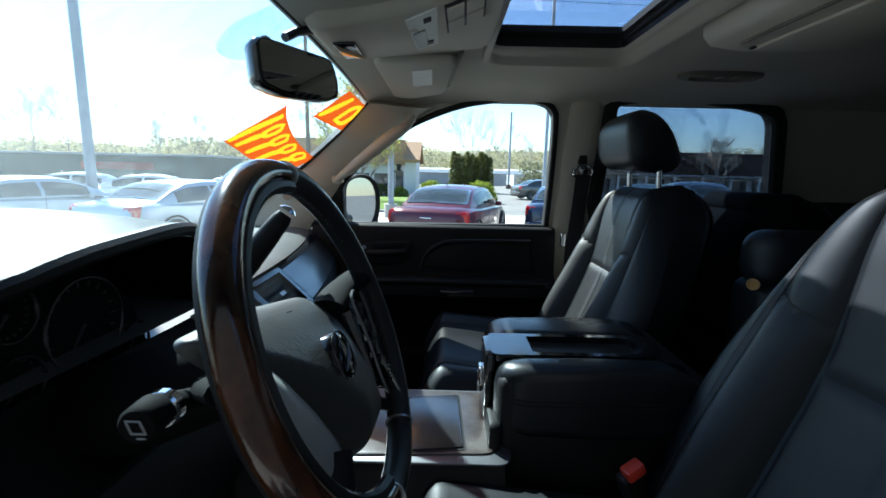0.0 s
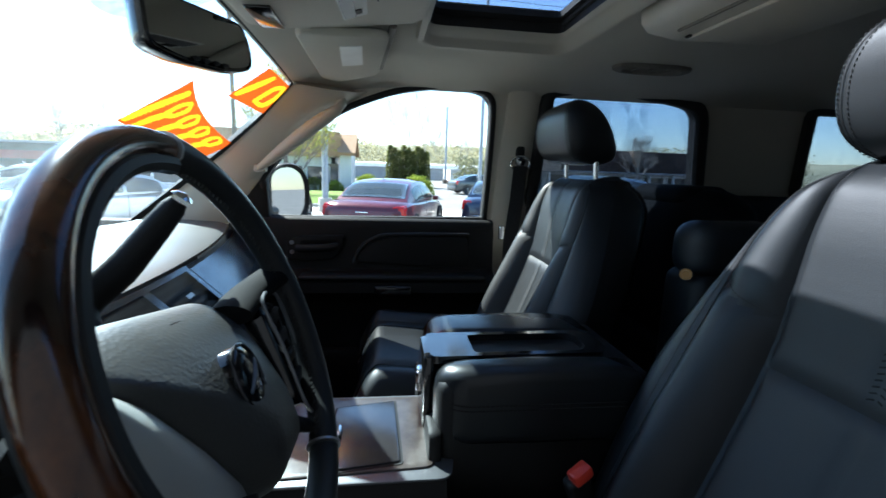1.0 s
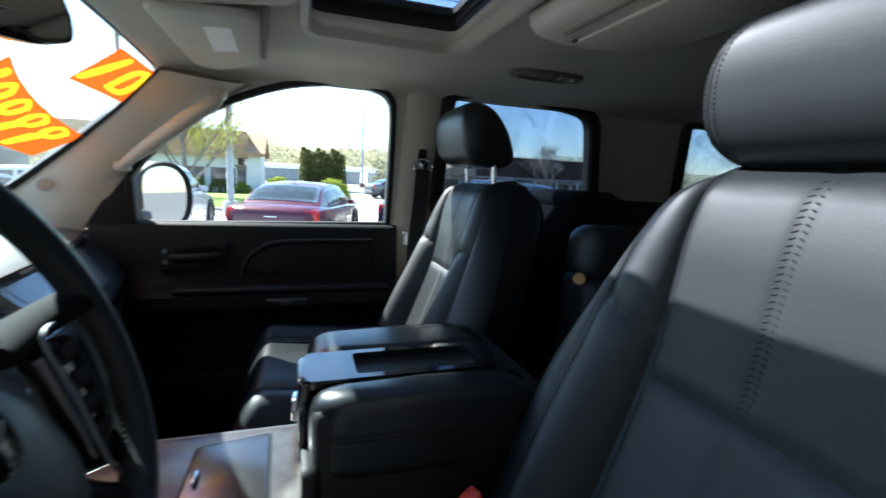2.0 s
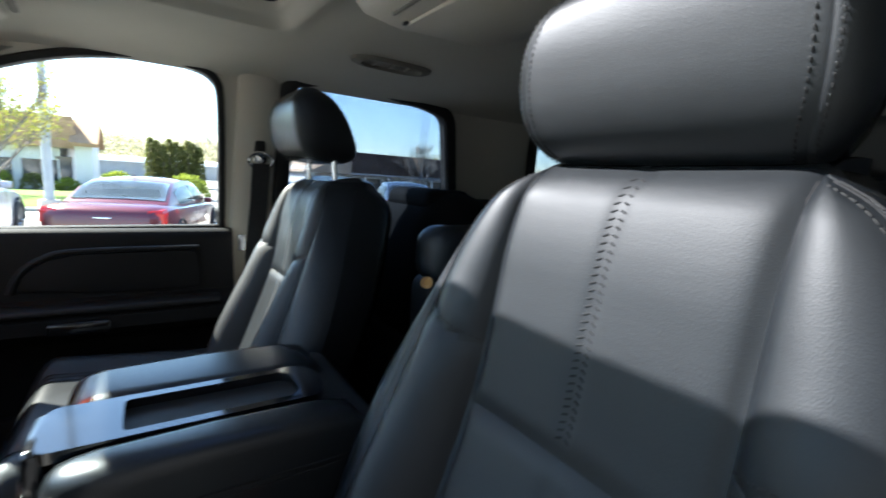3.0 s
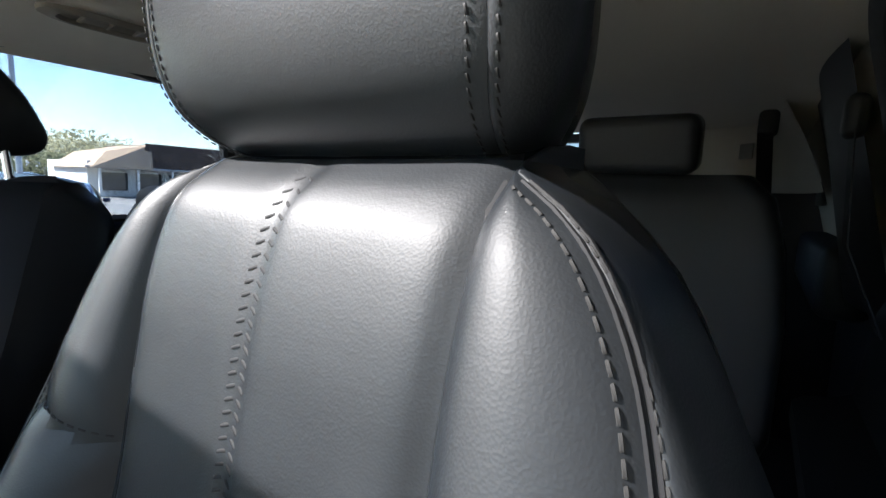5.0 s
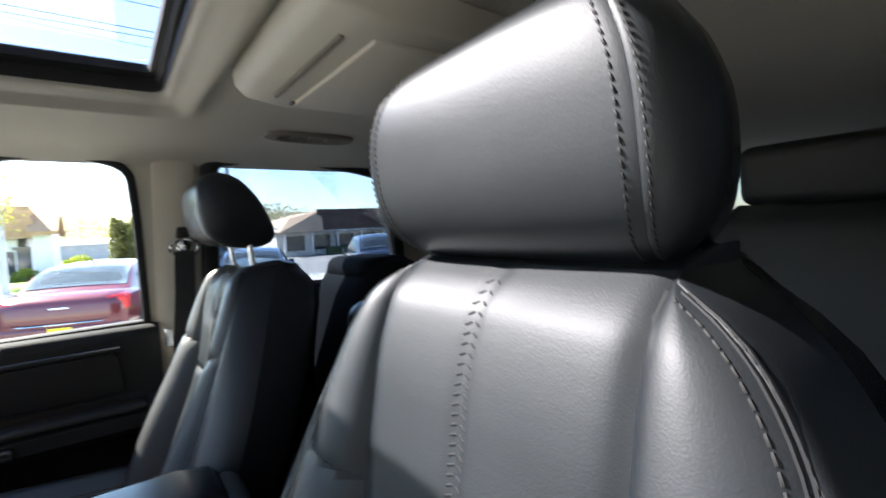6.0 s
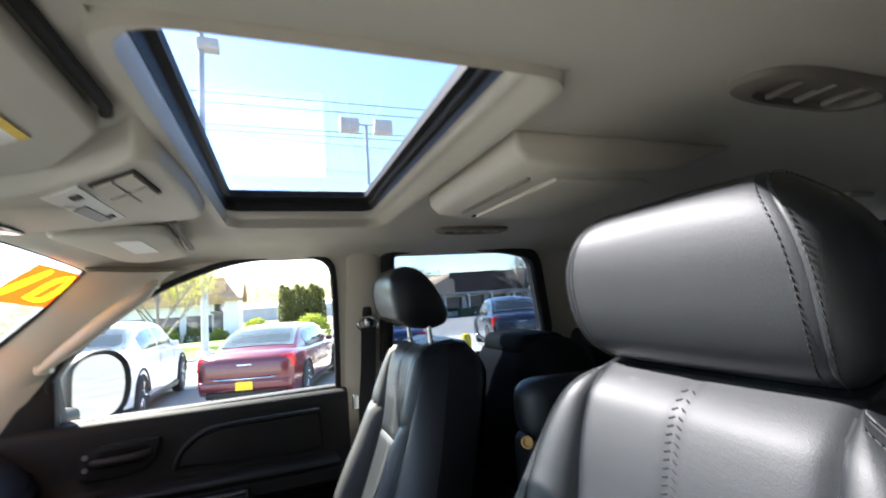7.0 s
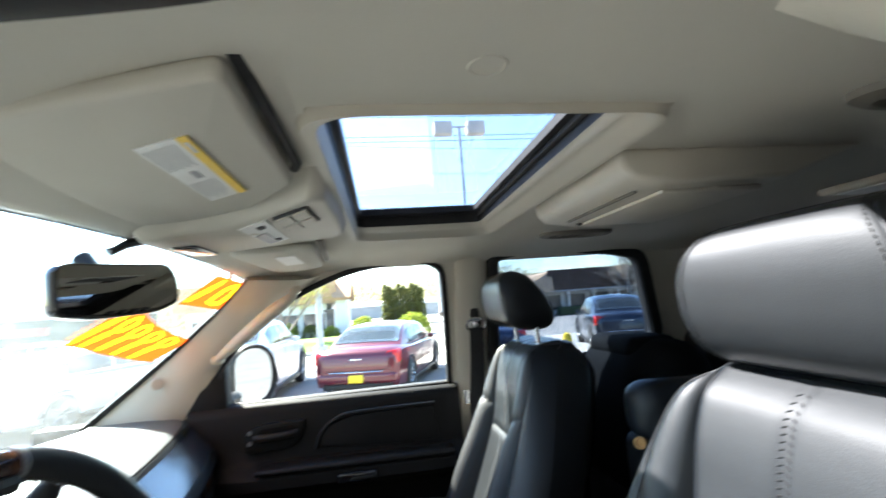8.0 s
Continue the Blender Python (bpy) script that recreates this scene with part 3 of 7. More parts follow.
for s, nm in ((1, "pillar_front_passenger"), (-1, "pillar_front_driver")):
    rows = []
    for i in range(25):
        v = i / 24
        a, b = poly_at(A_EDGE, v), poly_at(WIN_EDGE, v)
        inner = Vector((0.012, -0.03, -0.012))
        m1, m2 = a.lerp(b, 0.3) + inner * 0.8, a.lerp(b, 0.75) + inner * 0.9
        ring = [a + Vector((0.004, -0.002, -0.006)), a.lerp(b, 0.1) + inner * 0.45, m1, a.lerp(b, 0.52) + inner, m2, b + Vector((0.0, -0.010, 0)), b + Vector((0, 0.02, 0)), a.lerp(b, 0.5) + Vector((-0.01, 0.04, 0.03)), a + Vector((-0.01, 0.02, 0.02))]
        rows.append([mirrored(p, s) for p in ring])
    structure(nm, loft(rows), BEIGE, "beige windscreen pillar trim", "pillar", smooth=50)
grab = thing("grab_handle", (0.0, 1.60, 1.60), "beige grab handle on the windscreen pillar", "grab handle")
bm = tube(curve_pts([(0.075, 1.570, 1.668), (0.060, 1.548, 1.645), (0.010, 1.556, 1.612), (-0.060, 1.578, 1.560), (-0.125, 1.602, 1.512), (-0.175, 1.640, 1.480)], 6), [0.008 + 0.012 * math.sin(math.pi * min(1, max(0.08, i / 30))) for i in range(31)], 12)
part("grip", bm, BEIGE, grab)
part("end_cap", rbox((0.072, 1.580, 1.672), (0.03, 0.03, 0.025), 0.008), BEIGE, grab)
part("end_cap", rbox((-0.172, 1.648, 1.480), (0.035, 0.03, 0.025), 0.008), BEIGE, grab)
bm = lathe([(0.0, 0.002), (0.016, 0.002), (0.018, 0.0), (0.018, -0.004)], 20, look((-0.345, 1.655, 1.425), (-0.10, 1.2, 1.35)) @ pose(0, 0, 0, 180))
structure("pillar_cap", bm, BEIGE, "round beige plug on the windscreen pillar", "cap")

# rear pillar trim of the driver's door opening, and its black seals
def strip(pts, w, t, mat, name, label, cat, kind="structure"):
    bm = tube(curve_pts(pts, 6), w, 10, flat=t)
    return tagged(part(name, bm, mat), label, cat, "", kind)


rows = []
for x, z, w in ((0.485, 1.705, 0.05), (0.515, 1.692, 0.09), (0.575, 1.672, 0.13), (0.645, 1.60, 0.125), (0.655, 1.45, 0.14), (0.65, 1.30, 0.15), (0.64, 1.0, 0.16), (0.64, 0.62, 0.16)):
    y = side_y(max(z, 1.1), -1) + 0.035 * max(0, (z - 1.5) / 0.2)
    rows.append([(x - w / 2, y - 0.02, z), (x - w / 2 + 0.008, y + 0.018, z - 0.004), (x - w / 4, y + 0.032, z - 0.006), (x + w / 4, y + 0.032, z - 0.006), (x + w / 2 - 0.008, y + 0.018, z - 0.004), (x + w / 2, y - 0.02, z)])
structure("pillar_middle_driver", loft(rows), BEIGE, "beige middle pillar trim at the open driver's doorway", "pillar", smooth=50)
rows = []
for x, z, w in ((0.612, 1.745, 0.10), (0.612, 1.60, 0.105), (0.612, 1.45, 0.11), (0.612, 1.35, 0.115), (0.612, 1.20, 0.12), (0.612, 0.62, 0.13)):
    y = side_y(max(z, 1.1), 1)
    rows.append([(x - w / 2, y + 0.02, z), (x - w / 2 + 0.006, y - 0.010, z), (x - w / 4, y - 0.018, z), (x + w / 4, y - 0.018, z), (x + w / 2 - 0.006, y - 0.010, z), (x + w / 2, y + 0.02, z)])
structure("pillar_middle_passenger", loft(rows), BEIGE, "beige middle pillar trim with the belt on it", "pillar", smooth=50)
DOORWAY = [(-0.28, 0.150, 1.32), (-0.185, 0.185, 1.445), (-0.12, 0.205, 1.520), (-0.02, 0.232, 1.620), (0.06, 0.262, 1.630), (0.15, 0.285, 1.658), (0.25, 0.300, 1.678), (0.31, 0.298, 1.702), (0.38, 0.288, 1.730), (0.45, 0.268, 1.750), (0.54, 0.250, 1.730), (0.578, 0.235, 1.66), (0.582, 0.19, 1.50), (0.575, 0.14, 1.30), (0.57, 0.12, 1.0), (0.57, 0.12, 0.66)]
DOORWAY = [(x, y, z + (0.013 if x < 0.31 and z > 1.5 else 0.0)) for x, y, z in DOORWAY]
strip(DOORWAY, 0.016, 0.9, RUBBER, "doorway_seal", "black rubber seal round the open driver's doorway", "seal")
strip([(p[0], p[1] - 0.035, p[2] + 0.012) for p in DOORWAY], 0.022, 0.9, GLOSSBLACK, "doorway_frame", "black painted frame of the driver's doorway", "frame")

# window seals and panes
def window(name, outline, s, mat, label, r=0.013):
    w = thing(name, (sum(p[0] for p in outline) / len(outline), side_y(1.4, s), min(p[1] for p in outline)), label, "window", kind="structure")
    pts = [(a, side_y(b, s) - s * 0.002, b) for a, b in outline]
    part("window_frame", tube(pts, r, 8, closed=True, flat=1.25), RUBBER, w, "black rubber window frame")
    ca, cb = sum(p[0] for p in outline) / len(outline), sum(p[1] for p in outline) / len(outline)
    liner = [(ca + (a - ca) * 0.992, cb + (b - cb) * 0.985) for a, b in outline]
    part("window_channel", loft([[(a, side_y(b, s) + s * d, b) for a, b in liner] for d in (0.002, 0.018)], caps=False), RUBBER, w, "black window channel")
    part("window_channel", loft([[(a, side_y(b, s) + s * d, b) for a, b in liner] for d in (0.027, 0.060)], caps=False), RUBBER, w, "black window channel")
    bm = bmesh.new()
    vs = [bm.verts.new((a, side_y(b, s) + s * 0.022, b)) for a, b in outline]
    f = bm.faces.new(vs)
    bmesh.ops.solidify(bm, geom=[f], thickness=0.004)
    bmesh.ops.recalc_face_normals(bm, faces=bm.faces)
    part("pane", bm, mat, w, smooth=0)
    return w


window("window_1", FRONT_WIN, 1, CLEAR, "clear front passenger window with a black frame", 0.0075)
window("window_2", REAR_WIN, 1, TINT, "dark tinted rear passenger window", 0.018)
window("window_3", QUARTER_WIN, 1, TINT, "dark tinted rear quarter window", 0.018)
window("window_4", REAR_WIN, -1, PRIVACY, "dark tinted window of the rear door on the driver's side", 0.024)

# rear corner trim of the driver's side: a black strip along the rear door, then beige corner trim with a belt
bm = sheet(lambda u, v: (1.36 + 0.52 * u + 0.10 * (1 - v), side_y(1.33 + 0.40 * v, -1) + 0.012 + (0.052 - 0.030 * v) * math.sin(math.pi * min(1, u * 1.2 + 0.1)), 1.33 + 0.40 * v), 10, 10, 0.006)
structure("pillar_rear_driver", bm, PLASTIC, "black pillar strip behind the rear door", "pillar", smooth=60)
def corner(u, v):
    a = u * math.pi / 2
    z = 1.535 + 0.215 * v
    y0 = side_y(z, -1) + 0.035
    return Vector((1.90 + 0.50 * math.sin(a) ** 0.8, y0 + (0.62 - y0) * (1 - math.cos(a)) ** 1.3 + 0.03 * v * v, z))
structure("corner_trim_driver", sheet(corner, 20, 10, 0.006), BEIGE, "beige moulded rear corner trim", "trim", smooth=60)
structure("corner_grille", rbox(corner(0.62, 0.62) + Vector((-0.008, 0.008, 0)), (0.006, 0.052, 0.05), 0.006, 2, pose(0, 0, 0, 0, 0, -42)), BEIGEDARK, "dark square grille in the corner trim", "grille")
rb = thing("rear_belt", (1.92, 0.34, 1.12), "black seat belt hanging from a guide on the rear pillar", "seat belt")
part("guide", rbox((1.965, 0.365, 1.705), (0.03, 0.045, 0.07), 0.014, 3), PLASTIC, rb, "black rounded belt guide")
part("webbing", sheet(lambda u, v: (1.950 - 0.01 * u, 0.352 + 0.034 * u - 0.05 * v, 1.68 - 0.56 * v), 2, 10, 0.0015), WEB, rb)

# running gear that carries the cabin
under = structure("underbody", join(rbox((0.85, CY, 0.46), (3.6, 1.40, 0.23), 0.03), rbox((-0.62, CY, 0.16), (0.16, 1.60, 0.14), 0.04), rbox((2.05, CY, 0.16), (0.16, 1.60, 0.14), 0.04), rbox((0.85, CY, 0.28), (3.2, 0.9, 0.16), 0.03)), PLASTIC, "black underbody and axles of the vehicle", "underbody")
first = None
for x in (-0.62, 2.05):
    for s in (-1, 1):
        y = CY + s * 0.80
        w = thing("vehicle_wheel", (x, y, GROUND + 0.012), "black tyre on a silver wheel under the vehicle", "wheel", "vehicle wheels")
        turn = pose(x, y, GROUND + 0.412, -90 * s, 0, 0)
        part("tyre", lathe([(0.27, -0.12), (0.37, -0.13), (0.40, -0.10), (0.40, 0.10), (0.37, 0.13), (0.27, 0.12)], 32, turn), RUBBER, w)
        part("rim", lathe([(0.0, 0.10), (0.06, 0.11), (0.24, 0.08), (0.27, 0.118), (0.272, -0.10), (0.0, -0.08)], 32, turn), SILVER, w, "silver wheel rim")

# ---- seats ----
def dash_on(bm, p, d, nrm, length, w, h):
    """One stitch: a small rounded bar at p along d, standing h proud along nrm."""
    d, nrm = Vector(d).normalized(), Vector(nrm).normalized()
    s = d.cross(nrm).normalized()
    p = Vector(p)
    v = []
    for k, e in ((-0.5, 0.25), (-0.3, 1.0), (0.3, 1.0), (0.5, 0.25)):
        c = p + d * length * k
        v.append([bm.verts.new(c + s * w * 0.5 * a + nrm * h * b * e) for a, b in ((-1, -0.4), (-0.6, 1), (0.6, 1), (1, -0.4))])
    for a, b in zip(v, v[1:]):
        for j in range(4):
            bm.faces.new((a[j], b[j], b[(j + 1) % 4], a[(j + 1) % 4]))
    bm.faces.new(v[0])
    bm.faces.new(v[-1][::-1])


HALF = [(0.98, 0.255), (1.06, 0.268), (1.14, 0.272), (1.25, 0.264), (1.339, 0.233), (1.414, 0.194), (1.471, 0.160), (1.497, 0.135), (1.514, 0.108)]
PIPE = [(0.98, 0.196), (1.20, 0.192), (1.33, 0.183), (1.407, 0.1735), (1.425, 0.1705), (1.441, 0.166), (1.455, 0.1612), (1.465, 0.1565), (1.476, 0.150), (1.487, 0.1415), (1.496, 0.131), (1.503, 0.119), (1.510, 0.1055)]
BULGE = [(0.98, 0.042), (1.15, 0.044), (1.30, 0.028), (1.40, 0.014), (1.47, 0.0075), (1.500, 0.003), (1.514, 0.0)]
HOLLOW = [(0.98, 0.020), (1.25, 0.025), (1.32, 0.021), (1.35, 0.0155), (1.38, 0.009), (1.41, 0.003), (1.435, -0.002), (1.46, -0.005), (1.485, -0.005), (1.51, 0.0)]
TOP = 1.514


def back_point(w, z):
    """The front of a front seat's back at the seat's own middle: w from -1 to 1 across, z up to TOP."""
    a, sgn = abs(w), (1 if w >= 0 else -1)
    hw, x0, q = smooth_at(z, HALF), 0.668 + 0.37 * (z - 1.51), min(smooth_at(z, PIPE), smooth_at(z, HALF) - 0.002)
    roll = 0.016 * ((z - 1.485) / 0.029) ** 2 if z > 1.485 else 0.0
    xc = x0 + smooth_at(z, HOLLOW)
    if a <= 0.42:
        dy, x = 0.105 * a / 0.42, xc + 0.003 * (1 - (a / 0.42) ** 2)
    elif a <= 0.74:
        f = (a - 0.42) / 0.32
        dy = 0.105 + (q - 0.105) * f
        x = xc + (x0 - xc) * f - smooth_at(z, BULGE) * math.sin(math.pi * f) ** 0.9
    else:
        psi = (a - 0.74) / 0.26 * math.pi / 2
        dy, x = q + (hw - q) * math.sin(psi), x0 + 0.062 * (1 - math.cos(psi)) ** 1.15
    ds = [abs(dy - 0.105), abs(dy - q) * 0.9 + 0.003]
    if dy < 0.105:
        ds.append(abs(z - 1.298))
        ds.append(max(dy, 0.004) * 1.2 + 0.004)
    elif dy < q:
        ds.append(abs(z - (1.345 + 0.35 * (dy - 0.105))) * 0.55)
    d = min(ds)
    x += roll - 0.0080 * (1 - math.exp(-d / 0.0065))
    return Vector((x, sgn * dy, z)), dy, q


def seat_back(seat, org, tilt=0.0):
    """Panels of the back, each a mesh of its own, its piping and stitching, and the shell behind."""
    def place(p):
        p = Vector(p)
        return Vector((p.x + org[0] + tilt * (p.z - 1.0), p.y + org[1], p.z + org[2]))
    nz, nw = 84, 132
    zs = [0.98 + (TOP - 0.98) * (1 - (1 - i / nz) ** 1.25) for i in range(nz + 1)]
    grid = [[back_point(-1 + 2 * j / nw, z) for j in range(nw + 1)] for z in zs]
    groups = {}
    for i in range(nz):
        for j in range(nw):
            c = [grid[i][j], grid[i][j + 1], grid[i + 1][j + 1], grid[i + 1][j]]
            y = sum(k[0].y for k in c) / 4
            z = sum(k[0].z for k in c) / 4
            dy, q, side = abs(y), c[0][2], ("a" if y < 0 else "b")
            if dy < 0.105:
                key = ("upper_panel_" + side) if z > 1.298 else "lower_panel"
            elif dy < q:
                key = "bolster_upper_" + side if z > 1.345 + 0.35 * (dy - 0.105) else "bolster_lower_" + side
            else:
                key = "side_panel_" + side
            groups.setdefault(key, []).append((i, j))
    names = {"upper": "upper_panel", "lower": "lower_panel", "bolster": "bolster", "side": "side_panel"}
    for key, cells in sorted(groups.items()):
        bm, vs = bmesh.new(), {}
        def vert(i, j):
            if (i, j) not in vs:
                vs[i, j] = bm.verts.new(place(grid[i][j][0]))
            return vs[i, j]
        for i, j in cells:
            bm.faces.new((vert(i, j), vert(i, j + 1), vert(i + 1, j + 1), vert(i + 1, j)))
        bmesh.ops.recalc_face_normals(bm, faces=bm.faces)
        f = bm.faces[:][0]
        if sum(f.normal.x for f in bm.faces) > 0:
            bmesh.ops.reverse_faces(bm, faces=bm.faces)
        part(names[key.split("_")[0]], bm, LEATHER, seat, smooth=70)
    # shell behind, closing the back
    rings = []
    for i in range(0, nz + 1, 4):
        z = zs[i]
        e, hw = grid[i][nw][0], smooth_at(z, HALF)
        x0 = 0.668 + 0.37 * (z - 1.51)
        deep = max(x0 + (0.165 if z < 1.43 else 0.165 - 0.060 * ((z - 1.43) / 0.084) ** 2), e.x + 0.040)
        prof = [(e.x, hw), (e.x + 0.02, hw * 0.97), (max(deep - 0.035, e.x + 0.025), hw * 0.93), (deep, hw * 0.78), (deep + 0.004, hw * 0.4), (deep + 0.004, 0)]
        rings.append([place((a, b, z)) for a, b in prof] + [place((a, -b, z)) for a, b in prof[-2::-1]])
    bm = loft(rings, caps=False, closed=False)
    part("back_shell", bm, LEATHER, seat, smooth=60)
    last = grid[nz]
    rim = [place(k[0]) for k in last]
    backrow = rings[-1][::-1]
    cap_rows = []
    for t in range(5):
        f = t / 4
        row = []
        for j in range(len(rim)):
            k = j / (len(rim) - 1) * (len(backrow) - 1)
            b = backrow[min(int(k), len(backrow) - 2)].lerp(backrow[min(int(k), len(backrow) - 2) + 1], k - int(k) if k < len(backrow) - 1 else 1)
            p = rim[j].lerp(b, f)
            p.z += 0.010 * math.sin(math.pi * f)
            row.append(p)
        cap_rows.append(row)
    part("top_panel", loft(cap_rows, caps=False, closed=False), LEATHER, seat, smooth=70)
    # piping and stitches
    for sgn in (-1, 1):
        for off in (-0.0011, 0.0013):
            edge = [surface_at(smooth_at(1.02 + 0.486 * i / 59, PIPE) + off, 1.02 + 0.486 * i / 59, sgn) + Vector((0.0003, 0, 0)) for i in range(60)]
            part("piping", tube([place(p) for p in edge], 0.0010, 6), SEAM, seat)
        bm = bmesh.new()
        def by_cord(z, side):
            return surface_at(smooth_at(z, PIPE) - 0.0054, z, sgn) if side < 0 else back_point(sgn * 0.770, z)[0]
        for side, wide in ((-1, 0.0014), (1, 0.0010)):
            z = 1.03
            while z < 1.5055:
                p, p2 = by_cord(z, side), by_cord(z + 0.004, side)
                dash_on(bm, place(p), place(p2) - place(p), (-0.9, sgn * 0.35, 0.2), 0.0042, wide, 0.0006)
                z += 0.0056 * max(0.35, abs((place(p2) - place(p)).normalized().z))
        tagged(part("stitching", bm, THREAD, seat, "grey double stitching along the bolster"), kind="stuff")
        line = [surface_at(0.105, 1.0 + 0.505 * i / 50, sgn) for i in range(51)]
        part("piping", tube([place(p + Vector((0.0008, 0, 0))) for p in line], 0.0018, 6), SEAM, seat)
        bm = bmesh.new()
        for i in range(13):
            y = 0.109 + 0.066 * i / 12
            p, p2 = surface_at(y, 1.351 + 0.35 * (y - 0.105), sgn), surface_at(y + 0.003, 1.351 + 0.35 * (y - 0.102), sgn)
            dash_on(bm, place(p), place(p2) - place(p), (-0.9, sgn * 0.2, 0.3), 0.0042, 0.0014, 0.0008)
        tagged(part("stitching", bm, THREAD, seat), kind="stuff")
    # middle lacing: dark bars drawn for the shaded gaps between stitches
    bm, z = bmesh.new(), 1.312
    while z < 1.506:
        for sgn in (-1, 1):
            p, q = surface_at(0.0012, z + 0.0010, sgn), surface_at(0.0066, z - 0.0010, sgn)
            dash_on(bm, place((p + q) / 2), place(q) - place(p), (-0.94, 0, 0.34), 0.0056, 0.0017, 0.00025)
        z += 0.0058
    tagged(part("stitching", bm, SEAM, seat, "dark bars for the shaded gaps of the laced middle seam"), kind="stuff")


def surface_at(dy, z, sgn):
    """The point of the back at a given distance from its middle."""
    lo, hi = 0.0, 1.0
    for _ in range(22):
        mid = (lo + hi) / 2
        if back_point(mid, z)[1] < dy:
            lo = mid
        else:
            hi = mid
    p = back_point(lo, z)[0]
    return Vector((p.x, sgn * p.y, p.z))


HEAD_PROFILE = [(0.668, 1.514), (0.640, 1.521), (0.619, 1.537), (0.608, 1.560), (0.603, 1.588), (0.602, 1.614), (0.607, 1.638), (0.622, 1.655), (0.648, 1.661), (0.682, 1.648), (0.714, 1.608), (0.736, 1.566), (0.744, 1.542), (0.736, 1.521), (0.706, 1.512)]


HEAD_TAPER = [(1.500, 0.80), (1.520, 0.88), (1.545, 0.97), (1.575, 1.0), (1.605, 0.98), (1.630, 0.90), (1.650, 0.78), (1.664, 0.68)]


def head_restraint(seat, org, fat=1.0):
    hr = new("head_restraint")
    hr.parent = seat
    hr.location = Vector((org[0] + 0.68, org[1], org[2] + 1.5)) - base_of(seat)
    prof = [(p.x, p.y) for p in curve_pts([(a, b, 0) for a, b in HEAD_PROFILE], 4, closed=True)]
    cx, cz = 0.672, 1.575
    def section(dy, k, squash=1.0):
        pts = [(cx + (a - cx) * k * fat, cz + (b - cz) * k * squash) for a, b in prof]
        return [(org[0] + a, org[1] + dy * smooth_at(b, HEAD_TAPER) * (1 - 0.24 * max(0.0, (a - 0.635) / 0.11) ** 1.3), org[2] + b) for a, b in pts]
    steps = [(0.0, 1.0), (0.035, 1.0), (0.07, 0.997), (0.092, 0.99), (0.101, 0.982), (0.105, 0.974), (0.107, 0.962)]
    pad = [section(-d, k) for d, k in steps[::-1]] + [section(d, k) for d, k in steps[1:]]
    part("pad", loft(pad, caps=False), LEATHER, hr, "black leather head restraint pad", smooth=70)
    for sgn in (-1, 1):
        sides = [(0.107, 0.962), (0.108, 0.970), (0.1105, 0.968), (0.1135, 0.950), (0.117, 0.912), (0.1205, 0.84), (0.1235, 0.72), (0.1255, 0.55), (0.1265, 0.35), (0.127, 0.12)]
        part("side_panel", loft([section(sgn * d, k) for d, k in sides]), LEATHER, hr, smooth=70)
        bm = bmesh.new()
        for dd in (0.1005, 0.1115):
            ring = section(sgn * dd, 0.984 if dd < 0.107 else 0.973)
            n = len(ring)
            acc = 0.0
            for i in range(n):
                p, q = Vector(ring[i]), Vector(ring[(i + 1) % n])
                seg = q - p
                while acc < seg.length:
                    c = p + seg.normalized() * acc
                    out = (c - Vector((org[0] + cx, c.y, org[2] + cz))).normalized()
                    dash_on(bm, c + out * 0.0003, seg + Vector((0, 0.25 * seg.length, 0)), out, 0.0034, 0.0012, 0.0005)
                    acc += 0.0050
                acc -= seg.length
        tagged(part("stitching", bm, STITCHDARK, hr, "dark grey double stitching"), kind="stuff")
    return hr


def cushion_point(w, t):
    """The top of a seat cushion: w across, t from its front edge to the back."""
    a, sgn = abs(w), (1 if w >= 0 else -1)
    x = 0.115 + 0.50 * t
    z = 1.045 - 0.045 * t
    nose = max(0.0, 1 - t / 0.16)
    z -= 0.10 * nose ** 2.2
    x += 0.03 * (1 - (1 - nose) ** 2) * 0.5
    if a < 0.45:
        dy = 0.135 * a / 0.45
        z += 0.006 * (1 - (a / 0.45) ** 2)
    else:
        phi = (a - 0.45) / 0.55 * math.pi / 2
        dy = 0.135 + 0.125 * math.sin(phi)
        z += 0.03 * math.sin(min(phi * 1.6, math.pi)) - 0.19 * (1 - math.cos(phi)) ** 2
    d = min(abs(dy - 0.135), 9 if dy > 0.135 else abs(t - 0.42) * 0.5, 9 if dy > 0.135 else abs(t - 0.72) * 0.5)
    z += 0.008 * (1 - math.exp(-d / 0.010))
    return Vector((x, sgn * dy, z)), dy


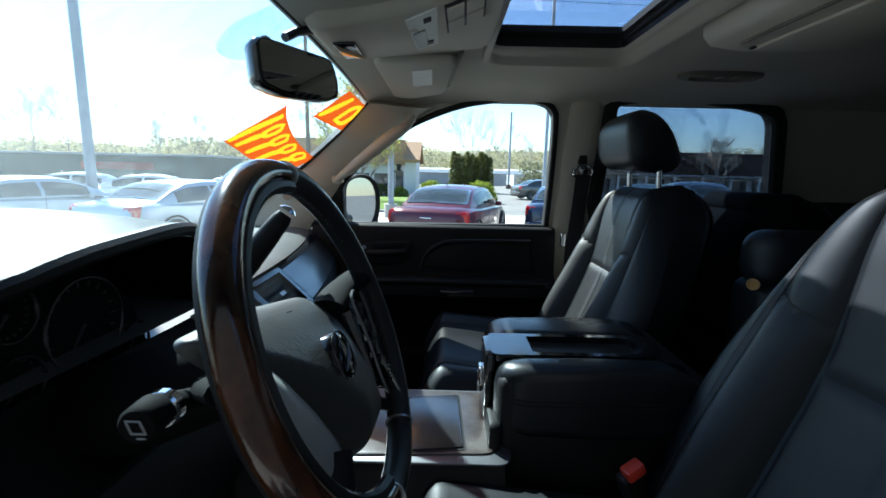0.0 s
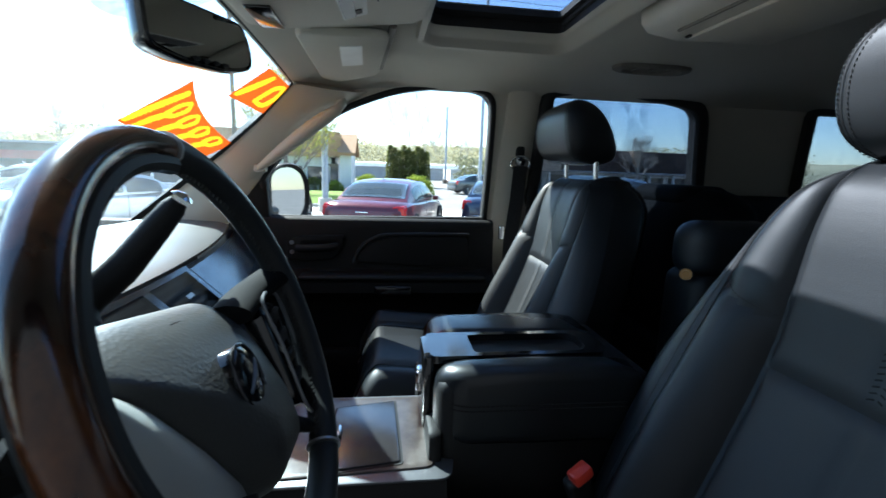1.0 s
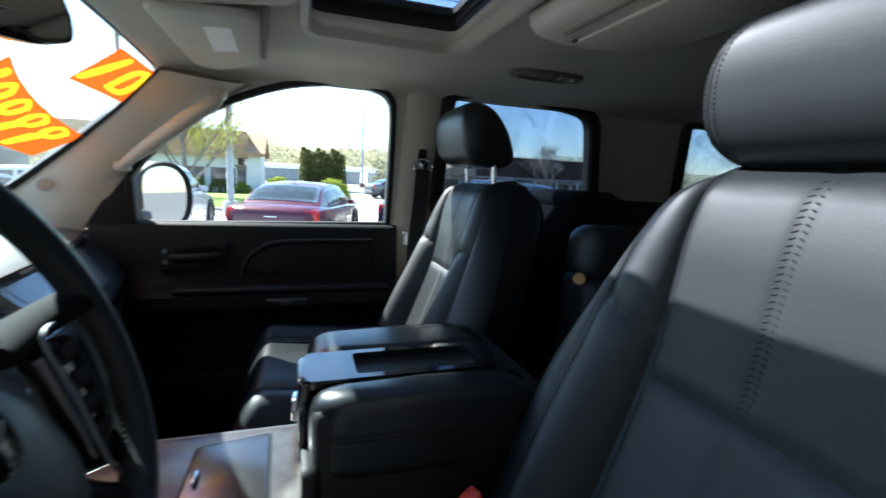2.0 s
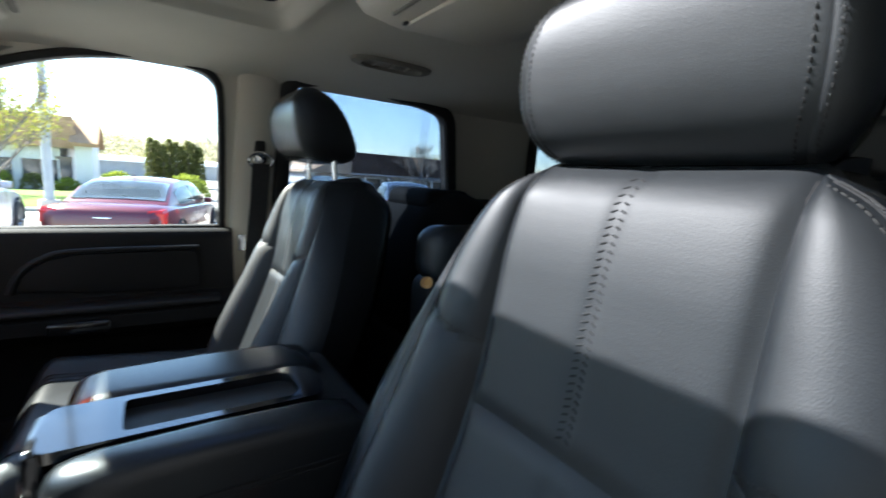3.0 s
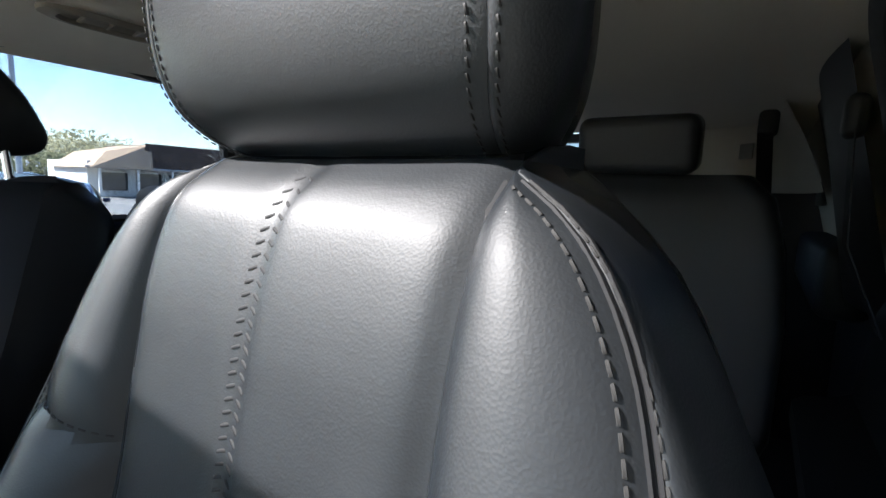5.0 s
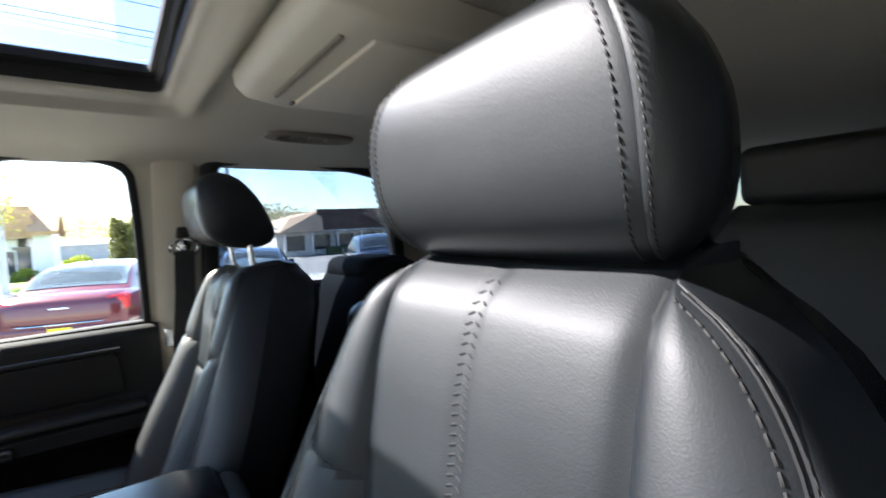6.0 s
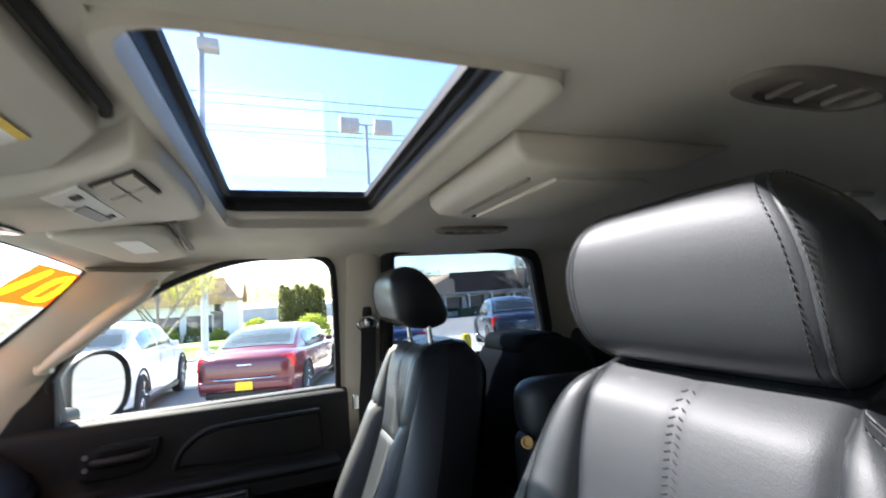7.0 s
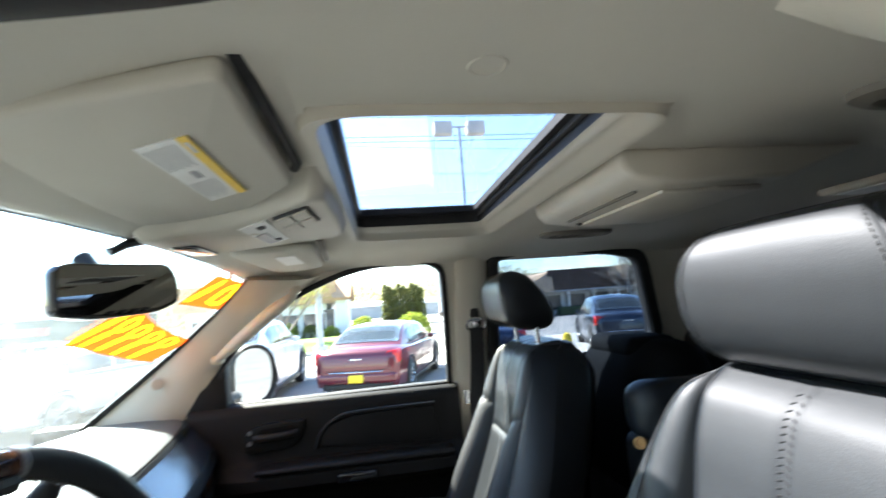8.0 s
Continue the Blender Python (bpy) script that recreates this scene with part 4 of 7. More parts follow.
def seat_cushion(seat, org):
    nt, nw = 40, 60
    grid = [[cushion_point(-1 + 2 * j / nw, i / nt) for j in range(nw + 1)] for i in range(nt + 1)]
    groups = {}
    for i in range(nt):
        for j in range(nw):
            y = (grid[i][j][0].y + grid[i + 1][j + 1][0].y) / 2
            t = (i + 0.5) / nt
            key = ("centre_%d" % (0 if t < 0.42 else 1 if t < 0.72 else 2)) if abs(y) < 0.135 else ("side_a" if y < 0 else "side_b")
            groups.setdefault(key, []).append((i, j))
    for key, cells in sorted(groups.items()):
        bm, vs = bmesh.new(), {}
        for i, j in cells:
            f = []
            for a, b in ((i, j), (i + 1, j), (i + 1, j + 1), (i, j + 1)):
                if (a, b) not in vs:
                    vs[a, b] = bm.verts.new(grid[a][b][0] + Vector(org))
                f.append(vs[a, b])
            bm.faces.new(f)
        bmesh.ops.recalc_face_normals(bm, faces=bm.faces)
        if sum(f.normal.z for f in bm.faces) < 0:
            bmesh.ops.reverse_faces(bm, faces=bm.faces)
        part("cushion_panel" if key[0] == "c" else "cushion_bolster", bm, LEATHER, seat, smooth=70)
    o = Vector(org)
    part("cushion_front", sheet(lambda u, v: Vector(o) + cushion_point(2 * u - 1, 0.0)[0] + Vector((0.012 * v * v, 0, -0.13 * v)), 30, 5), LEATHER, seat, smooth=70)
    bm = join(rbox((o.x + 0.37, o.y, o.z + 0.86), (0.46, 0.47, 0.11), 0.03), rbox((o.x + 0.36, o.y - 0.245, o.z + 0.89), (0.40, 0.03, 0.10), 0.012), rbox((o.x + 0.36, o.y + 0.245, o.z + 0.89), (0.40, 0.03, 0.10), 0.012))
    part("seat_base", bm, PLASTIC, seat, "black plastic seat base")
    for dy in (-0.19, 0.19):
        part("floor_rail", rbox((o.x + 0.38, o.y + dy, 0.70), (0.52, 0.04, 0.24), 0.008), PLASTIC, seat)
    bm = bmesh.new()
    for sgn in (-1, 1):
        for off in (0.006, 0.012):
            for i in range(60):
                t = 0.03 + 0.94 * i / 60
                w = sgn * (0.45 + (off / 0.125) * 0.35)
                p, q = cushion_point(w, t)[0] + o, cushion_point(w, t + 0.01)[0] + o
                dash_on(bm, p, q - p, (0, 0, 1), 0.006, 0.0024, 0.0014)
    tagged(part("stitching", bm, THREAD, seat), kind="stuff")


def front_seat(label, y, dz, head, posts):
    seat = thing("front_seat", (0.40, y, 0.63), label, "seat", "front seats")
    seat_back(seat, (0.0, y, dz))
    hr = head_restraint(seat, (head[0], y, head[1]))
    for dy in (-0.088, 0.088):
        part("post", tube([(0.700 + head[0] * 0.3, y + dy, 1.46 + dz), (0.690 + head[0], y + dy, 1.53 + head[1])], 0.0062, 12), STEEL, hr, "bright steel post")
        part("guide", lathe([(0.0, 0.0), (0.014, 0.0), (0.014, 0.006), (0.009, 0.010), (0.0, 0.010)], 16, Matrix.Translation((0.700 + head[0] * 0.3, y + dy, 1.508 + dz))), PLASTIC, hr)
    seat_cushion(seat, (0.0, y, 0.006))
    return seat


driver_seat = front_seat("black leather driver's seat with laced grey stitching", 0.532, 0.0, (0.040, -0.002), False)
passenger_seat = front_seat("black leather front passenger seat with raised head restraint", 1.338, -0.032, (0.002, 0.006), True)

# second row: one seat upright, one folded forward
def second_row_seat(y, w, label):
    st = thing("second_row_seat", (1.45, y, 0.63), label, "seat", "second row seats")
    rings = []
    for z, hw, x, d in ((0.95, 0.20, 1.40, 0.18), (1.10, w * 0.5, 1.42, 0.19), (1.28, w * 0.5, 1.46, 0.18), (1.42, w * 0.47, 1.48, 0.16), (1.51, w * 0.42, 1.50, 0.13), (1.552, w * 0.34, 1.525, 0.08)):
        rings.append([(x + 0.03, y - hw, z), (x, y - hw * 0.88, z), (x + 0.02, y - hw * 0.55, z), (x + 0.024, y, z), (x + 0.02, y + hw * 0.55, z), (x, y + hw * 0.88, z), (x + 0.03, y + hw, z), (x + d, y + hw * 0.9, z), (x + d, y, z), (x + d, y - hw * 0.9, z)])
    rings = [[Vector(p) for p in r] for r in rings]
    fine = []
    for a in range(len(rings) - 1):
        for t in range(4):
            fine.append([p.lerp(q, t / 4) for p, q in zip(rings[a], rings[a + 1])])
    fine.append(rings[-1])
    part("backrest", loft([curve_pts(r, 4, closed=True) for r in fine]), LEATHER, st, smooth=60)
    part("cushion", rbox((1.22, y, 0.97), (0.48, w, 0.15), 0.05, 4), LEATHER, st)
    part("seat_base", rbox((1.25, y, 0.77), (0.42, w * 0.85, 0.28), 0.02), PLASTIC, st)
    part("head_restraint", rbox((1.550, y + 0.036, 1.612), (0.10, 0.235, 0.118), 0.024, 4, pose(0, 0, 0, 0, -8, 0)), LEATHER, st)
    for dy in (-0.035, 0.107):
        part("post", tube([(1.56, y + dy, 1.50), (1.56, y + dy, 1.58)], 0.006, 8), STEEL, st)
    return st


second_row_seat(0.545, 0.50, "black leather second row seat with a square head restraint")
fold = thing("second_row_seat", (1.05, 1.33, 0.63), "black leather second row seat folded forward behind the passenger seat", "seat", "second row seats")
# back and stub are matte black in place of leather, as painted shade
part("backrest", rbox((1.03, 1.40, 1.26), (0.24, 0.40, 0.42), 0.105, 6, pose(0, 0, 0, 0, 8, 0)), MATTEBLACK, fold, "back of the folded leather seat, matte black to look shaded")
part("armrest", rbox((0.935, 1.095, 1.345), (0.22, 0.115, 0.125), 0.045, 5), LEATHER, fold)
part("hinge_cover", rbox((0.93, 1.095, 1.12), (0.20, 0.13, 0.36), 0.03, 4), PLASTIC, fold)
part("pivot_tube", lathe([(0.0, -0.008), (0.0075, -0.008), (0.0085, 0.003), (0.0115, 0.003), (0.012, 0.0), (0.012, -0.012)], 18, look((0.812, 1.050, 1.300), (0.3, 0.4, 1.5)) @ pose(0, 0, 0, 180)), BRASS, fold, "brass coloured pivot tube")
part("seat_base", rbox((1.08, 1.33, 0.86), (0.34, 0.46, 0.46), 0.04), PLASTIC, fold)
part("headrest_stub", rbox((1.02, 1.40, 1.44), (0.15, 0.25, 0.07), 0.034, 5), MATTEBLACK, fold)

# ---- dashboard ----
def dash_profile(y):
    """The section of the dashboard at y: points (x, z) from the windscreen over the top and down the face."""
    d = y - CY
    face = -0.085 - 0.19 * d * d if d > 0 else -0.085 - 0.10 * d * d
    back = -1.08 + 0.42 * (d / 0.76) ** 2
    return [(back, 1.27), (back + 0.10, 1.292), (-0.55, 1.312), (face - 0.20, 1.315), (face - 0.115, 1.310), (face - 0.092, 1.302), (face - 0.084, 1.290), (face - 0.012, 1.222),
            (face, 1.205), (face - 0.004, 1.12), (face - 0.03, 1.02), (face - 0.12, 0.90), (face - 0.22, 0.78), (face - 0.30, 0.66), (back, 0.64)]


dash = thing("dashboard", (-0.4, CY, 0.64), "charcoal dashboard with a silver band and wood trim", "dashboard")
ysec = [0.195 + (1.690 - 0.195) * i / 48 for i in range(49)]
part("top_pad", loft([[(x, y, z) for x, z in dash_profile(y)[:6]] for y in ysec], caps=False, closed=False), DASH, dash, "charcoal padded dash top", smooth=50)
part("lower_panel", loft([[(x, y, z) for x, z in dash_profile(y)[7:]] for y in ysec], caps=True, closed=True), SOFT, dash, "black lower dash", smooth=50)


def band(y0, y1, s0, s1, lift=0.004, n=24, thick=0.004):
    """A piece of the sloping band of the dash: y range, and share of its slope."""
    def f(u, v):
        y = y0 + (y1 - y0) * u
        p = dash_profile(y)
        a, b = Vector((p[6][0], y, p[6][1])), Vector((p[7][0], y, p[7][1]))
        return a.lerp(b, s0 + (s1 - s0) * v) + Vector((0.69, 0, 0.73)) * lift
    return sheet(f, n, 4, thick)


part("band_backing", join(band(0.195, 1.69, -0.06, 1.06, 0.0, 48), ), SOFT, dash)
part("silver_band", join(band(1.105, 1.675, 0.05, 0.95, 0.010)), BANDSILVER, dash, "satin silver glovebox band")
part("silver_band", join(band(0.765, 1.100, 0.86, 1.02, 0.010), band(0.765, 0.785, -0.02, 0.86, 0.010), band(0.925, 0.945, -0.02, 0.86, 0.010), band(1.085, 1.102, -0.02, 0.86, 0.010), band(0.765, 1.100, -0.05, 0.05, 0.010)), BANDSILVER, dash, "satin silver vent frame")
part("seam_line", band(1.19, 1.60, -0.10, -0.03, 0.004), RUBBER, dash)
for y0, y1 in ((0.785, 0.925), (0.945, 1.085)):
    vent = part("air_vent", band(y0, y1, 0.05, 0.86, -0.018), PLASTIC, dash, "black air vent")
    for k in range(5):
        part("louvre", band(y0 + 0.003, y1 - 0.003, 0.10 + 0.16 * k, 0.18 + 0.16 * k, 0.004, 4, 0.003), PLASTIC, vent)
    part("vent_tab", band((y0 + y1) / 2 - 0.012, (y0 + y1) / 2 + 0.012, 0.42, 0.50, 0.012, 4, 0.006), SILVER, vent, "bright vent slider")
bm = sheet(lambda u, v: (dash_profile(1.16 + 0.5 * u)[8][0] + 0.004 + 0.002 * math.sin(math.pi * v), 1.16 + 0.5 * u, 1.20 - 0.028 * v), 24, 4, 0.003)
part("wood_strip", bm, WOOD, dash, "burl wood strip")
# centre stack
bm = rbox((-0.105, CY, 1.09), (0.06, 0.30, 0.20), 0.015)
stack = part("centre_stack", bm, GLOSSBLACK, dash, "gloss black centre stack")
part("radio_screen", rbox((-0.071, CY, 1.135), (0.006, 0.19, 0.085), 0.003), GLOSSBLACK, stack)
for k in range(6):
    part("button", rbox((-0.071, CY - 0.10 + 0.04 * k, 1.055), (0.012, 0.03, 0.016), 0.003), PLASTIC, stack)
for dy in (-0.122, 0.122):
    part("knob", lathe([(0.0, 0.012), (0.011, 0.012), (0.013, 0.009), (0.014, 0.0)], 20, pose(-0.074, CY + dy, 1.12, 0, 90, 0)), SILVER, stack, "silver knob")
part("wood_trim", rbox((-0.074, CY, 1.008), (0.012, 0.28, 0.03), 0.004), WOOD, stack)
part("end_cap", loft([[(x, 1.688, z) for x, z in dash_profile(1.69)], [(x - 0.01, 1.702, z) for x, z in dash_profile(1.69)]]), DASH, dash)

# instrument hood and gauges
def hood(u, v, grow=0.0):
    """Arch over the gauges: u across from driver's door to the middle, v from the dash top to the lip."""
    a = math.pi * u
    hw, top = 0.235 + grow, (0.164 + grow) * math.sin(math.pi / 2 * min(1, 0.10 + 1.5 * v)) ** 0.9
    x = -0.52 + 0.385 * v - 0.05 * (1 - math.sin(a)) * v
    c = math.copysign(abs(math.cos(a)) ** 0.75, math.cos(a))
    droop = (0.008 + 0.026 * min(1, max(0, (0.70 - u) / 0.3))) * max(0, (v - 0.55) / 0.45) ** 2 * math.sin(a)
    return Vector((x, 0.595 - hw * c, 1.296 + top * math.sin(a) ** 0.72 - droop))


cluster = thing("instrument_cluster", (-0.25, 0.548, 1.25), "instrument cluster under a curved charcoal hood", "instrument cluster")
part("hood", sheet(lambda u, v: hood(u, v), 40, 20, -0.010), DASH, cluster, "charcoal vinyl gauge hood", smooth=60)
part("hood_lining", sheet(lambda u, v: hood(u, 0.3 + 0.70 * v, -0.016), 40, 10, 0.004), MATTEBLACK, cluster, "black hood lining")
part("hood_lip", tube([hood(i / 40, 1.0, -0.006) for i in range(41)], 0.009, 8), SOFT, cluster)
face = part("gauge_face", prism([(0.548 - 0.19 * math.cos(math.pi * i / 24), 1.235 + 0.19 * math.sin(math.pi * i / 24)) for i in range(25)], "x", -0.225, -0.210), MATTEBLACK, cluster, "black gauge face")
for y, z, r in ((0.465, 1.335, 0.052), (0.630, 1.335, 0.052), (0.548, 1.372, 0.026), (0.548, 1.305, 0.026), (0.395, 1.290, 0.024), (0.700, 1.290, 0.024)):
    part("dial_ring", tube([(-0.200, y + r * math.cos(t), z + r * math.sin(t)) for t in (2 * math.pi * k / 28 for k in range(28))], 0.0018, 6, closed=True), DIMCHROME, face, "thin dark metal dial ring")
    bm = bmesh.new()
    for k in range(20):
        t = 2 * math.pi * k / 20
        dash_on(bm, (-0.206, y + r * 0.86 * math.cos(t), z + r * 0.86 * math.sin(t)), (0, math.cos(t), math.sin(t)), (1, 0, 0), r * 0.14, 0.0016, 0.0008)
    part("dial_marks", bm, GAUGEINK, face)
    part("needle", tube([(-0.203, y, z), (-0.203, y - r * 0.45, z - r * 0.55)], [0.0018, 0.0006], 6), GAUGEINK, face)
part("bezel_panel", rbox((-0.24, 0.548, 1.215), (0.16, 0.44, 0.10), 0.02), MATTEBLACK, cluster)

# side vent of the driver
sv = thing("side_vent", (-0.20, 0.255, 1.235), "round black air vent at the driver's end of the dashboard", "air vent")
part("ring", lathe([(0.048, 0.0), (0.052, 0.006), (0.046, 0.012), (0.040, 0.008), (0.038, 0.0)], 28, pose(-0.150, 0.262, 1.245, 0, 80, 10)), SILVER, sv, "silver vent ring")
for k in range(4):
    part("louvre", rbox((-0.150, 0.262, 1.222 + 0.016 * k), (0.010, 0.070 - 0.012 * abs(k - 1.5), 0.004), 0.001), PLASTIC, sv)

# ---- steering wheel ----
WC, WT = Vector((0.086, 0.572, 1.354)), radians(21.5)
WN = Vector((math.cos(WT), -0.03, math.sin(WT))).normalized()
WS = Vector((0, 0, 1)).cross(WN).normalized()
WU = WN.cross(WS).normalized()
def wp(a, b, c=0.0):
    """A point of the wheel: to the passenger side, up its plane, towards the driver."""
    return WC + WS * a + WU * b + WN * c


wheel = thing("steering_wheel", WC - WN * 0.10, "four spoke steering wheel in black leather and burl wood", "steering wheel")
RIM = 0.161
def rim_part(a0, a1, mat, label, rr=0.0142, n=40):
    pts = [wp(RIM * math.cos(radians(a0 + (a1 - a0) * k / n)), RIM * math.sin(radians(a0 + (a1 - a0) * k / n))) for k in range(n + 1)]
    part("rim", tube(pts, rr, 18, flat=0.86), mat, wheel, label, smooth=60)


rim_part(-62, 78, LEATHER, "black leather rim section")
rim_part(80, 258, WOOD, "glossy burl wood rim section")
rim_part(260, 296, LEATHER, "black leather rim section")
for a in (79, 259, -63):
    t = radians(a)
    part("rim_joint", tube([wp(RIM * math.cos(t - 0.008), RIM * math.sin(t - 0.008)), wp(RIM * math.cos(t + 0.008), RIM * math.sin(t + 0.008))], 0.0164, 18, flat=0.88), SILVER, wheel)
bm = tube([wp((RIM - 0.0145) * math.cos(radians(80 + 178 * k / 60)), (RIM - 0.0145) * math.sin(radians(80 + 178 * k / 60)), 0.004) for k in range(61)], 0.0075, 8)
part("rim_grip", bm, LEATHER, wheel, "black leather inner grip")
bm = tube([wp((RIM + 0.001) * math.cos(radians(80 + 178 * k / 60)), (RIM + 0.001) * math.sin(radians(80 + 178 * k / 60)), -0.0065) for k in range(61)], 0.0102, 10)
part("rim_grip", bm, SOFT, wheel, "black leather outer grip")
bm = bmesh.new()
for k in range(64):
    t = radians(-60 + 138 * k / 63)
    dash_on(bm, wp((RIM - 0.0156) * math.cos(t), (RIM - 0.0156) * math.sin(t), 0.0), WS * -math.sin(t) * 0.6 + WU * math.cos(t) * 0.6 + WN * 0.6, WS * -math.cos(t) - WU * math.sin(t), 0.006, 0.002, 0.001)
tagged(part("stitching", bm, THREAD, wheel), kind="stuff")


def pad(outline, height, dome, n=10, slope=0.0, centre=None, base=0.018):
    """A domed pad over an outline in the wheel's plane."""
    cx, cy = centre or (sum(p[0] for p in outline) / len(outline), sum(p[1] for p in outline) / len(outline))
    rings = [[wp(a, b, height - base - slope * (b + 0.04)) for a, b in outline]]
    for k in range(n + 1):
        t = k / n
        s = math.cos(t * math.pi / 2 * 0.97)
        h = height + dome * math.sin(t * math.pi / 2)
        rings.append([wp(cx + (a - cx) * s, cy + (b - cy) * s, h - slope * (cy + (b - cy) * s + 0.04)) for a, b in outline])
    return loft(rings)


hub_line = rounded([(-0.120, 0.060), (-0.04, 0.056), (0.080, 0.034), (0.098, 0.0), (0.088, -0.078), (0.058, -0.116), (-0.026, -0.116), (-0.060, -0.045), (-0.094, 0.014)], 0.018, 6)
part("airbag_cover", pad(hub_line, -0.040, 0.040, 14, 0.22, (0.006, -0.060), 0.004), HUBGREY, wheel, "grained charcoal airbag cover", smooth=70)
cover_line = rounded([(-0.118, 0.052), (-0.080, 0.014), (-0.046, -0.046), (-0.018, -0.112), (-0.062, -0.130), (-0.098, -0.092), (-0.120, -0.040), (-0.132, 0.020)], 0.012, 5)
part("spoke_cover", pad(cover_line, -0.038, 0.026, 10, 0.0, None, 0.004), SPOKEGREY, wheel, "satin grey cover of the lower spoke", smooth=70)
for sgn in (-1, 1):
    deep = -0.026 if sgn > 0 else -0.050
    arm = [wp(sgn * 0.070, 0.012, deep), wp(sgn * 0.115, 0.018, deep * 0.85), wp(sgn * 0.154, 0.022, -0.006)]
    sp = part("spoke", tube(curve_pts(arm, 5), [0.020] * 11, 14, flat=0.5), MATTEBLACK, wheel, "black upper spoke", smooth=60)
    if sgn > 0:
        part("switch_pod", pad(rounded([(0.097, 0.006), (0.140, 0.000), (0.138, -0.058), (0.114, -0.114), (0.090, -0.100)], 0.012, 4), -0.012, 0.003, 4), GLOSSBLACK, sp, "gloss black switch pod", smooth=60)
        for k in range(4):
            part("switch", rbox(wp(0.117 - 0.003 * k, -0.012 - 0.022 * k, -0.008), (0.006, 0.022, 0.015), 0.003), PLASTIC, sp)
        part("bezel", tube(curve_pts([wp(0.095, 0.010, -0.004), wp(0.140, 0.004, -0.006), wp(0.140, -0.060, -0.007), wp(0.114, -0.118, -0.006), wp(0.088, -0.104, -0.004), wp(0.092, -0.04, -0.003)], 6, closed=True), 0.0018, 6, closed=True), DULLSILVER, sp, "dull silver switch bezel")
    low = [wp(sgn * 0.060, -0.085, -0.026), wp(sgn * 0.080, -0.112, -0.022), wp(sgn * 0.094, -0.132, -0.006)]
    part("lower_spoke", tube(curve_pts(low, 5), [0.024, 0.024, 0.023, 0.022, 0.021, 0.020, 0.018, 0.017, 0.016, 0.015, 0.015], 14, flat=0.42), SOFT, wheel, "black lower spoke", smooth=60)
emb = part("emblem", pad([(0.003 + 0.020 * math.cos(t), -0.027 + 0.027 * math.sin(t)) for t in (2 * math.pi * k / 28 for k in range(28))], -0.002, 0.005, 5), GLOSSBLACK, wheel, "dark oval badge")
part("emblem_ring", tube([wp(0.003 + 0.0205 * math.cos(t), -0.027 + 0.0275 * math.sin(t), -0.001) for t in (2 * math.pi * k / 28 for k in range(28))], 0.0015, 8, closed=True), DIMCHROME, emb, "dark metal badge ring")
part("emblem_bar", tube([wp(-0.011, -0.036, 0.001), wp(0.003, -0.027, 0.0025), wp(0.017, -0.018, 0.001)], [0.0015, 0.0032, 0.0015], 8), DULLSILVER, emb, "dull silver badge bar")

column = thing("steering_column", WC - WN * 0.16, "black steering column with its stalks", "steering column")
part("shroud", tube([WC - WN * 0.035, WC - WN * 0.06, WC - WN * 0.16, WC - WN * 0.26], [0.034, 0.040, 0.046, 0.050], 20), MATTEBLACK, column)
stalk = part("turn_stalk", tube(curve_pts([WC - WN * 0.075 - WS * 0.05, WC - WN * 0.07 - WS * 0.10 + WU * 0.012, WC - WN * 0.056 - WS * 0.157 + WU * 0.029], 5), [0.008, 0.007, 0.007, 0.007, 0.007, 0.0075, 0.008, 0.0085, 0.009, 0.0095, 0.009], 14), MATTEBLACK, column, "black wiper and indicator stalk")
sx = (WS * -1 + WN * 0.12).normalized()
part("stalk_knob", lathe([(0.0, 0.018), (0.0095, 0.018), (0.0112, 0.016), (0.0115, 0.0), (0.010, -0.004)], 24, Matrix.Translation(WC - WN * 0.055 - WS * 0.162 + WU * 0.030) @ sx.to_track_quat("Z", "Y").to_matrix().to_4x4()), MATTEBLACK, stalk, "ribbed black stalk knob")
part("stalk_collar", lathe([(0.0105, 0.0), (0.0122, 0.002), (0.0122, 0.008), (0.0105, 0.010)], 24, Matrix.Translation(WC - WN * 0.056 - WS * 0.150 + WU * 0.028) @ sx.to_track_quat("Z", "Y").to_matrix().to_4x4()), CHROME, stalk, "bright stalk collar")
q0 = WC - WN * 0.055 - WS * 0.162 + WU * 0.030 + sx * 0.0186
bm = bmesh.new()
for a, b, c, d in ((-0.004, 0.004, 0.004, 0.004), (-0.004, -0.004, 0.004, -0.004), (-0.004, -0.004, -0.004, 0.004), (0.004, -0.004, 0.004, 0.004), (-0.002, -0.007, 0.002, -0.007)):
    s2 = Vector((1, 0, 0))
    p, q = q0 + s2 * a + WU * b, q0 + s2 * c + WU * d
    dash_on(bm, (p + q) / 2, q - p, sx, (q - p).length + 0.001, 0.0012, 0.0005)
part("stalk_symbol", bm, PRINT, stalk, "pale wiper symbol")
lever = part("gear_lever", tube(curve_pts([WC - WN * 0.10 + WS * 0.04, (-0.085, 0.680, 1.345), (-0.055, 0.705, 1.392), (-0.012, 0.722, 1.452)], 6), [0.010] * 5 + [0.011, 0.012, 0.013, 0.0145, 0.0155, 0.016, 0.016, 0.0155, 0.015, 0.0145, 0.014, 0.013, 0.012, 0.009], 14, flat=0.8), SOFT, column, "black column gear lever")
part("lever_cap", lathe([(0.0, 0.006), (0.008, 0.004), (0.012, 0.0)], 16, Matrix.Translation((-0.009, 0.7235, 1.456)) @ Vector((0.55, 0.2, 0.8)).to_track_quat("Z", "Y").to_matrix().to_4x4()), CHROME, lever, "chrome lever tip")

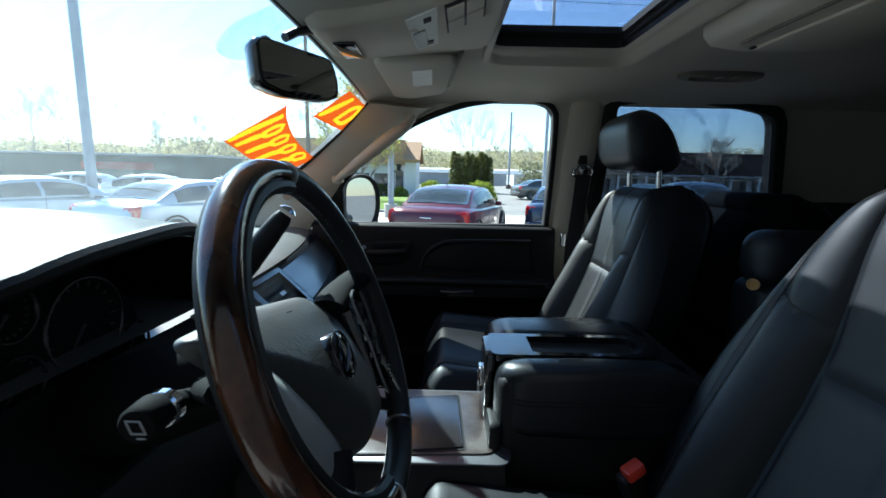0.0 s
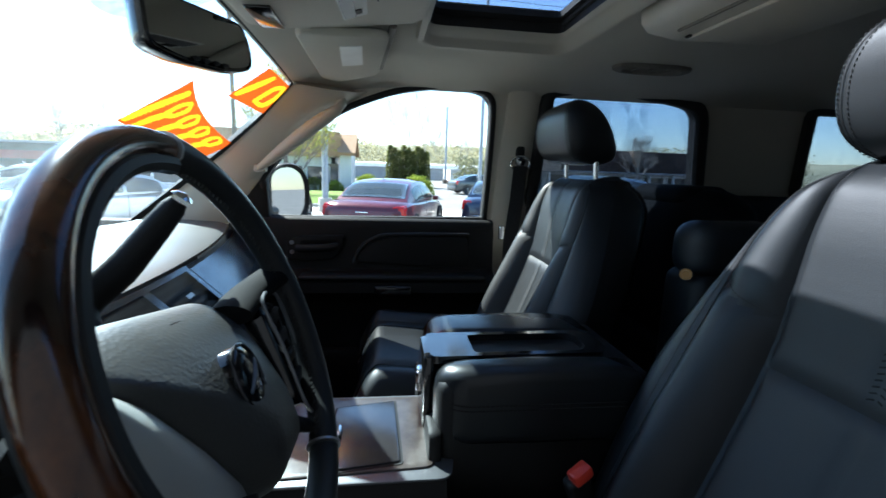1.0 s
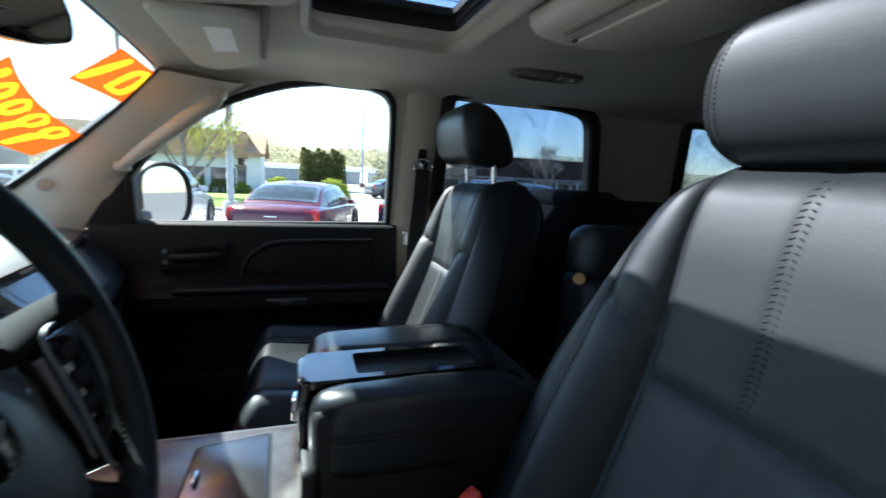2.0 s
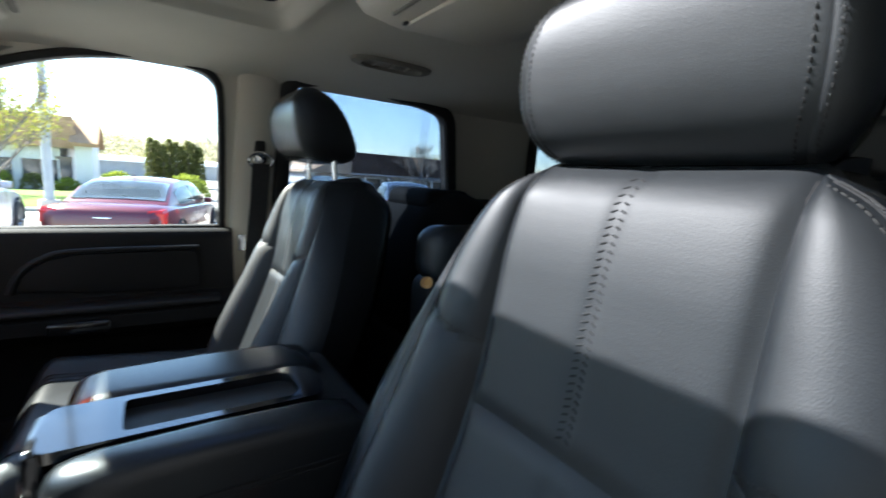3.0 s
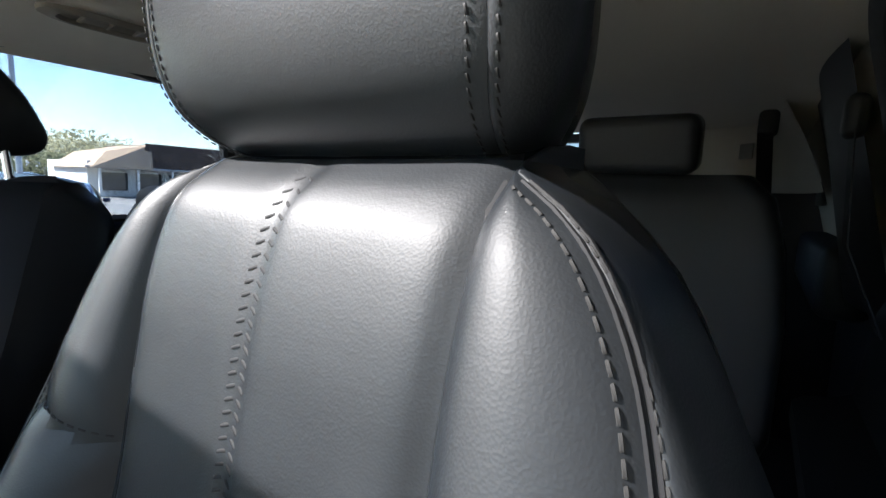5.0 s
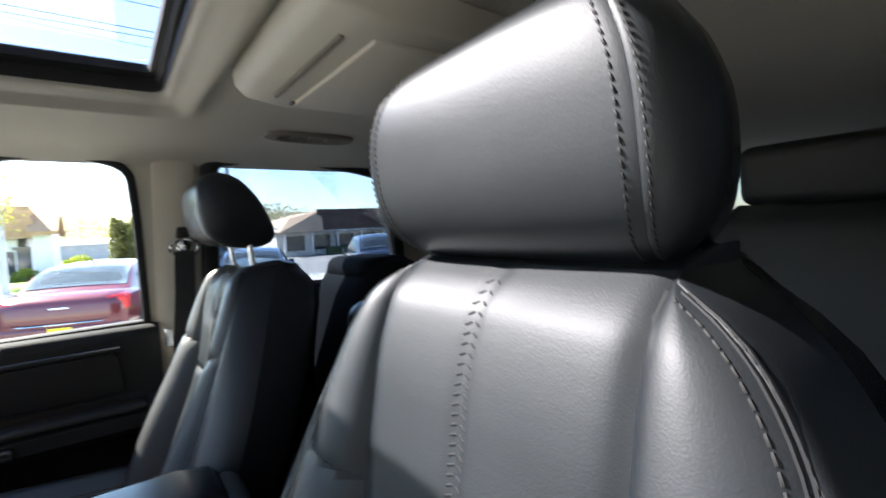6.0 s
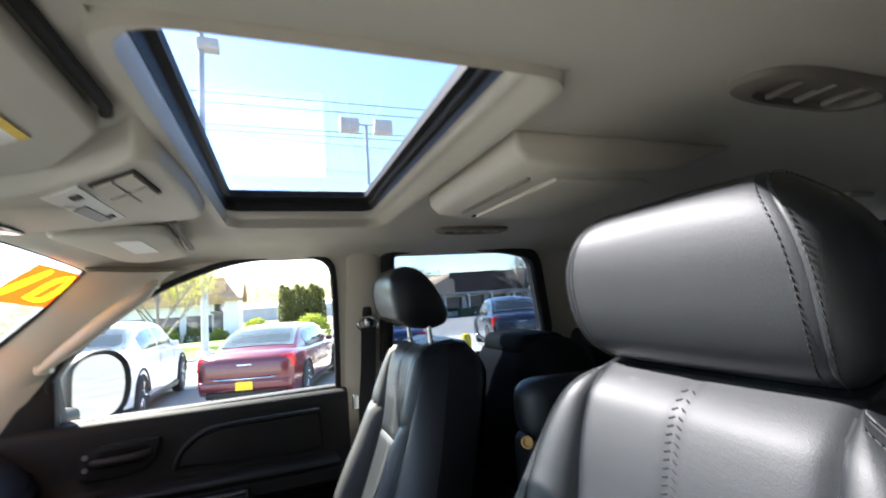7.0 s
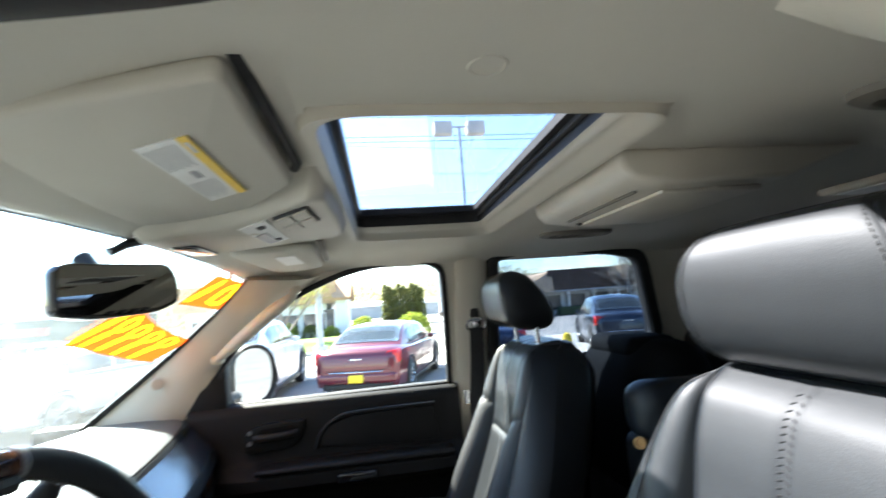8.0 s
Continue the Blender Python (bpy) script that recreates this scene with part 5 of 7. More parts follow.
# ---- consoles ----
low = thing("floor_console", (0.16, 0.87, 0.86), "floor console with a wood veneered lid in a silver frame", "console")
bm = loft([[(x, y, z) for y, z in ((0.735, 0.80), (0.748, 1.06), (0.765, h), (0.975, h), (0.995, 1.06), (1.01, 0.80))] for x, h in ((-0.11, 1.078), (0.0, 1.080), (0.20, 1.084), (0.285, 1.086))])
part("body", bm, SOFT, low, "black console body")
part("frame", prism(rounded([(-0.02, 0.757), (0.292, 0.757), (0.300, 0.80), (0.296, 0.955), (0.285, 0.982), (-0.02, 0.982)], 0.02), "z", 1.084, 1.0885, 0.0015), DULLSILVER, low, "dull silver frame")
part("lid_surround", prism(rounded([(0.0, 0.766), (0.272, 0.780), (0.276, 0.945), (0.268, 0.972), (0.0, 0.972)], 0.018), "z", 1.087, 1.0915, 0.0015), GREYWOOD, low, "glossy burl veneer surround")
part("lid_gap", prism(rounded([(0.118, 0.772), (0.228, 0.786), (0.222, 0.958), (0.120, 0.940)], 0.006), "z", 1.0895, 1.0925), RUBBER, low)
lid = part("lid", prism(rounded([(0.122, 0.776), (0.224, 0.790), (0.218, 0.953), (0.124, 0.936)], 0.005), "z", 1.0915, 1.0952, 0.001), DARKVENEER, low, "glossy dark veneer lid")
part("lid_pull", rbox((0.134, 0.862, 1.0985), (0.006, 0.028, 0.006), 0.0025), CHROME, lid, "chrome lid pull")

arm = thing("centre_console", (0.42, 0.92, 0.70), "black leather armrest console with a gloss black tray", "console")
bm = rbox((0.44, 0.920, 0.955), (0.33, 0.245, 0.50), 0.02, 3)
part("body", bm, PLASTIC, arm, "black console body")
def arm_ring(x, z0, z1, y0, y1, r):
    return [(x, a, b) for a, b in rounded([(y0, z0), (y1, z0), (y1, z1), (y0, z1)], r, 4)]


def lid_half(y0, y1, name, round_corner=0.0):
    rings = [arm_ring(x, z0 - 0.022 * (round_corner > 0), z1, y0 + e + round_corner * max(0.0, (0.325 - x) / 0.053) ** 2.2, y1 - e, r) for x, z0, z1, e, r in
             ((0.272, 1.150, 1.180, 0.010, 0.012), (0.275, 1.140, 1.196, 0.006, 0.014), (0.280, 1.135, 1.207, 0.003, 0.018), (0.288, 1.131, 1.2155, 0.001, 0.022), (0.300, 1.130, 1.2205, 0.0, 0.024), (0.32, 1.128, 1.2235, 0.0, 0.024), (0.42, 1.128, 1.2245, 0.0, 0.018), (0.53, 1.128, 1.223, 0.0, 0.018), (0.565, 1.130, 1.217, 0.0, 0.018), (0.582, 1.135, 1.200, 0.004, 0.016), (0.588, 1.150, 1.180, 0.01, 0.012))]
    part(name, loft(rings), ARMVINYL, arm, "black leather armrest pad", smooth=60)


lid_half(0.788, 0.848, "armrest_pad", 0.034)
lid_half(0.940, 1.052, "armrest_pad")
bm = wall_with_holes(rounded([(0.268, 0.846), (0.536, 0.846), (0.552, 0.870), (0.552, 0.920), (0.536, 0.943), (0.268, 0.943)], 0.015), [rounded([(0.336, 0.858), (0.508, 0.858), (0.520, 0.872), (0.520, 0.918), (0.508, 0.930), (0.336, 0.930)], 0.008)],
                     lambda a, b, d: (a, b, 1.222 + 0.002 * math.sin(min(1, (a - 0.26) * 4)) - d), 0.012)
tray = part("tray", bm, GLOSSBLACK, arm, "gloss black tray surround")
bm = loft([[(x, y, z) for x, y in rounded([(x0, y0), (x1, y0), (x1, y1), (x0, y1)], 0.01)] for x0, x1, y0, y1, z in ((0.330, 0.525, 0.852, 0.936, 1.212), (0.334, 0.521, 0.856, 0.932, 1.212), (0.340, 0.514, 0.862, 0.926, 1.182))], caps=True)
part("tray_well", bm, PLASTIC, tray, "black tray well")
part("tray_front", prism(rounded([(0.852, 1.10), (0.938, 1.10), (0.943, 1.19), (0.938, 1.222), (0.852, 1.222), (0.846, 1.19)], 0.01), "x", 0.258, 0.276, 0.006), GLOSSBLACK, arm, "gloss black console front")
part("latch", rbox((0.256, 0.895, 1.165), (0.012, 0.030, 0.034), 0.005), CHROME, arm, "chrome console latch")
bm = bmesh.new()
for k in range(44):
    x = 0.285 + 0.28 * k / 43
    for zz in (1.172, 1.165):
        if x < 0.325:
            continue
        dash_on(bm, (x, 0.7875, zz), (1, 0, 0), (0, -1, 0.3), 0.0052, 0.002, 0.0012)
for k in range(12):
    x = 0.276 + 0.049 * k / 11
    yy = 0.7875 + 0.034 * ((0.325 - x) / 0.053) ** 2.2
    for zz in (1.172, 1.165):
        dash_on(bm, (x, yy, zz), (1, -0.8 * (0.325 - x) / 0.05, 0), (-(0.325 - x) / 0.05, -1, 0.1), 0.0046, 0.0016, 0.0010)
tagged(part("stitching", bm, THREAD, arm, "grey double stitching round the pad"), kind="stuff")
part("front_face", prism(rounded([(0.80, 0.72), (1.04, 0.72), (1.05, 1.13), (0.79, 1.13)], 0.02), "x", 0.262, 0.282, 0.006), SOFT, arm)

# ---- belt hardware ----
bk = thing("belt_buckle", (0.462, 0.728, 1.06), "seat belt buckle with a red button beside the console", "seat belt")
m = pose(0, 0, 0, 0, -25, 18)
part("housing", rbox((0.462, 0.733, 1.075), (0.034, 0.022, 0.062), 0.007, 3, m), PLASTIC, bk)
part("button", rbox((0.456, 0.726, 1.108), (0.030, 0.020, 0.018), 0.004, 2, m), REDPLASTIC, bk, "red release button")
part("stem", tube([(0.475, 0.735, 1.05), (0.50, 0.735, 0.95)], 0.009, 8), PLASTIC, bk)

belt = thing("seat_belt", (0.624, 1.64, 1.50), "black passenger seat belt hanging from a ring on the pillar", "seat belt")
ya = side_y(1.52, 1) - 0.026
part("height_slider", rbox((0.624, ya, 1.563), (0.030, 0.018, 0.040), 0.006), PLASTIC, belt, "black height adjuster")
part("anchor_ring", tube([(0.624 + 0.030 * math.cos(t), ya - 0.014, 1.522 + 0.022 * math.sin(t)) for t in (2 * math.pi * k / 24 for k in range(24))], 0.0045, 8, closed=True), CHROME, belt, "chrome belt ring")
part("anchor_boss", lathe([(0.0, 0.010), (0.012, 0.008), (0.017, 0.0)], 20, pose(0.624, ya - 0.012, 1.528, 90, 0, 0)), CHROME, belt, "chrome anchor boss")
wide = lambda x, y, z: [(x - 0.023, y, z), (x + 0.023, y, z), (x + 0.023, y - 0.002, z), (x - 0.023, y - 0.002, z)]
part("webbing", loft([wide(0.624, ya - 0.018, 1.514), wide(0.618, ya - 0.016, 1.40), wide(0.606, ya - 0.014, 1.28), wide(0.598, ya - 0.012, 0.80)]), WEB, belt)
part("tongue", rbox((0.576, ya - 0.01, 1.300), (0.018, 0.010, 0.045), 0.003), CHROME, belt, "chrome belt tongue")

belt2 = thing("rear_belt", (1.335, 0.318, 1.45), "black second row seat belt on the rear pillar", "seat belt")
yb = side_y(1.62, -1) + 0.02
part("anchor", rbox((1.36, yb + 0.012, 1.625), (0.045, 0.028, 0.060), 0.014, 4), PLASTIC, belt2)
part("webbing", loft([[(1.36 - 0.022, y, z), (1.36 + 0.022, y, z), (1.36 + 0.022, y + 0.002, z), (1.36 - 0.022, y + 0.002, z)] for y, z in ((yb + 0.012, 1.61), (yb + 0.0, 1.45), (yb - 0.05, 1.33))]), WEB, belt2)
# ---- passenger door trim ----
def door_profile(dy=0.0):
    return [(1.735, 1.330), (1.694, 1.331), (1.680, 1.322), (1.673, 1.300), (1.668, 1.22), (1.662, 1.170), (1.640, 1.158), (1.606, 1.150), (1.592, 1.138), (1.592, 1.108), (1.612, 1.090), (1.655, 1.078), (1.672, 1.055), (1.676, 0.90), (1.680, 0.72), (1.70, 0.64), (1.76, 0.64)]


door = thing("door_1", (0.15, 1.70, 0.64), "closed front passenger door with black trim", "door", kind="structure")
xs2 = [-0.27 + 0.83 * i / 20 for i in range(21)]
def door_shift(x):
    f = max(0.0, (-0.10 - x) / 0.17)
    return [(y + 0.05 * f * (1.17 - z > -0.02) * (z > 1.06) * (z < 1.165) * 1.0, z) for y, z in door_profile()]


part("panel", loft([[(x, y, z) for y, z in door_shift(x)] for x in xs2]), DOORTRIM, door, "black door trim panel", smooth=45)
part("belt_moulding", rbox((0.18, 1.752, 1.322), (0.74, 0.020, 0.014), 0.004), CHROME, door, "bright outer belt moulding")
part("belt_seal", rbox((0.18, 1.728, 1.327), (0.74, 0.016, 0.012), 0.004), RUBBER, door)
insert_line = rounded([(0.105, 1.192), (0.125, 1.232), (0.165, 1.262), (0.225, 1.276), (0.470, 1.280), (0.482, 1.176), (0.30, 1.178)], 0.02, 5)
part("insert", prism(insert_line, "y", 1.655, 1.675, 0.005), DOORTRIM, door, "black padded door insert")
part("insert_trim", tube([(p.x, 1.657, p.y) for p in curve_pts([(0.103, 1.188, 0), (0.122, 1.236, 0), (0.163, 1.269, 0), (0.225, 1.283, 0), (0.474, 1.287, 0)], 6)], 0.0065, 8), SOFT, door, "raised edge of the insert")
bez = part("handle_bezel", prism(rounded([(-0.105, 1.196), (-0.10, 1.262), (-0.05, 1.276), (0.075, 1.280), (0.060, 1.225), (0.030, 1.200)], 0.015, 5), "y", 1.652, 1.676, 0.004), DOORTRIM, door, "black handle bezel")
part("handle_cup", prism(rounded([(-0.070, 1.222), (-0.062, 1.262), (0.050, 1.268), (0.040, 1.226)], 0.012, 5), "y", 1.6505, 1.655, 0.001), MATTEBLACK, bez)
part("door_handle", tube(curve_pts([(-0.075, 1.652, 1.238), (-0.04, 1.640, 1.240), (0.02, 1.640, 1.243), (0.052, 1.652, 1.246)], 5), 0.008, 10, flat=1.3), SOFT, bez, "black inner door handle")
for z in (1.255, 1.225):
    part("switch", lathe([(0.0, 0.004), (0.006, 0.004), (0.007, 0.0)], 14, pose(-0.088, 1.652, z, 90, 0, 0)), SILVER, bez, "small round door switch")
part("armrest_cap", rbox((0.23, 1.624, 1.155), (0.58, 0.075, 0.016), 0.007, 3), SOFT, door, "padded armrest top")
part("pull_cup", rbox((0.228, 1.586, 1.118), (0.115, 0.018, 0.030), 0.007, 3), GLOSSBLACK, door, "dark pull recess")
part("map_pocket", prism(rounded([(-0.10, 0.74), (0.46, 0.74), (0.48, 0.90), (-0.12, 0.90)], 0.03), "y", 1.640, 1.676, 0.010), DOORTRIM, door)
part("mirror_sail", prism([(-0.285, 1.312), (-0.162, 1.312), (-0.168, 1.468), (-0.205, 1.442)], "y", 1.690, 1.722, 0.003), DOORTRIM, door, "black triangular mirror cover")

rdoor = thing("door_2", (1.0, 1.70, 0.64), "closed rear passenger door with black trim", "door", kind="structure")
part("panel", loft([[(x, y, z + 0.045) for y, z in door_profile()] for x in (0.68, 0.9, 1.1, 1.32)]), DOORTRIM, rdoor, smooth=45)
ldoor = thing("door_3", (1.0, 0.17, 0.64), "closed rear door on the driver's side with black trim", "door", kind="structure")
part("panel", loft([[(x, 2 * CY - y, z + 0.045) for y, z in door_profile()] for x in (0.70, 0.9, 1.1, 1.44)]), DOORTRIM, ldoor, smooth=45)

# ---- overhead things ----
def visor(name, outline, z, label, corner=0.03):
    c = (sum(p[0] for p in outline) / len(outline), sum(p[1] for p in outline) / len(outline))
    v = thing(name, (c[0], c[1], z), label, "sun visor", "sun visors")
    part("blade", prism(rounded(outline, corner, 5), "z", z, z + 0.017, 0.006, 3), HEADLINER, v, "cloth covered visor blade", smooth=50)
    return v


v1 = visor("sun_visor", [(-0.035, 0.540), (0.11, 0.494), (0.243, 0.448), (0.237, 0.690), (0.165, 0.800), (0.06, 0.872), (-0.035, 0.892)], 1.738, "beige driver's sun visor folded up with a warning label", 0.014)
def flat_quad(c, z, t=0.0012):
    bm = bmesh.new()
    lo, hi = [bm.verts.new((*p, z)) for p in c], [bm.verts.new((*p, z + t)) for p in c]
    bm.faces.new(lo[::-1])
    bm.faces.new(hi)
    for i in range(len(c)):
        k = (i + 1) % len(c)
        bm.faces.new((lo[i], lo[k], hi[k], hi[i]))
    bmesh.ops.recalc_face_normals(bm, faces=bm.faces)
    return bm


def on_quad(c, a, b):
    p0, p1, p2, p3 = (Vector((*p, 0)) for p in c)
    q = p0.lerp(p1, a).lerp(p3.lerp(p2, a), b)
    return (q.x, q.y)


LQ = [(0.134, 0.566), (0.187, 0.536), (0.184, 0.702), (0.132, 0.744)]
lab = part("warning_label", flat_quad(LQ, 1.7362), LABELWHITE, v1, "white printed warning label", smooth=0)
part("label_band", flat_quad([on_quad(LQ, 0.80, 0), on_quad(LQ, 1.0, 0), on_quad(LQ, 1.0, 1), on_quad(LQ, 0.80, 1)], 1.7356), LABELYELLOW, lab, "yellow band of the label", smooth=0)
bm = flat_quad([on_quad(LQ, 0.38, 0.42), on_quad(LQ, 0.52, 0.42), on_quad(LQ, 0.52, 0.54), on_quad(LQ, 0.38, 0.54)], 1.7356)
part("label_picture", bm, PRINT, lab, smooth=0)
bms = []
for k in range(9):
    a = 0.06 + 0.072 * k
    bms.append(flat_quad([on_quad(LQ, a, 0.60), on_quad(LQ, a + 0.022, 0.60), on_quad(LQ, a + 0.022, 0.95 - 0.04 * (k % 3)), on_quad(LQ, a, 0.95 - 0.04 * (k % 3))], 1.7357))
    bms.append(flat_quad([on_quad(LQ, a, 0.05), on_quad(LQ, a + 0.022, 0.05), on_quad(LQ, a + 0.022, 0.36 - 0.03 * (k % 2)), on_quad(LQ, a, 0.36 - 0.03 * (k % 2))], 1.7357))
bms.append(flat_quad([on_quad(LQ, 0.86, 0.06), on_quad(LQ, 0.93, 0.06), on_quad(LQ, 0.93, 0.2), on_quad(LQ, 0.86, 0.2)], 1.7352))
for b in bms:
    part("label_line", b, GREYPRINT, lab, smooth=0)
# a dark rod gives the shade along the visor's edge
part("visor_edge_gap", tube([(0.248, 0.452, 1.756), (0.245, 0.672, 1.756), (0.240, 0.690, 1.756)], 0.0055, 8, flat=0.8), RUBBER, v1, "dark rod standing for the shade beside the visor")
part("clip", rbox((0.03, 0.885, 1.745), (0.045, 0.014, 0.014), 0.005), BEIGE, v1)
part("clip", rbox((0.085, 0.865, 1.745), (0.020, 0.012, 0.012), 0.004), BEIGE, v1)
v1.location += Vector((-0.003, 0.012, 0.009))
v2 = visor("sun_visor", [(0.034, 1.100), (0.028, 1.510), (0.075, 1.545), (0.178, 1.428), (0.205, 1.090)], 1.722, "beige passenger sun visor folded up with a pale label")
VQ = [(0.108, 1.165), (0.152, 1.150), (0.146, 1.310), (0.098, 1.335)]
part("warning_label", flat_quad(VQ, 1.7205), LABELWHITE, v2, "pale printed label", smooth=0)
# shade at this visor's edge, put in as a dark beige rod
part("visor_edge_gap", tube([(0.210, 1.095, 1.745), (0.184, 1.430, 1.742)], 0.007, 8, flat=0.7), BEIGEDARK, v2)
part("clip", rbox((0.045, 1.092, 1.735), (0.05, 0.012, 0.012), 0.004), BEIGE, v2)

ohc = thing("overhead_console", (0.11, 0.95, 1.72), "beige overhead console with map lamps and switches", "overhead console")
out = [(-0.035, 0.915), (0.02, 0.905), (0.12, 0.862), (0.20, 0.800), (0.245, 0.752), (0.262, 0.762), (0.266, 0.90), (0.262, 1.04), (0.245, 1.065), (0.14, 1.085), (0.02, 1.10), (-0.035, 1.085)]
ring0 = rounded(out, 0.02, 4)
oc_x, oc_y = sum(p[0] for p in ring0) / len(ring0), sum(p[1] for p in ring0) / len(ring0)
def mound(grow, z, blend):
    pts = []
    for a, b in ring0:
        d = Vector((a - oc_x, b - oc_y))
        a2, b2 = a + d.x / d.length * grow * (0.35 if a < 0.0 or a > 0.22 else 1.0), b + d.y / d.length * grow * (1.0 if b < 0.95 else 0.25)
        flat = 1.731 + 0.012 * max(0.0, (a - 0.08) / 0.18) - 0.006 * max(0.0, (0.05 - a) / 0.1)
        pts.append((a2, b2, flat * (1 - blend) + (ceil_z(a2, b2) + 0.004) * blend + z))
    return pts


part("body", loft([mound(0.042, 0.0, 1.0), mound(0.030, 0.0, 0.80), mound(0.018, 0.0, 0.45), mound(0.008, 0.0, 0.18), mound(0.0, 0.0, 0.04), mound(-0.008, 0.0, 0.0), mound(-0.03, 0.0, 0.0), mound(-0.08, 0.0, 0.0)]), BEIGE, ohc, smooth=60)
LAMPQ = [(0.120, 0.885), (0.170, 0.840), (0.168, 1.010), (0.128, 1.042)]
def console_z(x):
    return 1.731 + 0.012 * max(0.0, (x - 0.08) / 0.18)


def on_console(c, drop, thick):
    bm = bmesh.new()
    lo, hi = [bm.verts.new((a, b, console_z(a) - drop)) for a, b in c], [bm.verts.new((a, b, console_z(a) - drop + thick)) for a, b in c]
    bm.faces.new(lo[::-1])
    bm.faces.new(hi)
    for i in range(len(c)):
        k = (i + 1) % len(c)
        bm.faces.new((lo[i], lo[k], hi[k], hi[i]))
    bmesh.ops.recalc_face_normals(bm, faces=bm.faces)
    return bm


lamp = part("map_lamp", on_console(LAMPQ, 0.002, 0.004), LABELWHITE, ohc, "pale map lamp panel", smooth=0)
part("lamp_lens", on_console([on_quad(LAMPQ, 0.08, 0.45), on_quad(LAMPQ, 0.55, 0.40), on_quad(LAMPQ, 0.55, 0.95), on_quad(LAMPQ, 0.08, 0.95)], 0.0035, 0.003), DULLSILVER, lamp, "grey lamp lens", smooth=0)
for b in (0.12, 0.80):
    part("lamp_button", on_console([on_quad(LAMPQ, 0.55, b), on_quad(LAMPQ, 0.80, b), on_quad(LAMPQ, 0.80, b + 0.10), on_quad(LAMPQ, 0.55, b + 0.10)], 0.004, 0.003), PLASTIC, lamp, "black lamp button", smooth=0)
SWITCHQ = [(0.180, 0.838), (0.236, 0.785), (0.240, 0.880), (0.184, 0.955)]
part("switch_panel", on_console(SWITCHQ, 0.0022, 0.004), PLASTIC, ohc, "dark gap round the switches", smooth=0)
for a0, a1, b0, b1 in ((0.06, 0.48, 0.06, 0.46), (0.06, 0.48, 0.54, 0.94), (0.54, 0.95, 0.06, 0.46), (0.54, 0.95, 0.54, 0.94)):
    part("switch", on_console([on_quad(SWITCHQ, a0, b0), on_quad(SWITCHQ, a1, b0), on_quad(SWITCHQ, a1, b1), on_quad(SWITCHQ, a0, b1)], 0.005, 0.004), BEIGE, ohc, smooth=0)
part("sensor_window", rbox((0.005, 1.03, 1.7255), (0.04, 0.10, 0.008), 0.003), GLOSSBLACK, ohc, "black sensor window")

dvd = thing("rear_screen", (0.88, 0.86, 1.73), "beige overhead screen unit for the rear seats, folded up", "screen unit")
bm = prism([(0.626, 1.776), (0.630, 1.750), (0.644, 1.736), (0.70, 1.728), (0.86, 1.732), (0.99, 1.776)], "y", 0.690, 1.005, 0.008, 3)
part("housing", bm, BEIGE, dvd, smooth=50)
part("screen_lid", rbox((0.775, 0.848, 1.7275), (0.15, 0.25, 0.008), 0.003), BEIGE, dvd)
part("slot", rbox((0.672, 0.848, 1.7310), (0.006, 0.22, 0.005), 0.002), BEIGEDARK, dvd, "dark slot")
part("button_row", rbox((0.72, 0.968, 1.7275), (0.05, 0.014, 0.005), 0.002), PLASTIC, dvd)

def oval_vent(x, y, s, sx, sy, name, label, mat, lift=0.010):
    o = thing(name, (x, y, ceil_z(x, y) - 0.01), label, "vent", "ceiling vents")
    ring = [(x + sx * math.copysign(abs(math.cos(t)) ** 0.6, math.cos(t)), y + sy * math.copysign(abs(math.sin(t)) ** 0.8, math.sin(t))) for t in (2 * math.pi * k / 32 for k in range(32))]
    rows = [[(a, b, ceil_z(a, b) + 0.002) for a, b in ring]] + [[(x + (a - x) * k, y + (b - y) * k, ceil_z(a, b) - h) for a, b in ring] for k, h in ((0.98, lift * 0.7), (0.9, lift), (0.75, lift), (0.70, lift * 0.3), (0.02, lift * 0.3))]
    part("bezel", loft(rows), mat, o, smooth=40)
    for k in (-1, 0, 1):
        part("slat", rbox((x + sx * 0.4 * k, y, ceil_z(x, y) - lift * 0.5), (0.008, sy * 1.2, 0.006), 0.002), mat, o)
    return o


oval_vent(0.865, 1.345, 1, 0.105, 0.034, "ceiling_vent", "brown grey oval vent in the headliner over the rear door", BEIGEDARK)
oval_vent(0.865, 0.52, 1, 0.105, 0.034, "ceiling_vent", "brown grey oval vent in the headliner over the rear door", BEIGEDARK)
capz = ceil_z(0.408, 0.485)
structure("ceiling_plug", lathe([(0.0, -0.0012), (0.0115, -0.0012), (0.0122, -0.0022), (0.0140, -0.0022), (0.0150, 0.001)], 24, Matrix.Translation((0.408, 0.478, capz))), HEADLINER, "round beige plug in the headliner", "plug")
for x, y in ((1.30, 0.62), (1.75, 0.70)):
    dl = thing("dome_lamp", (x, y + 0.3, ceil_z(x, y + 0.3) - 0.01), "beige ceiling lamp with a pale lens", "lamp", "ceiling lamps")
    part("bezel", rbox((x, y + 0.3, ceil_z(x, y + 0.3) - 0.006), (0.10, 0.16, 0.018), 0.008), BEIGE, dl)
    part("lens", rbox((x, y + 0.3, ceil_z(x, y + 0.3) - 0.014), (0.07, 0.11, 0.008), 0.003), LABELWHITE, dl)
gh = thing("roof_handle", (0.93, 0.34, 1.70), "beige roof grab handle over the rear door", "grab handle")
part("grip", tube(curve_pts([(0.80, 0.292, 1.742), (0.83, 0.318, 1.716), (0.95, 0.322, 1.708), (1.07, 0.318, 1.716), (1.10, 0.292, 1.742)], 6), 0.011, 10), BEIGE, gh)
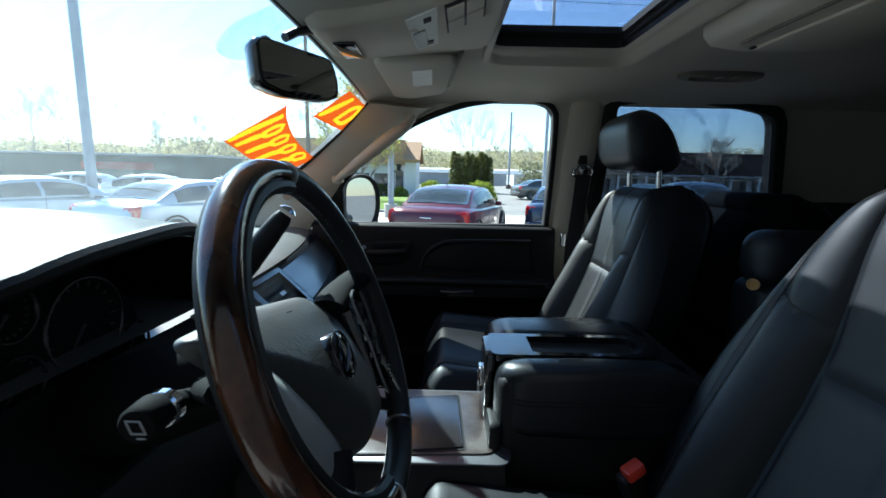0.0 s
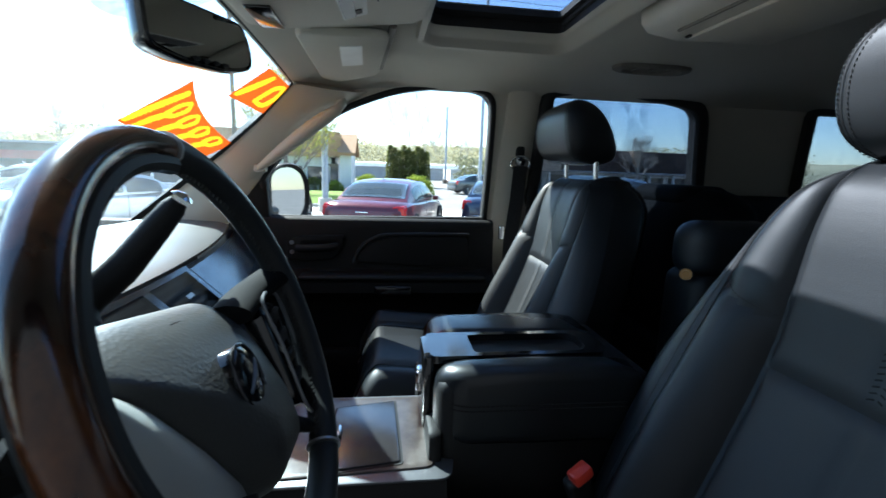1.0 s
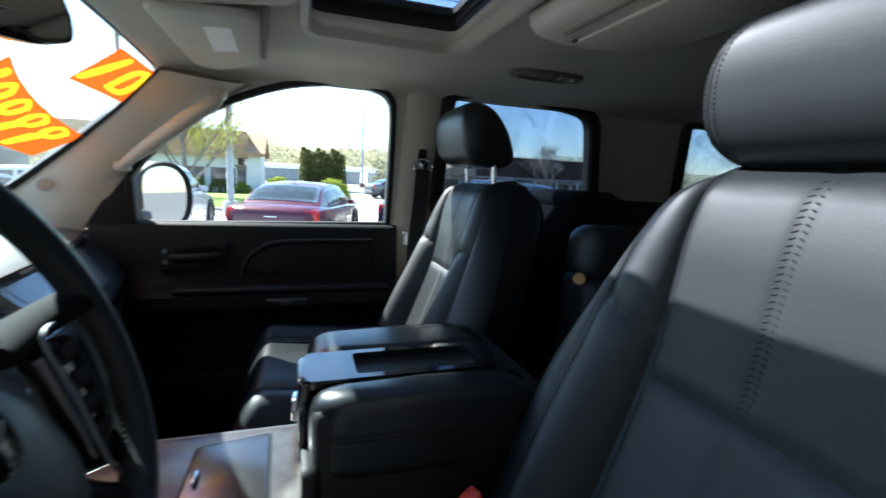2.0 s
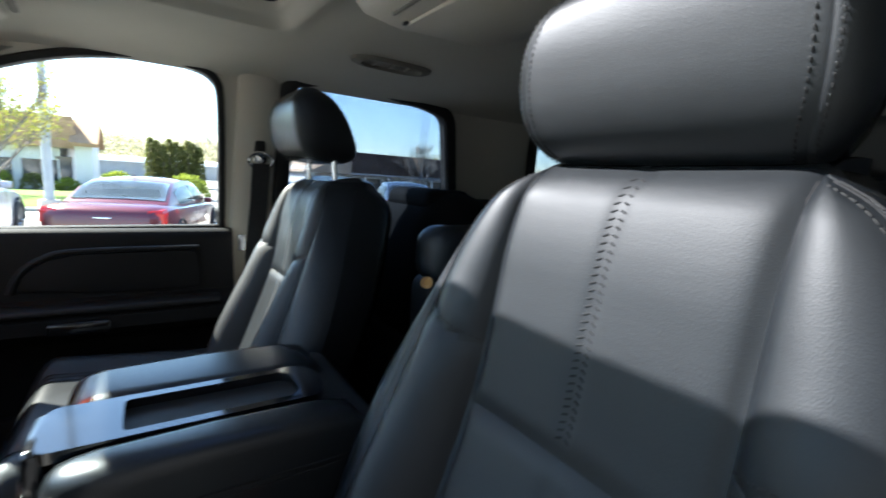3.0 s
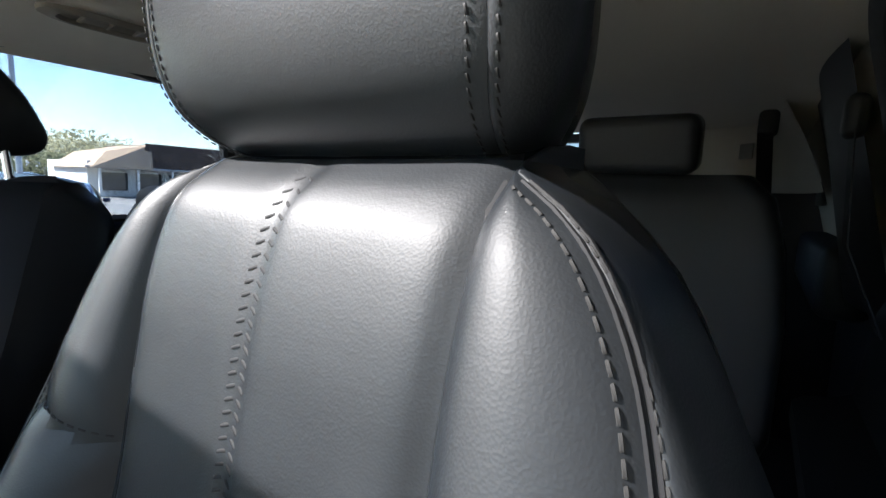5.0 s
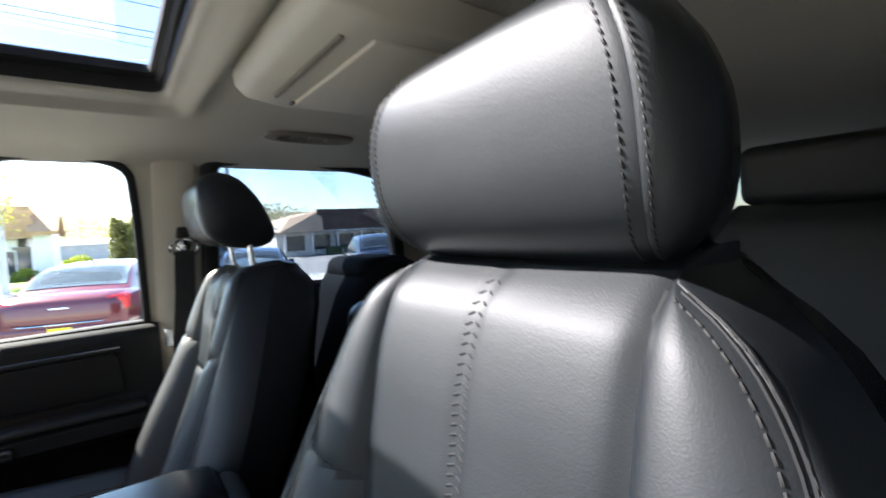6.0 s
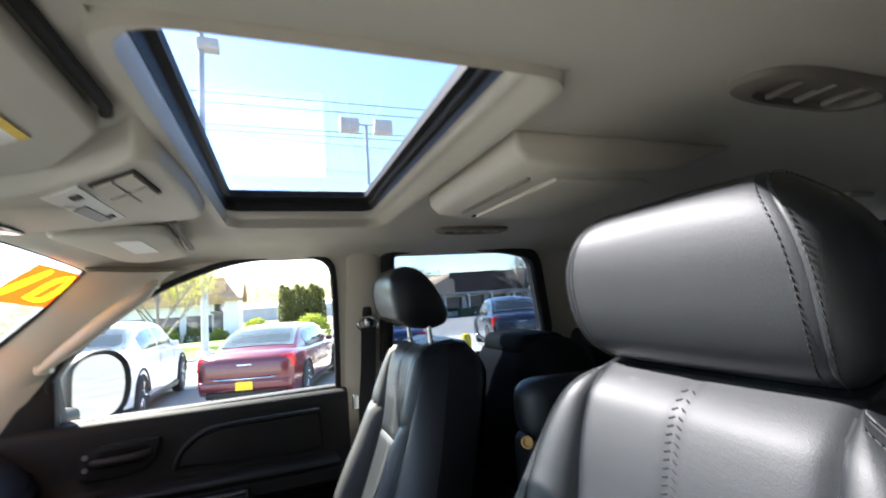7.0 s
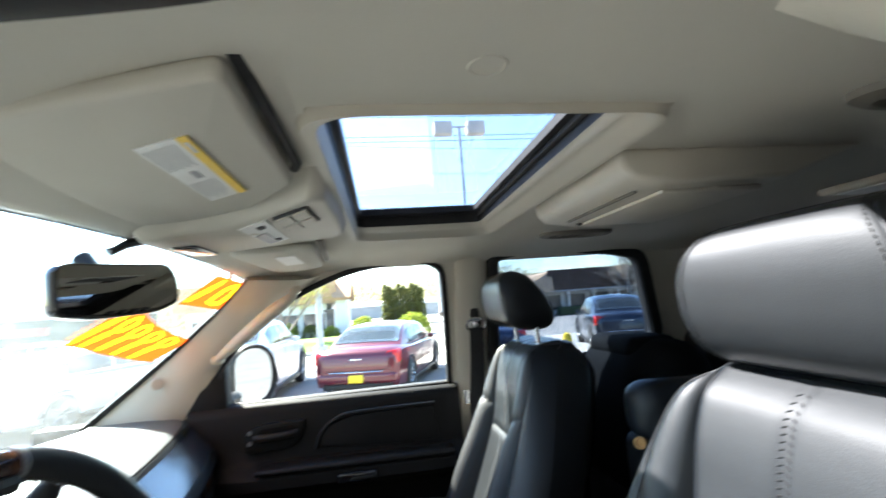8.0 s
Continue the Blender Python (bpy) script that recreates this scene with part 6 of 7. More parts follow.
tb = structure("trim_box", rbox((2.30, side_y(1.50, -1) + 0.015, 1.545), (0.13, 0.02, 0.085), 0.008), BEIGEDARK, "brown grey cover on the rear side trim", "cover")
structure("trim_ledge", rbox((2.10, side_y(1.30, -1) + 0.05, 1.34), (0.7, 0.10, 0.16), 0.03), PLASTIC, "black ledge along the rear side", "trim")
structure("trim_ledge_passenger", rbox((1.95, side_y(1.30, 1) - 0.06, 1.36), (1.1, 0.12, 0.16), 0.03), PLASTIC, "black ledge along the rear side", "trim")

# ---- mirrors ----
mir = thing("rear_view_mirror", (-0.04, 0.90, 1.60), "black rear view mirror on a stalk at the windscreen", "mirror")
mm = Matrix.Translation((-0.048, 0.900, 1.656)) @ Matrix(((0.96, 0.28, 0.0), (-0.28, 0.96, 0.0), (0.0, 0.0, 1.0))).to_4x4() @ pose(0, 0, 0, 4, -8, 0)
def in_mirror(bm):
    bmesh.ops.transform(bm, matrix=mm, verts=bm.verts)
    return bm


mo = rounded([(-0.108, -0.030), (-0.100, 0.036), (0.098, 0.036), (0.110, 0.006), (0.104, -0.028), (0.055, -0.040), (-0.055, -0.040)], 0.016, 5)
part("housing", in_mirror(loft([[(d, a * k, b * k) for a, b in mo] for d, k in ((-0.034, 0.45), (-0.030, 0.72), (-0.018, 0.93), (-0.004, 1.0), (0.006, 1.0), (0.009, 0.975), (0.009, 0.95), (0.006, 0.945))])), GLOSSBLACK, mir, "black mirror housing", smooth=50)
part("mirror_glass", in_mirror(prism([(a * 0.95, b * 0.92 + 0.003) for a, b in mo], "x", 0.0065, 0.008)), DIMMIRROR, mir, "dimmed mirror glass", smooth=0)
for k in range(4):
    part("button", in_mirror(rbox((0.010, -0.03 + 0.02 * k, -0.033), (0.004, 0.010, 0.005), 0.001)), PLASTIC, mir)
part("stalk", tube(curve_pts([(-0.072, 0.905, 1.672), (-0.095, 0.912, 1.690), (-0.110, 0.918, 1.706)], 4), 0.014, 10), PLASTIC, mir)
part("wire_cover", tube([(-0.075, 0.92, 1.715), (-0.06, 0.935, 1.728), (-0.02, 0.94, 1.736)], 0.012, 8, flat=0.6), PLASTIC, mir)

om = thing("door_mirror", (-0.13, 2.0, 1.28), "black door mirror on the passenger side", "mirror")
nm_ = Vector((0.80, -0.58, 0.034)).normalized()
ms, mu = Vector((0, 0, 1)).cross(nm_).normalized(), nm_.cross(Vector((0, 0, 1)).cross(nm_).normalized())
oc = Vector((-0.165, 1.985, 1.385))
oline = [(p.x, p.y) for p in curve_pts([(-0.088, -0.070, 0), (-0.094, 0.0, 0), (-0.086, 0.072, 0), (-0.040, 0.106, 0), (0.030, 0.106, 0), (0.078, 0.066, 0), (0.092, 0.0, 0), (0.078, -0.066, 0), (0.034, -0.104, 0), (-0.036, -0.106, 0)], 5, closed=True)]
def op(a, b, c):
    return oc + ms * a * 0.9 + mu * b * 0.9 + nm_ * c


part("housing", loft([[op(a * k, b * k, d) for a, b in oline] for d, k in ((-0.10, 0.35), (-0.085, 0.66), (-0.05, 0.98), (-0.01, 1.12), (0.014, 1.15), (0.022, 1.10), (0.006, 0.97))]), PLASTIC, om, "black mirror housing", smooth=50)
part("mirror_glass", loft([[op(a, b, 0.005) for a, b in oline], [op(a, b, 0.008) for a, b in oline]]), MIRROR, om, "mirror glass", smooth=0)
part("arm", tube([op(-0.08, -0.09, -0.03), (-0.20, 1.86, 1.33), (-0.215, 1.76, 1.335)], [0.03, 0.03, 0.04], 12, flat=0.7), PLASTIC, om)

# ---- outside: ground and lot ----
cabin = set(scene.collection.objects)
bm = bmesh.new()
bmesh.ops.create_grid(bm, x_segments=40, y_segments=40, size=1500)
structure("ground", bm, ASPHALT, "sunlit worn asphalt lot reaching to the horizon", "ground", smooth=0)
def slab(name, x0, x1, y0, y1, h, mat, label, cat, r=0.04):
    return structure(name, rbox(((x0 + x1) / 2, (y0 + y1) / 2, h / 2), (x1 - x0, y1 - y0, h), r, 2), mat, label, cat)


slab("kerb", -40, -0.2, 20.2, 31.0, 0.13, CONCRETE, "pale concrete kerb round a planted island", "kerb")
slab("lawn", -39.8, -0.4, 20.4, 30.8, 0.16, GRASS, "mown spring grass on the island", "lawn")
slab("road", -60, 60, 13.2, 20.0, 0.012, CONCRETE, "pale driveway across the lot", "road", 0.0)
for k in range(7):
    x = -12.2 + 3.35 * k
    bm = loft([[(x, 6.3, 0.0), (x + 0.1, 6.3, 0.0), (x + 0.1, 6.3, 0.008), (x, 6.3, 0.008)], [(x + 1.35, 11.8, 0.0), (x + 1.45, 11.8, 0.0), (x + 1.45, 11.8, 0.008), (x + 1.35, 11.8, 0.008)]])
    structure("bay_line", bm, PAINTWHITE, "worn white parking bay line", "road marking", smooth=0)

# ---- parked cars ----
TYRE = material("tyre rubber", (0.02, 0.02, 0.02), 0.85, colour2=(0.03, 0.03, 0.03), scale=20, bump=0.3, bump_scale=60)
ALLOY = material("alloy rim", (0.55, 0.56, 0.58), 0.25, metal=0.9, colour2=(0.5, 0.51, 0.53), scale=20)
TAIL = material("red tail lamp", (0.62, 0.015, 0.012), 0.12, colour2=(0.5, 0.01, 0.01), scale=30, coat=0.5)
CARGLASS = material("car window glass", (0.07, 0.088, 0.088), 0.04, spec=1.0, colour2=(0.085, 0.10, 0.10), scale=3, coat=1.0)
PLATE = material("yellow paper plate", (0.85, 0.62, 0.03), 0.6, colour2=(0.8, 0.56, 0.03), scale=30)
def paint(name, c, metal=0.25):
    return material(name, c, 0.28, metal=metal, colour2=tuple(k * 0.92 for k in c), scale=3, coat=0.9, grain=0.04, grain_scale=700)


def car_ring(y, hw, z0, z1, crown):
    """Half outlines of the lower body, mirrored."""
    half = [(hw * 0.80, z0), (hw * 0.95, z0 + 0.03), (hw, z0 + 0.20), (hw, z1 - 0.22), (hw * 0.975, z1 - 0.07), (hw * 0.90, z1 - 0.012), (hw * 0.6, z1 + crown * 0.7), (0, z1 + crown)]
    return [(x, y, z) for x, z in half] + [(-x, y, z) for x, z in half[-2::-1]]


def sedan(pos, heading, mat, label, plate=True, tall=1.0):
    car = thing("parked_car", (pos[0], pos[1], 0.012), label, "car", "parked cars")
    car.rotation_euler = (0, 0, -radians(heading))
    car.scale = (1.0, 1.0, tall)
    L = 4.95
    st = [(0.0, 0.72, 0.42, 0.86, 0.0), (0.03, 0.82, 0.33, 0.93, 0.01), (0.10, 0.895, 0.27, 0.985, 0.02), (0.35, 0.93, 0.24, 1.035, 0.025), (0.75, 0.94, 0.22, 1.045, 0.02), (1.3, 0.945, 0.20, 1.02, 0.01), (2.2, 0.945, 0.20, 1.0, 0.0), (3.1, 0.945, 0.20, 0.98, 0.0),
          (3.6, 0.935, 0.21, 0.945, 0.04), (4.3, 0.92, 0.22, 0.87, 0.05), (4.7, 0.87, 0.24, 0.78, 0.04), (4.90, 0.76, 0.32, 0.66, 0.02), (L, 0.66, 0.40, 0.56, 0.0)]
    body = part("body", loft([car_ring(*s) for s in st]), mat, car, smooth=35, local=True)
    cab = [(0.62, 0.80, 1.045, 0.02), (1.05, 0.74, 1.30, 0.03), (1.45, 0.685, 1.435, 0.035), (2.0, 0.665, 1.475, 0.035), (2.5, 0.675, 1.470, 0.035), (2.9, 0.70, 1.40, 0.03), (3.35, 0.76, 1.19, 0.02), (3.72, 0.82, 0.98, 0.0)]
    def cab_ring(y, hw, z, c):
        base = 1.0
        b = interp(y, [(0.62, 0.84), (1.3, 0.88), (3.0, 0.88), (3.72, 0.84)])
        lo = min(z - 0.005, base)
        half = [(b, lo), (b * 0.985, lo + (z - lo) * 0.3), (hw + (b - hw) * 0.22, lo + (z - lo) * 0.80), (hw, z - 0.02 * (z > 1.1)), (hw * 0.6, z + c * 0.6), (0, z + c)]
        return [(x, y, q) for x, q in half] + [(-x, y, q) for x, q in half[-2::-1]]
    part("roof", loft([cab_ring(*s) for s in cab]), mat, car, smooth=35, local=True)
    def on_cab(y, sgn, up, off=0.006):
        hw, z = interp(y, [(a[0], a[1]) for a in cab]), interp(y, [(a[0], a[2]) for a in cab])
        b = interp(y, [(0.62, 0.84), (1.3, 0.88), (3.0, 0.88), (3.72, 0.84)])
        lo = min(z - 0.005, 1.0)
        xb = b * (1 - 0.015 * min(1, up / 0.3)) if up < 0.3 else (b * 0.985) + ((hw + (b - hw) * 0.22) - b * 0.985) * (up - 0.3) / 0.5
        return (sgn * (xb + off), y, lo + (z - lo) * up)
    for sgn in (-1, 1):
        for y0, y1 in ((1.08, 2.02), (2.10, 3.10)):
            f = lambda u, v: on_cab(y0 + (y1 - y0) * u, sgn, 0.10 + 0.68 * v)
            part("side_window", sheet(f, 6, 3, 0.004), CARGLASS, car, smooth=40, local=True)
        part("door_gap", rbox((sgn * 0.946, 2.06, 0.62), (0.004, 0.012, 0.72)), RUBBER, body, local=True)
        part("door_gap", rbox((sgn * 0.946, 3.16, 0.60), (0.004, 0.012, 0.66)), RUBBER, body, local=True)
        for y in (1.95, 3.0):
            part("handle", rbox((sgn * 0.952, y - 0.12, 0.83), (0.014, 0.16, 0.024), 0.006), mat, body, local=True)
        mi = part("door_mirror", rbox((sgn * 0.98, 3.05, 1.02), (0.16, 0.09, 0.11), 0.03), mat, car, local=True)
        tl = part("tail_lamp", loft([[(sgn * a, y, z) for a, y, z in r] for r in (((0.60, 0.02, 0.74), (0.90, 0.07, 0.74), (0.915, 0.16, 0.76), (0.60, 0.12, 0.74)), ((0.62, 0.02, 0.90), (0.885, 0.06, 0.93), (0.91, 0.22, 0.96), (0.62, 0.14, 0.9)), ((0.66, 0.05, 0.965), (0.86, 0.10, 0.985), (0.88, 0.24, 1.0), (0.66, 0.16, 0.97)))]), TAIL, car, "red tail lamp", smooth=30, local=True)
        part("reflector", rbox((sgn * 0.68, 0.012, 0.44), (0.22, 0.02, 0.035), 0.006), TAIL, car, "red reflector", local=True)
        part("exhaust", tube([(sgn * 0.55, 0.02, 0.27), (sgn * 0.55, 0.20, 0.27)], 0.045, 12, flat=0.7), CHROME, car, local=True)
        part("sill", rbox((sgn * 0.93, 2.4, 0.24), (0.05, 2.3, 0.09), 0.02), PLASTIC, car, local=True)
        for y in (0.95, 3.95):
            wh = part("wheel", lathe([(0.20, -0.10), (0.30, -0.115), (0.345, -0.09), (0.355, 0.0), (0.345, 0.09), (0.30, 0.115), (0.235, 0.10)], 28, Matrix.Translation((sgn * 0.85, y, 0.355)) @ pose(0, 0, 0, 0, 90, 0)), TYRE, car, "black tyre", local=True)
            part("rim", lathe([(0.0, 0.075), (0.05, 0.08), (0.06, 0.06), (0.20, 0.07), (0.235, 0.10), (0.24, 0.06)], 28, Matrix.Translation((sgn * 0.85, y, 0.355)) @ pose(0, 0, 0, 0, 90 * sgn, 0)), ALLOY, wh, "alloy rim", local=True)
            bms = []
            for k in range(5):
                a = 2 * math.pi * k / 5
                bms.append(tube([(sgn * 0.938, y + 0.05 * math.cos(a), 0.355 + 0.05 * math.sin(a)), (sgn * 0.945, y + 0.22 * math.cos(a), 0.355 + 0.22 * math.sin(a))], [0.030, 0.022], 6, flat=0.5))
            part("spokes", join(*bms), ALLOY, wh, local=True)
            part("wheel_arch", tube([(sgn * 0.945, y + 0.40 * math.cos(t), 0.36 + 0.40 * math.sin(t)) for t in (math.pi * k / 16 for k in range(17))], 0.022, 8), PLASTIC, body, local=True)
    f = lambda u, v: (lambda y, hw: ((2 * u - 1) * hw, y, interp(y, [(a[0], a[2]) for a in cab]) + 0.012 + interp(y, [(a[0], a[3]) for a in cab]) * (1 - (2 * u - 1) ** 2)))(0.70 + 0.62 * v, 0.93 * interp(0.70 + 0.62 * v, [(a[0], a[1]) for a in cab]))
    part("rear_window", sheet(f, 10, 6, 0.004), CARGLASS, car, "dark rear window", smooth=40, local=True)
    f = lambda u, v: (lambda y, hw: ((2 * u - 1) * hw, y, interp(y, [(a[0], a[2]) for a in cab]) + 0.012 + interp(y, [(a[0], a[3]) for a in cab]) * (1 - (2 * u - 1) ** 2)))(2.92 + 0.72 * v, 0.93 * interp(2.92 + 0.72 * v, [(a[0], a[1]) for a in cab]))
    part("windscreen", sheet(f, 10, 6, 0.004), CARGLASS, car, "windscreen", smooth=40, local=True)
    part("boot_gap", tube(curve_pts([(-0.60, 0.03, 0.70), (-0.58, -0.004, 0.62), (0.0, -0.012, 0.60), (0.58, -0.004, 0.62), (0.60, 0.03, 0.70)], 6), 0.006, 6), RUBBER, body, local=True)
    part("bumper", rbox((0, 0.06, 0.46), (1.70, 0.16, 0.22), 0.07, 4), mat, car, "painted rear bumper", local=True)
    part("bumper_trim", tube([(-0.80, 0.05, 0.585), (-0.40, -0.018, 0.585), (0.40, -0.018, 0.585), (0.80, 0.05, 0.585)], 0.012, 8), CHROME, car, "chrome bumper strip", local=True)
    part("lower_valance", rbox((0, 0.08, 0.30), (1.45, 0.14, 0.12), 0.03), PLASTIC, car, local=True)
    part("badge", rbox((0, -0.006, 0.835), (0.26, 0.02, 0.028), 0.008), CHROME, car, "chrome badge shape", local=True)
    part("aerial", tube([(0.0, 1.55, 1.47), (0.0, 1.45, 1.55)], 0.012, 6), mat, car, local=True)
    if plate:
        part("number_plate", rbox((0, -0.028, 0.455), (0.31, 0.012, 0.155), 0.004), PLATE, car, "plain yellow plate", local=True)
    part("headlamp", rbox((-0.62, 4.72, 0.66), (0.36, 0.22, 0.13), 0.05), CHROME, car, local=True)
    part("headlamp", rbox((0.62, 4.72, 0.66), (0.36, 0.22, 0.13), 0.05), CHROME, car, local=True)
    return car


sedan((-0.27, 9.55), 17, paint("dark red paint", (0.11, 0.004, 0.012)), "dark red sedan with chrome trim and yellow plate, parked")
sedan((3.10, 11.7), 17, paint("navy paint", (0.012, 0.022, 0.06)), "navy blue sedan parked in the lot")
sedan((7.30, 12.3), 17, paint("dark slate paint", (0.030, 0.038, 0.055)), "dark slate estate car with yellow plate, parked", True, 1.13)
sedan((-2.98, 9.15), 2, paint("white paint", (0.86, 0.86, 0.86), 0.0), "tall white car parked in the lot", False, 1.19)
sedan((-6.75, 8.9), 17, paint("silver blue paint", (0.42, 0.47, 0.52), 0.5), "pale silver sedan parked in the lot", False)
sedan((-10.7, 8.8), 17, paint("pale grey paint", (0.52, 0.55, 0.57), 0.4), "pale grey sedan parked in the lot", False)
sedan((5.2, 34.0), 75, paint("dark grey paint", (0.06, 0.065, 0.07), 0.4), "dark grey car parked far off beside the hedge", False)
for x, y in ((-9.5, 16.0), (-13.5, 17.0), (-17.5, 18.5), (-14.0, 10.5)):
    sedan((x, y), 70, paint("white paint", (0.72, 0.73, 0.74), 0.1), "white car parked in the far row", False)

# the lot and its cars stand at the level of the asphalt
for ob in list(scene.collection.objects):
    if ob not in cabin and ob.parent is None:
        ob.location.z += GROUND

# ---- poles, lamps and cables ----
def pole(name, x, y, h, r, label):
    p = thing(name, (x, y, GROUND), label, "lamp post" if "lamp" in name else "pole")
    part("shaft", tube([(x, y, GROUND), (x, y, h)], [r, r * 0.8], 14), GALV, p)
    part("base", lathe([(r * 2.2, 0.0), (r * 2.2, 0.5), (r * 2.0, 0.55), (0.0, 0.55)], 16, Matrix.Translation((x, y, GROUND))), CONCRETE, p, "concrete base")
    return p


lp = pole("street_lamp", 4.40, 20.0, 9.75, 0.085, "tall grey lot lamp with two square heads")
for dx in (-0.78, 0.78):
    part("lamp_head", rbox((4.40 + dx, 20.0, 9.65), (0.86, 0.50, 0.62), 0.05, 2), LAMPGREY, lp, "square grey lamp housing")
    part("arm", tube([(4.40, 20.0, 9.72), (4.40 + dx, 20.0, 9.80)], 0.05, 8), LAMPGREY, lp)
lp2 = pole("street_lamp", -2.08, 18.0, 12.0, 0.12, "tall grey lot lamp with one square head")
part("lamp_head", rbox((-1.85, 18.0, 11.6), (0.75, 0.55, 0.40), 0.05, 2), LAMPGREY, lp2, "square grey lamp housing")
part("finial", tube([(-2.08, 18.0, 12.0), (-2.08, 18.0, 12.6)], [0.10, 0.05], 8), LAMPGREY, lp2)
sp = pole("sign_pole", -9.27, 12.0, 9.0, 0.13, "thick pale blue grey sign pole")
part("sign_box", rbox((-11.0, 12.2, 6.35), (2.2, 0.35, 1.2), 0.06), LABELWHITE, sp, "white sign box seen from behind")
up = pole("utility_pole", 8.2, 60.0, 9.6, 0.16, "dark wooden utility pole")
WOODPOLE = material("weathered pole wood", (0.10, 0.08, 0.065), 0.9, colour2=(0.14, 0.115, 0.09), scale=4, stretch=(1, 1, 0.1))
up.children[0].data.materials[0] = WOODPOLE
for px, py, zs, far in ((44.0, 20.5, (10.95, 10.55, 9.62, 9.42), -40.0), (50.0, 33.0, (14.0, 12.0), -10.0)):
    line = thing("utility_pole", (px, py, GROUND), "weathered wooden utility pole carrying black overhead cables", "pole", "cable poles")
    for x in (px, far):
        part("shaft", tube([(x, py, GROUND), (x, py, max(zs) + 0.7)], [0.16, 0.11], 10), WOODPOLE, line)
    for k, z in enumerate(zs):
        mid, half = (px + far) / 2, (px - far) / 2
        sag = 0.32 if py < 25 else 1.2
        part("cable", tube([(mid + half * (i / 7 - 1), py + 0.12 * k, z - sag * (1 - (i / 7 - 1) ** 2) + 0.3) for i in range(15)], 0.018, 5), WIRE, line, "thin black overhead cable")

# ---- buildings ----
built = set(scene.collection.objects)
SHAKE = material("orange brown roof shakes", (0.47, 0.29, 0.16), 0.85, colour2=(0.37, 0.21, 0.11), scale=6, vary=0.18, bump=0.4, bump_scale=30)
DARKROOF = material("dark brown roof shakes", (0.075, 0.048, 0.034), 0.9, colour2=(0.05, 0.034, 0.026), scale=5, vary=0.2, bump=0.4, bump_scale=30)
WHITEWALL = material("white painted wall", (0.70, 0.69, 0.66), 0.8, colour2=(0.62, 0.61, 0.58), scale=1.5)
GREYWALL = material("grey wall", (0.36, 0.37, 0.38), 0.8, colour2=(0.30, 0.31, 0.32), scale=1.2)
DARKGLASS = material("shop window glass", (0.03, 0.035, 0.04), 0.08, spec=0.7, colour2=(0.045, 0.05, 0.055), scale=1)
TAN = material("tan fascia", (0.44, 0.31, 0.20), 0.8, colour2=(0.38, 0.26, 0.17), scale=2)
PALESTONE = material("pale metal cladding", (0.62, 0.63, 0.63), 0.7, colour2=(0.55, 0.56, 0.56), scale=1.0)


def shingles(parent, x0, x1, y, z0, z1, lean, mat, rows, cols):
    """Courses of shakes on a steep roof face that leans back."""
    w = (x1 - x0) / cols
    h = (z1 - z0) / rows
    bm = rbox((0, 0, 0), (w * 0.96, 0.05, h * 1.15), 0.0)
    me = bpy.data.meshes.new("shake")
    bm.to_mesh(me)
    bm.free()
    me.materials.append(mat)
    o = base_of(parent)
    for r in range(rows):
        for c in range(cols):
            ob = new("shake", me)
            ob.parent = parent
            z = z0 + h * (r + 0.5)
            ob.location = Vector((x0 + w * (c + 0.5 + 0.25 * (r % 2) - 0.12), y + lean * (z - z0) - 0.03, z)) - o + Vector((0, 0, GROUND))
            ob.rotation_euler = (-math.atan(lean) + radians(4), 0, radians(random.uniform(-1.2, 1.2)))


# restaurant with a mansard roof
ba = thing("restaurant", (-8.0, 36.0, 0.0), "low white building with an orange brown shake mansard roof", "building")
part("wall", rbox((-8.5, 38.5, 1.33), (9.6, 9.0, 2.66), 0.02), WHITEWALL, ba, "white painted walls")
bm = loft([[(-14.0, 33.6, 2.5), (-3.0, 33.6, 2.5), (-3.0, 43.0, 2.5), (-14.0, 43.0, 2.5)], [(-13.7, 34.1, 4.2), (-3.25, 34.1, 4.2), (-3.25, 42.5, 4.2), (-13.7, 42.5, 4.2)]])
rf = part("roof", bm, SHAKE, ba, "orange brown shake roof", smooth=0)
part("fascia", rbox((-8.5, 33.62, 2.48), (11.0, 0.12, 0.16), 0.02), TAN, ba)
gw = part("end_wall", prism([(33.4, 0.0), (37.5, 0.0), (37.5, 2.7), (35.6, 3.7), (33.4, 2.6)], "x", -3.0, -2.2), WHITEWALL, ba, "white gabled end wall", smooth=0)
part("end_roof", prism([(33.0, 2.55), (35.6, 3.95), (38.2, 2.55), (38.2, 2.75), (35.6, 4.2), (33.0, 2.75)], "x", -3.2, -1.9), SHAKE, ba, smooth=0)
for k in range(5):
    wv = part("window", rbox((-12.2 + 1.9 * k, 33.96, 1.05), (1.55, 0.08, 1.35), 0.02), DARKGLASS, ba, "dark shop window", smooth=0)
    part("frame", join(rbox((-12.2 + 1.9 * k, 33.93, 1.75), (1.65, 0.06, 0.07)), rbox((-12.2 + 1.9 * k, 33.93, 0.36), (1.65, 0.06, 0.07)), rbox((-13.0 + 1.9 * k, 33.93, 1.05), (0.07, 0.06, 1.4)), rbox((-11.4 + 1.9 * k, 33.93, 1.05), (0.07, 0.06, 1.4))), WHITEWALL, wv, smooth=0)
part("door", rbox((-3.55, 33.97, 1.0), (0.75, 0.06, 1.9), 0.02), DARKGLASS, ba, smooth=0)

